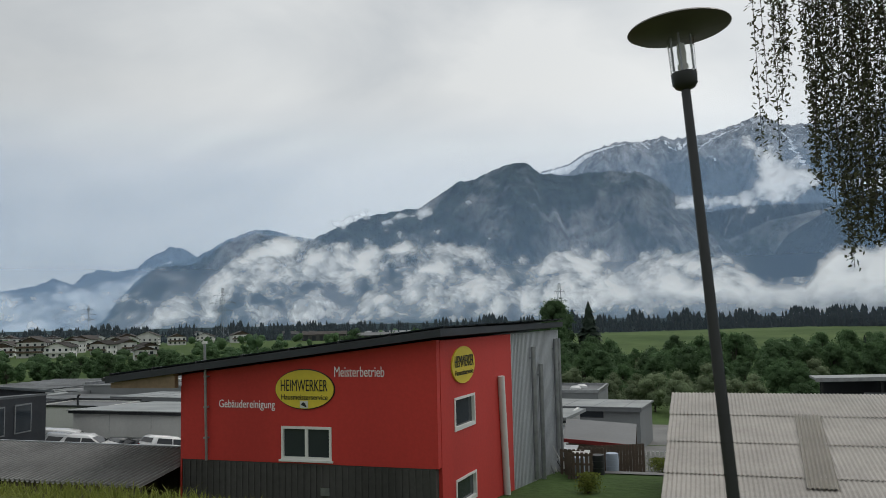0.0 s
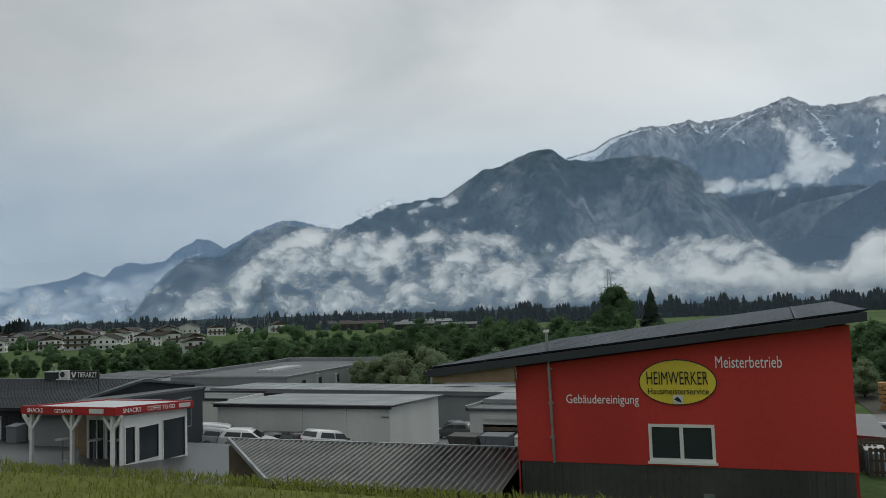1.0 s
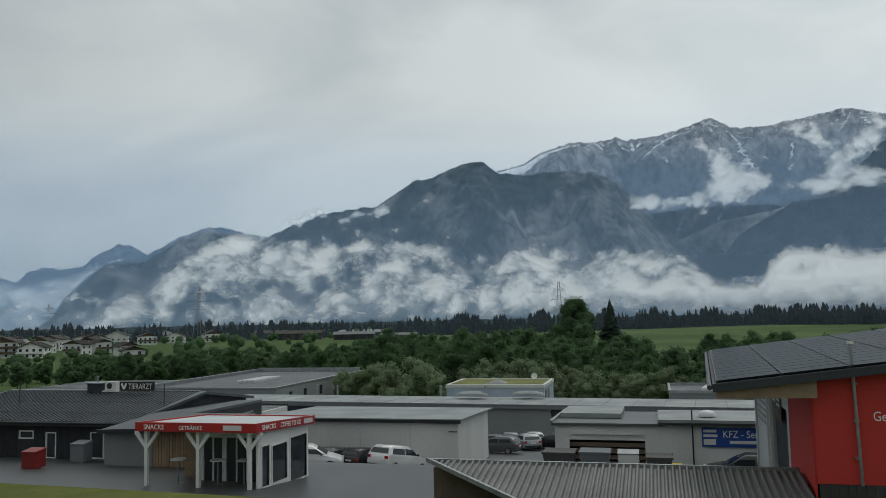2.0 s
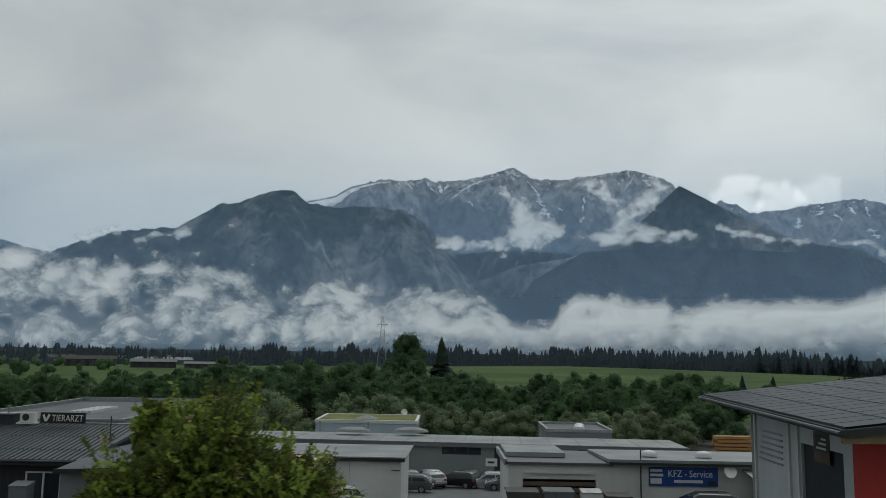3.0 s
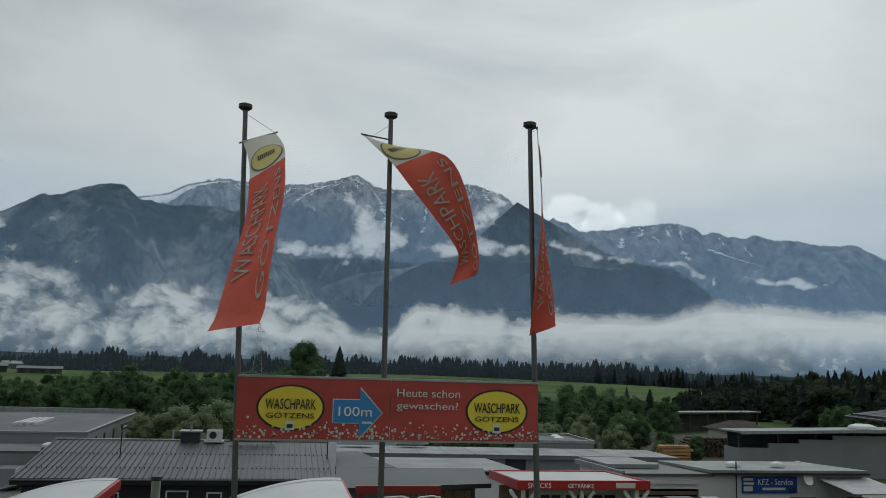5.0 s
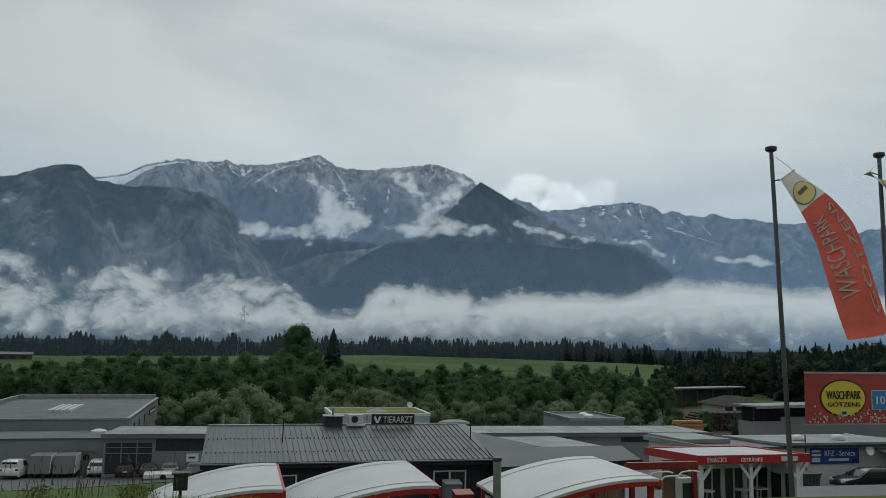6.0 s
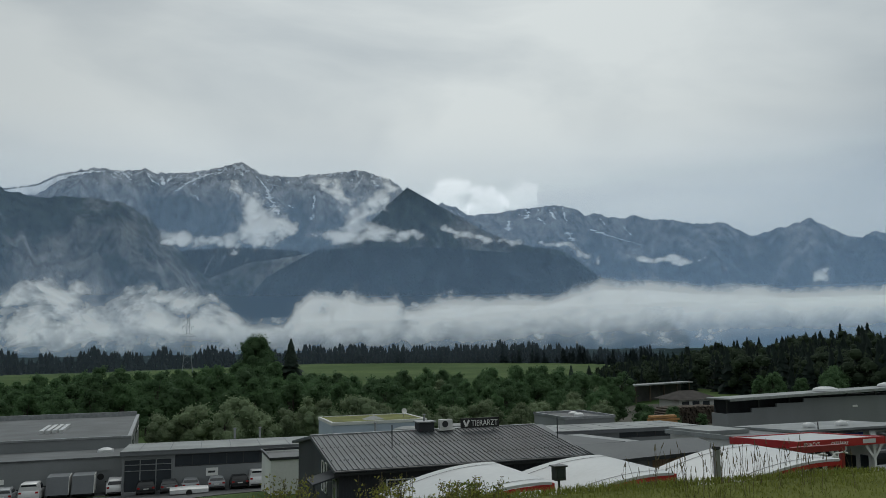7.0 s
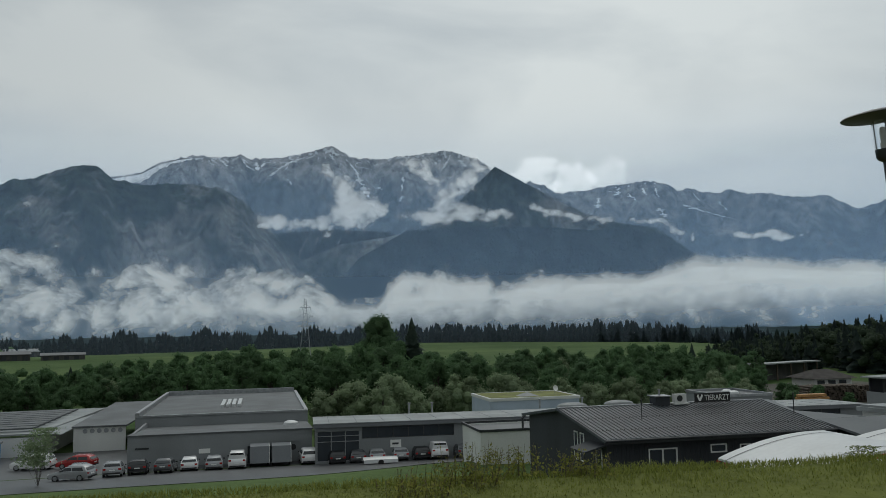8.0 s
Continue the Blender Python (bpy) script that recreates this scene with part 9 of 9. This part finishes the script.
for key, x, y, tn in (("si", -97.2, 79.4, 70), ("gy", -97.4, 83.6, 6), ("sw", -94.0, 82.4, 4), ("bk", -91.9, 84.0, 3), ("gy", -89.3, 84.2, -4), ("wk", -87.1, 86.0, 3), ("sw", -84.6, 86.0, 2), ("va", -82.2, 85.8, 0),
                     ("wh", -74.6, 87.6, 2), ("bk", -71.8, 86.2, 4), ("gy", -69.5, 86.0, 3), ("si", -67.4, 85.8, 2), ("si", -64.8, 85.4, 0), ("bk", -62.6, 85.2, 3), ("va", -60.7, 84.4, 0), ("gy", -57.9, 84.4, 2),
                     ("rd", -99.5, 92.5, 75), ("wh", -104.2, 93.5, 80),
                     ("wh", -38.0, 49.6, -22), ("bk", -40.5, 51.0, -20), ("gy", -42.9, 51.2, -18), ("si", -33.0, 72.4, 25), ("bk", -30.6, 73.6, 60), ("gy", -35.2, 75.5, 15), ("si", -33.2, 77.2, 20), ("bk", -29.5, 77.0, 10), ("sw", -27.6, 73.2, 95),
                     ("gy", -34.6, 66.5, 80), ("bk", -36.0, 70.5, 20), ("va", -47.3, 49.4, -60), ("si", -45.6, 47.8, -50), ("bk", -16.5, 46.5, 85), ("gy", -12.4, 46.2, 88), ("wk", -43.2, 47.4, -70), ("gy", -26.0, 70.5, 85)):
    park(key, x, y, tn)


def box_trailer(x, y, turn):
    t = thing("box_trailer", (0, 0, 0), "dark tilted tipper box with white sides", "trailer", "tipper boxes")
    part("box", MB().prism([(-1.0, -1.2, 0.5), (1.0, -1.2, 0.5), (1.0, -0.7, 2.2), (-1.0, -0.7, 2.2)], (0, 2.6, 0)), GREY_DARK, t)
    part("side", MB().prism([(1.01, -1.2, 0.5), (1.01, 1.4, 0.5), (1.01, 1.9, 2.2), (1.01, -0.7, 2.2)], (0.05, 0, 0)), OFFWHITE, t)
    part("wheels", MB().tube((-1.0, 0.3, 0.3), (-0.8, 0.3, 0.3), 0.3, n=14).tube((0.8, 0.3, 0.3), (1.0, 0.3, 0.3), 0.3, n=14), TYRE, t)
    t.matrix_basis = pose(x, y, ground_z(x, y) + 0.05, 0, 0, turn)


box_trailer(-79.9, 86.4, 0)
box_trailer(-77.6, 86.4, 0)


def tarp_car(x, y):
    t = thing("covered_trailer", (x, y, ground_z(x, y)), "low trailer under a white tarpaulin", "trailer")
    rows = [[(x + u * 1.8, y + 0.9 * math.cos(a), ground_z(x, y) + 0.5 + 0.3 * max(0, math.sin(a)) * (1 - 0.25 * u * u) - (0.25 if a in (0, math.pi) else 0)) for a in np.linspace(0, math.pi, 9)] for u in np.linspace(-1, 1, 9)]
    part("tarpaulin", MB().grid(rows), PVC_WHITE, t, smooth=True)
    part("chassis", MB().box(x - 1.7, x + 1.7, y - 0.8, y + 0.8, ground_z(x, y) + 0.25, ground_z(x, y) + 0.45), STEEL_DARK, t)
    part("wheel", MB().tube((x, y - 0.9, ground_z(x, y) + 0.3), (x, y - 0.7, ground_z(x, y) + 0.3), 0.3, n=14), TYRE, t)
    part("wheel", MB().tube((x, y + 0.7, ground_z(x, y) + 0.3), (x, y + 0.9, ground_z(x, y) + 0.3), 0.3, n=14), TYRE, t)


tarp_car(-67.6, 80.6)


# ---- bins, posts, stacks ----
def bin_box(name, x, y, w, d, h, mat, label, lid):
    g = ground_z(x, y) + 0.04
    t = thing(name, (x, y, g), label, "bin")
    part("body", MB().slab([(x - w / 2, y - d / 2, g + h), (x + w / 2, y - d / 2, g + h), (x + w / 2, y + d / 2, g + h), (x - w / 2, y + d / 2, g + h)], h - 0.05), mat, t)
    part("lid", MB().prism([(x - w / 2 - 0.03, y - d / 2 - 0.03, g + h), (x - w / 2 - 0.03, y + d / 2, g + h), (x - w / 2 - 0.03, y + d / 2, g + h + 0.16), (x - w / 2 - 0.03, y - d / 2 - 0.03, g + h + 0.05)], (w + 0.06, 0, 0)), lid, t)
    for sx in (-1, 1):
        part("foot", MB().box(x + sx * w * 0.4 - 0.05, x + sx * w * 0.4 + 0.05, y - 0.05, y + 0.05, g, g + 0.06), BLACK, t)


bin_box("red_container", -50.9, 31.8, 0.8, 0.7, 0.8, RED_DARK, "dark red waste container on the forecourt", RED_DARK)
bin_box("grey_bin", -50.6, 34.8, 0.8, 0.7, 0.95, GREY_DARK, "grey plastic bin beside the vet's wall", GREY_DARK)
bin_box("blue_crate", -20.4, 47.3, 0.9, 0.7, 0.7, BLUE_LIGHT, "blue crate with a yellow lid", YELLOW)
bin_box("rain_barrel_box", -5.7, 36.0, 0.7, 0.6, 0.9, GREY_WALL, "grey water box behind the red workshop", OFFWHITE)
bin_box("parts_box", -6.9, 39.0, 1.1, 0.8, 1.0, OFFWHITE, "pale parts box in the yard", STEEL)


def box_lamp(x, y, top):
    g = ground_z(x, y)
    t = thing("wash_bay_lamp", (x, y, g), "dark box lamp on a post at the car wash", "lamp")
    part("post", MB().tube((x, y, g - 0.1), (x, y, top - 0.3), 0.03, n=8), STEEL_DARK, t, smooth=True)
    part("housing", MB().box(x - 0.13, x + 0.13, y - 0.1, y + 0.1, top - 0.3, top).box(x - 0.17, x + 0.17, y - 0.14, y + 0.14, top, top + 0.03), STEEL_DARK, t)
    part("lens", MB().box(x - 0.09, x + 0.09, y - 0.11, y - 0.102, top - 0.25, top - 0.05), GLASS, t)


box_lamp(-61.75, 13.3, 11.2)


def vent_post(x, y, top, r):
    g = ground_z(x, y)
    t = thing("vent_post", (x, y, g), "grey steel vent pipe beside the wash bays", "pipe")
    part("pipe", MB().tube((x, y, g - 0.1), (x, y, top), r, n=14), STEEL, t, smooth=True)
    part("cap", MB().spin([(r * 1.0, 0), (r * 1.25, 0.02), (r * 1.2, 0.1), (0, 0.13)], 16, (x, y, top)), STEEL_DARK, t, smooth=True)


vent_post(-53.86, 17.87, 10.62, 0.11)


def timber_stack(x, y, n, label, mat, w=5.0):
    g = ground_z(x, y)
    t = thing("timber_stack", (x, y, g), label, "timber")
    rng = random.Random(int(x * 7))
    for k in range(n):
        for j in range(3):
            a = rng.uniform(-0.3, 0.3)
            part("beam", MB().box(x - w / 2 + a, x + w / 2 + a, y + j * 0.55, y + j * 0.55 + 0.4, g + 0.1 + k * 0.5, g + 0.45 + k * 0.5), mat, t)


timber_stack(8.0, 110, 7, "stack of fresh orange timber", TIMBER)


def log_pile(x0, x1, y, rows, label):
    g = ground_z((x0 + x1) / 2, y)
    t = thing("log_pile", ((x0 + x1) / 2, y, g), label, "logs")
    rng = random.Random(12)
    for r in range(rows):
        xx = x0 + r * 0.5
        while xx < x1 - r * 0.8:
            rad = rng.uniform(0.16, 0.3)
            part("log", MB().tube((xx, y + rng.uniform(-0.3, 0.3), g + 0.25 + r * 0.42), (xx + rng.uniform(-0.2, 0.2), y + 4, g + 0.25 + r * 0.42), rad, n=8), LOG, t)
            xx += rad * 2.25


log_pile(18, 37, 128, 8, "long pile of weathered logs")
log_pile(28, 46, 137, 6, "long pile of weathered logs")


def wash_fence():
    t = thing("yard_fence", (-3, 41, 4), "pale slatted yard fence", "fence")
    for k in range(26):
        part("slat", MB().box(-5.6 + k * 0.22, -5.45 + k * 0.22, 43.4, 43.43, ground_z(-3, 43.4), ground_z(-3, 43.4) + 1.3), OFFWHITE, t)
    part("rail", MB().box(-5.7, 0.2, 43.43, 43.47, ground_z(-3, 43.4) + 0.2, ground_z(-3, 43.4) + 0.3).box(-5.7, 0.2, 43.43, 43.47, ground_z(-3, 43.4) + 1.0, ground_z(-3, 43.4) + 1.1), OFFWHITE, t)


wash_fence()


# ---- yard behind the red workshop ----
def lean_to():
    g = ground_z(-6, 45) + 0.05
    w = thing("lean_to_shed", (-6, 45, g), "open lean-to shed with a dark sloping roof", "shed")
    part("roof", MB().slab([(-7.75, 43.0, 6.40), (-3.94, 43.0, 6.15), (-4.2, 47.0, 6.72), (-8.2, 47.0, 6.95)], 0.12), ROOF_BITUMEN, w, "dark felt roof")
    part("fascia", MB().slab([(-7.8, 42.94, 6.42), (-3.9, 42.94, 6.17), (-3.9, 43.0, 6.17), (-7.8, 43.0, 6.42)], 0.2), RED_DARK, w, "dark red fascia board")
    part("rear_wall", MB().box(-8.1, -4.2, 46.7, 46.85, g - 0.3, 6.55), WOOD_DARK, w)
    for xx in (-7.6, -5.8, -4.1):
        part("post", MB().box(xx, xx + 0.12, 43.15, 43.27, g - 0.05, 6.1), WOOD_DARK, w)


def board_fence():
    g = ground_z(-4.9, 41.5) + 0.03
    w = thing("board_fence", (-4.9, 41.5, g), "dark weathered board fence in the yard", "fence")
    for k in range(19):
        xx = -6.35 + k * 0.157
        part("board", MB().box(xx, xx + 0.145, 41.5, 41.53, g, 6.27 + k * 0.012), WOOD_DARK, w)
    for z in (g + 0.4, 5.8):
        part("rail", MB().box(-6.35, -3.4, 41.53, 41.58, z, z + 0.09), WOOD_DARK, w)


def pipe_bundle():
    w = thing("leaning_pipes", (-7.2, 38, ground_z(-7.2, 38)), "bundle of pipes leaning on the zinc wall", "pipes")
    rng = random.Random(31)
    for k in range(9):
        yy = 36.4 + k * 0.33
        part("pipe", MB().tube((-6.9 + rng.uniform(-0.1, 0.5), yy, ground_z(-6.9, yy)), (-7.72, yy + rng.uniform(-0.4, 0.4), rng.uniform(7.0, 8.6)), rng.uniform(0.025, 0.05), n=6), rng.choice((STEEL, STEEL_DARK, OFFWHITE)), w)


lean_to()
board_fence()
pipe_bundle()


def skip(x, y, w, d, h, mat, label):
    """An open steel skip with sloping ends and ribs."""
    g = ground_z(x, y) + 0.05
    t = thing("steel_skip", (x, y, g), label, "skip")
    part("tub", MB().prism([(x - w / 2 + 0.25, y - d / 2, g + 0.1), (x + w / 2 - 0.25, y - d / 2, g + 0.1), (x + w / 2, y - d / 2, g + h), (x - w / 2, y - d / 2, g + h)], (0, d, 0)), mat, t)
    part("rim", MB().box(x - w / 2 - 0.04, x + w / 2 + 0.04, y - d / 2 - 0.05, y - d / 2, g + h - 0.1, g + h).box(x - w / 2 - 0.04, x + w / 2 + 0.04, y + d / 2, y + d / 2 + 0.05, g + h - 0.1, g + h), mat, t)
    for k in range(4):
        xx = x - w / 2 + 0.35 + k * (w - 0.7) / 3
        part("rib", MB().box(xx - 0.04, xx + 0.04, y - d / 2 - 0.06, y - d / 2 - 0.004, g + 0.15, g + h - 0.1), mat, t)
    for sx in (-1, 1):
        part("skid", MB().box(x + sx * w * 0.3 - 0.06, x + sx * w * 0.3 + 0.06, y - d / 2 + 0.1, y + d / 2 - 0.1, g - 0.02, g + 0.1), STEEL_DARK, t)


skip(-24.8, 46.6, 1.8, 1.5, 1.5, GREY_DARK, "dark grey steel skip before the garage")
skip(-26.9, 46.8, 1.9, 1.5, 1.45, CLADDING, "dark ribbed steel skip before the garage")
skip(-21.2, 46.9, 1.5, 1.4, 1.3, CLADDING, "dark ribbed steel skip before the garage")
bin_box("lattice_crate", -22.9, 46.2, 1.15, 0.9, 1.35, OFFWHITE, "white lattice crate before the garage", STEEL)
for key, x, y, tn in (("va", 1.4, 69.5, 178), ("wk", 3.4, 70.0, 175), ("gy", 5.6, 71.0, 172), ("si", -1.9, 74.0, 95), ("bk", 4.5, 83.0, 80), ("sw", 0.8, 84.5, 85)):
    park(key, x, y, tn)


def junk_heap():
    """Planks, barrels and a pallet left beside the zinc wall."""
    rng = random.Random(9)
    for k in range(7):
        x, y = -5.9 + rng.uniform(-0.6, 1.5), 34.6 + k * 0.75
        g = ground_z(x, y)
        t = thing("oil_barrel" if k % 2 else "wooden_pallet", (x, y, g), "dented steel barrel beside the workshop wall" if k % 2 else "grey wooden pallet leaning beside the workshop", "barrel" if k % 2 else "pallet")
        if k % 2:
            part("drum", MB().spin([(0, 0.0), (0.29, 0.0), (0.3, 0.3), (0.285, 0.31), (0.3, 0.32), (0.3, 0.6), (0.285, 0.61), (0.3, 0.62), (0.29, 0.88), (0, 0.86)], 16, (x, y, g)), rng.choice((BLUE_WALL, STEEL_DARK, OFFWHITE)), t, smooth=True)
        else:
            for j in range(6):
                part("board", MB().box(x - 0.55 + j * 0.19, x - 0.42 + j * 0.19, y, y + 0.03, g + 0.02, g + 1.15), WOOD_DARK, t)
            for z in (0.15, 0.6, 1.0):
                part("bearer", MB().box(x - 0.55, x + 0.55, y + 0.03, y + 0.11, g + z, g + z + 0.09), WOOD_DARK, t)


junk_heap()
for k, (x, y, top, r) in enumerate(((-4.6, 30.5, 7.0, 0.5), (-2.6, 40.6, 5.9, 0.5))):
    roadside_shrub(x, y, top, r, 60 + k, LEAF_HEDGE, "wild shrub in the yard behind the workshop")
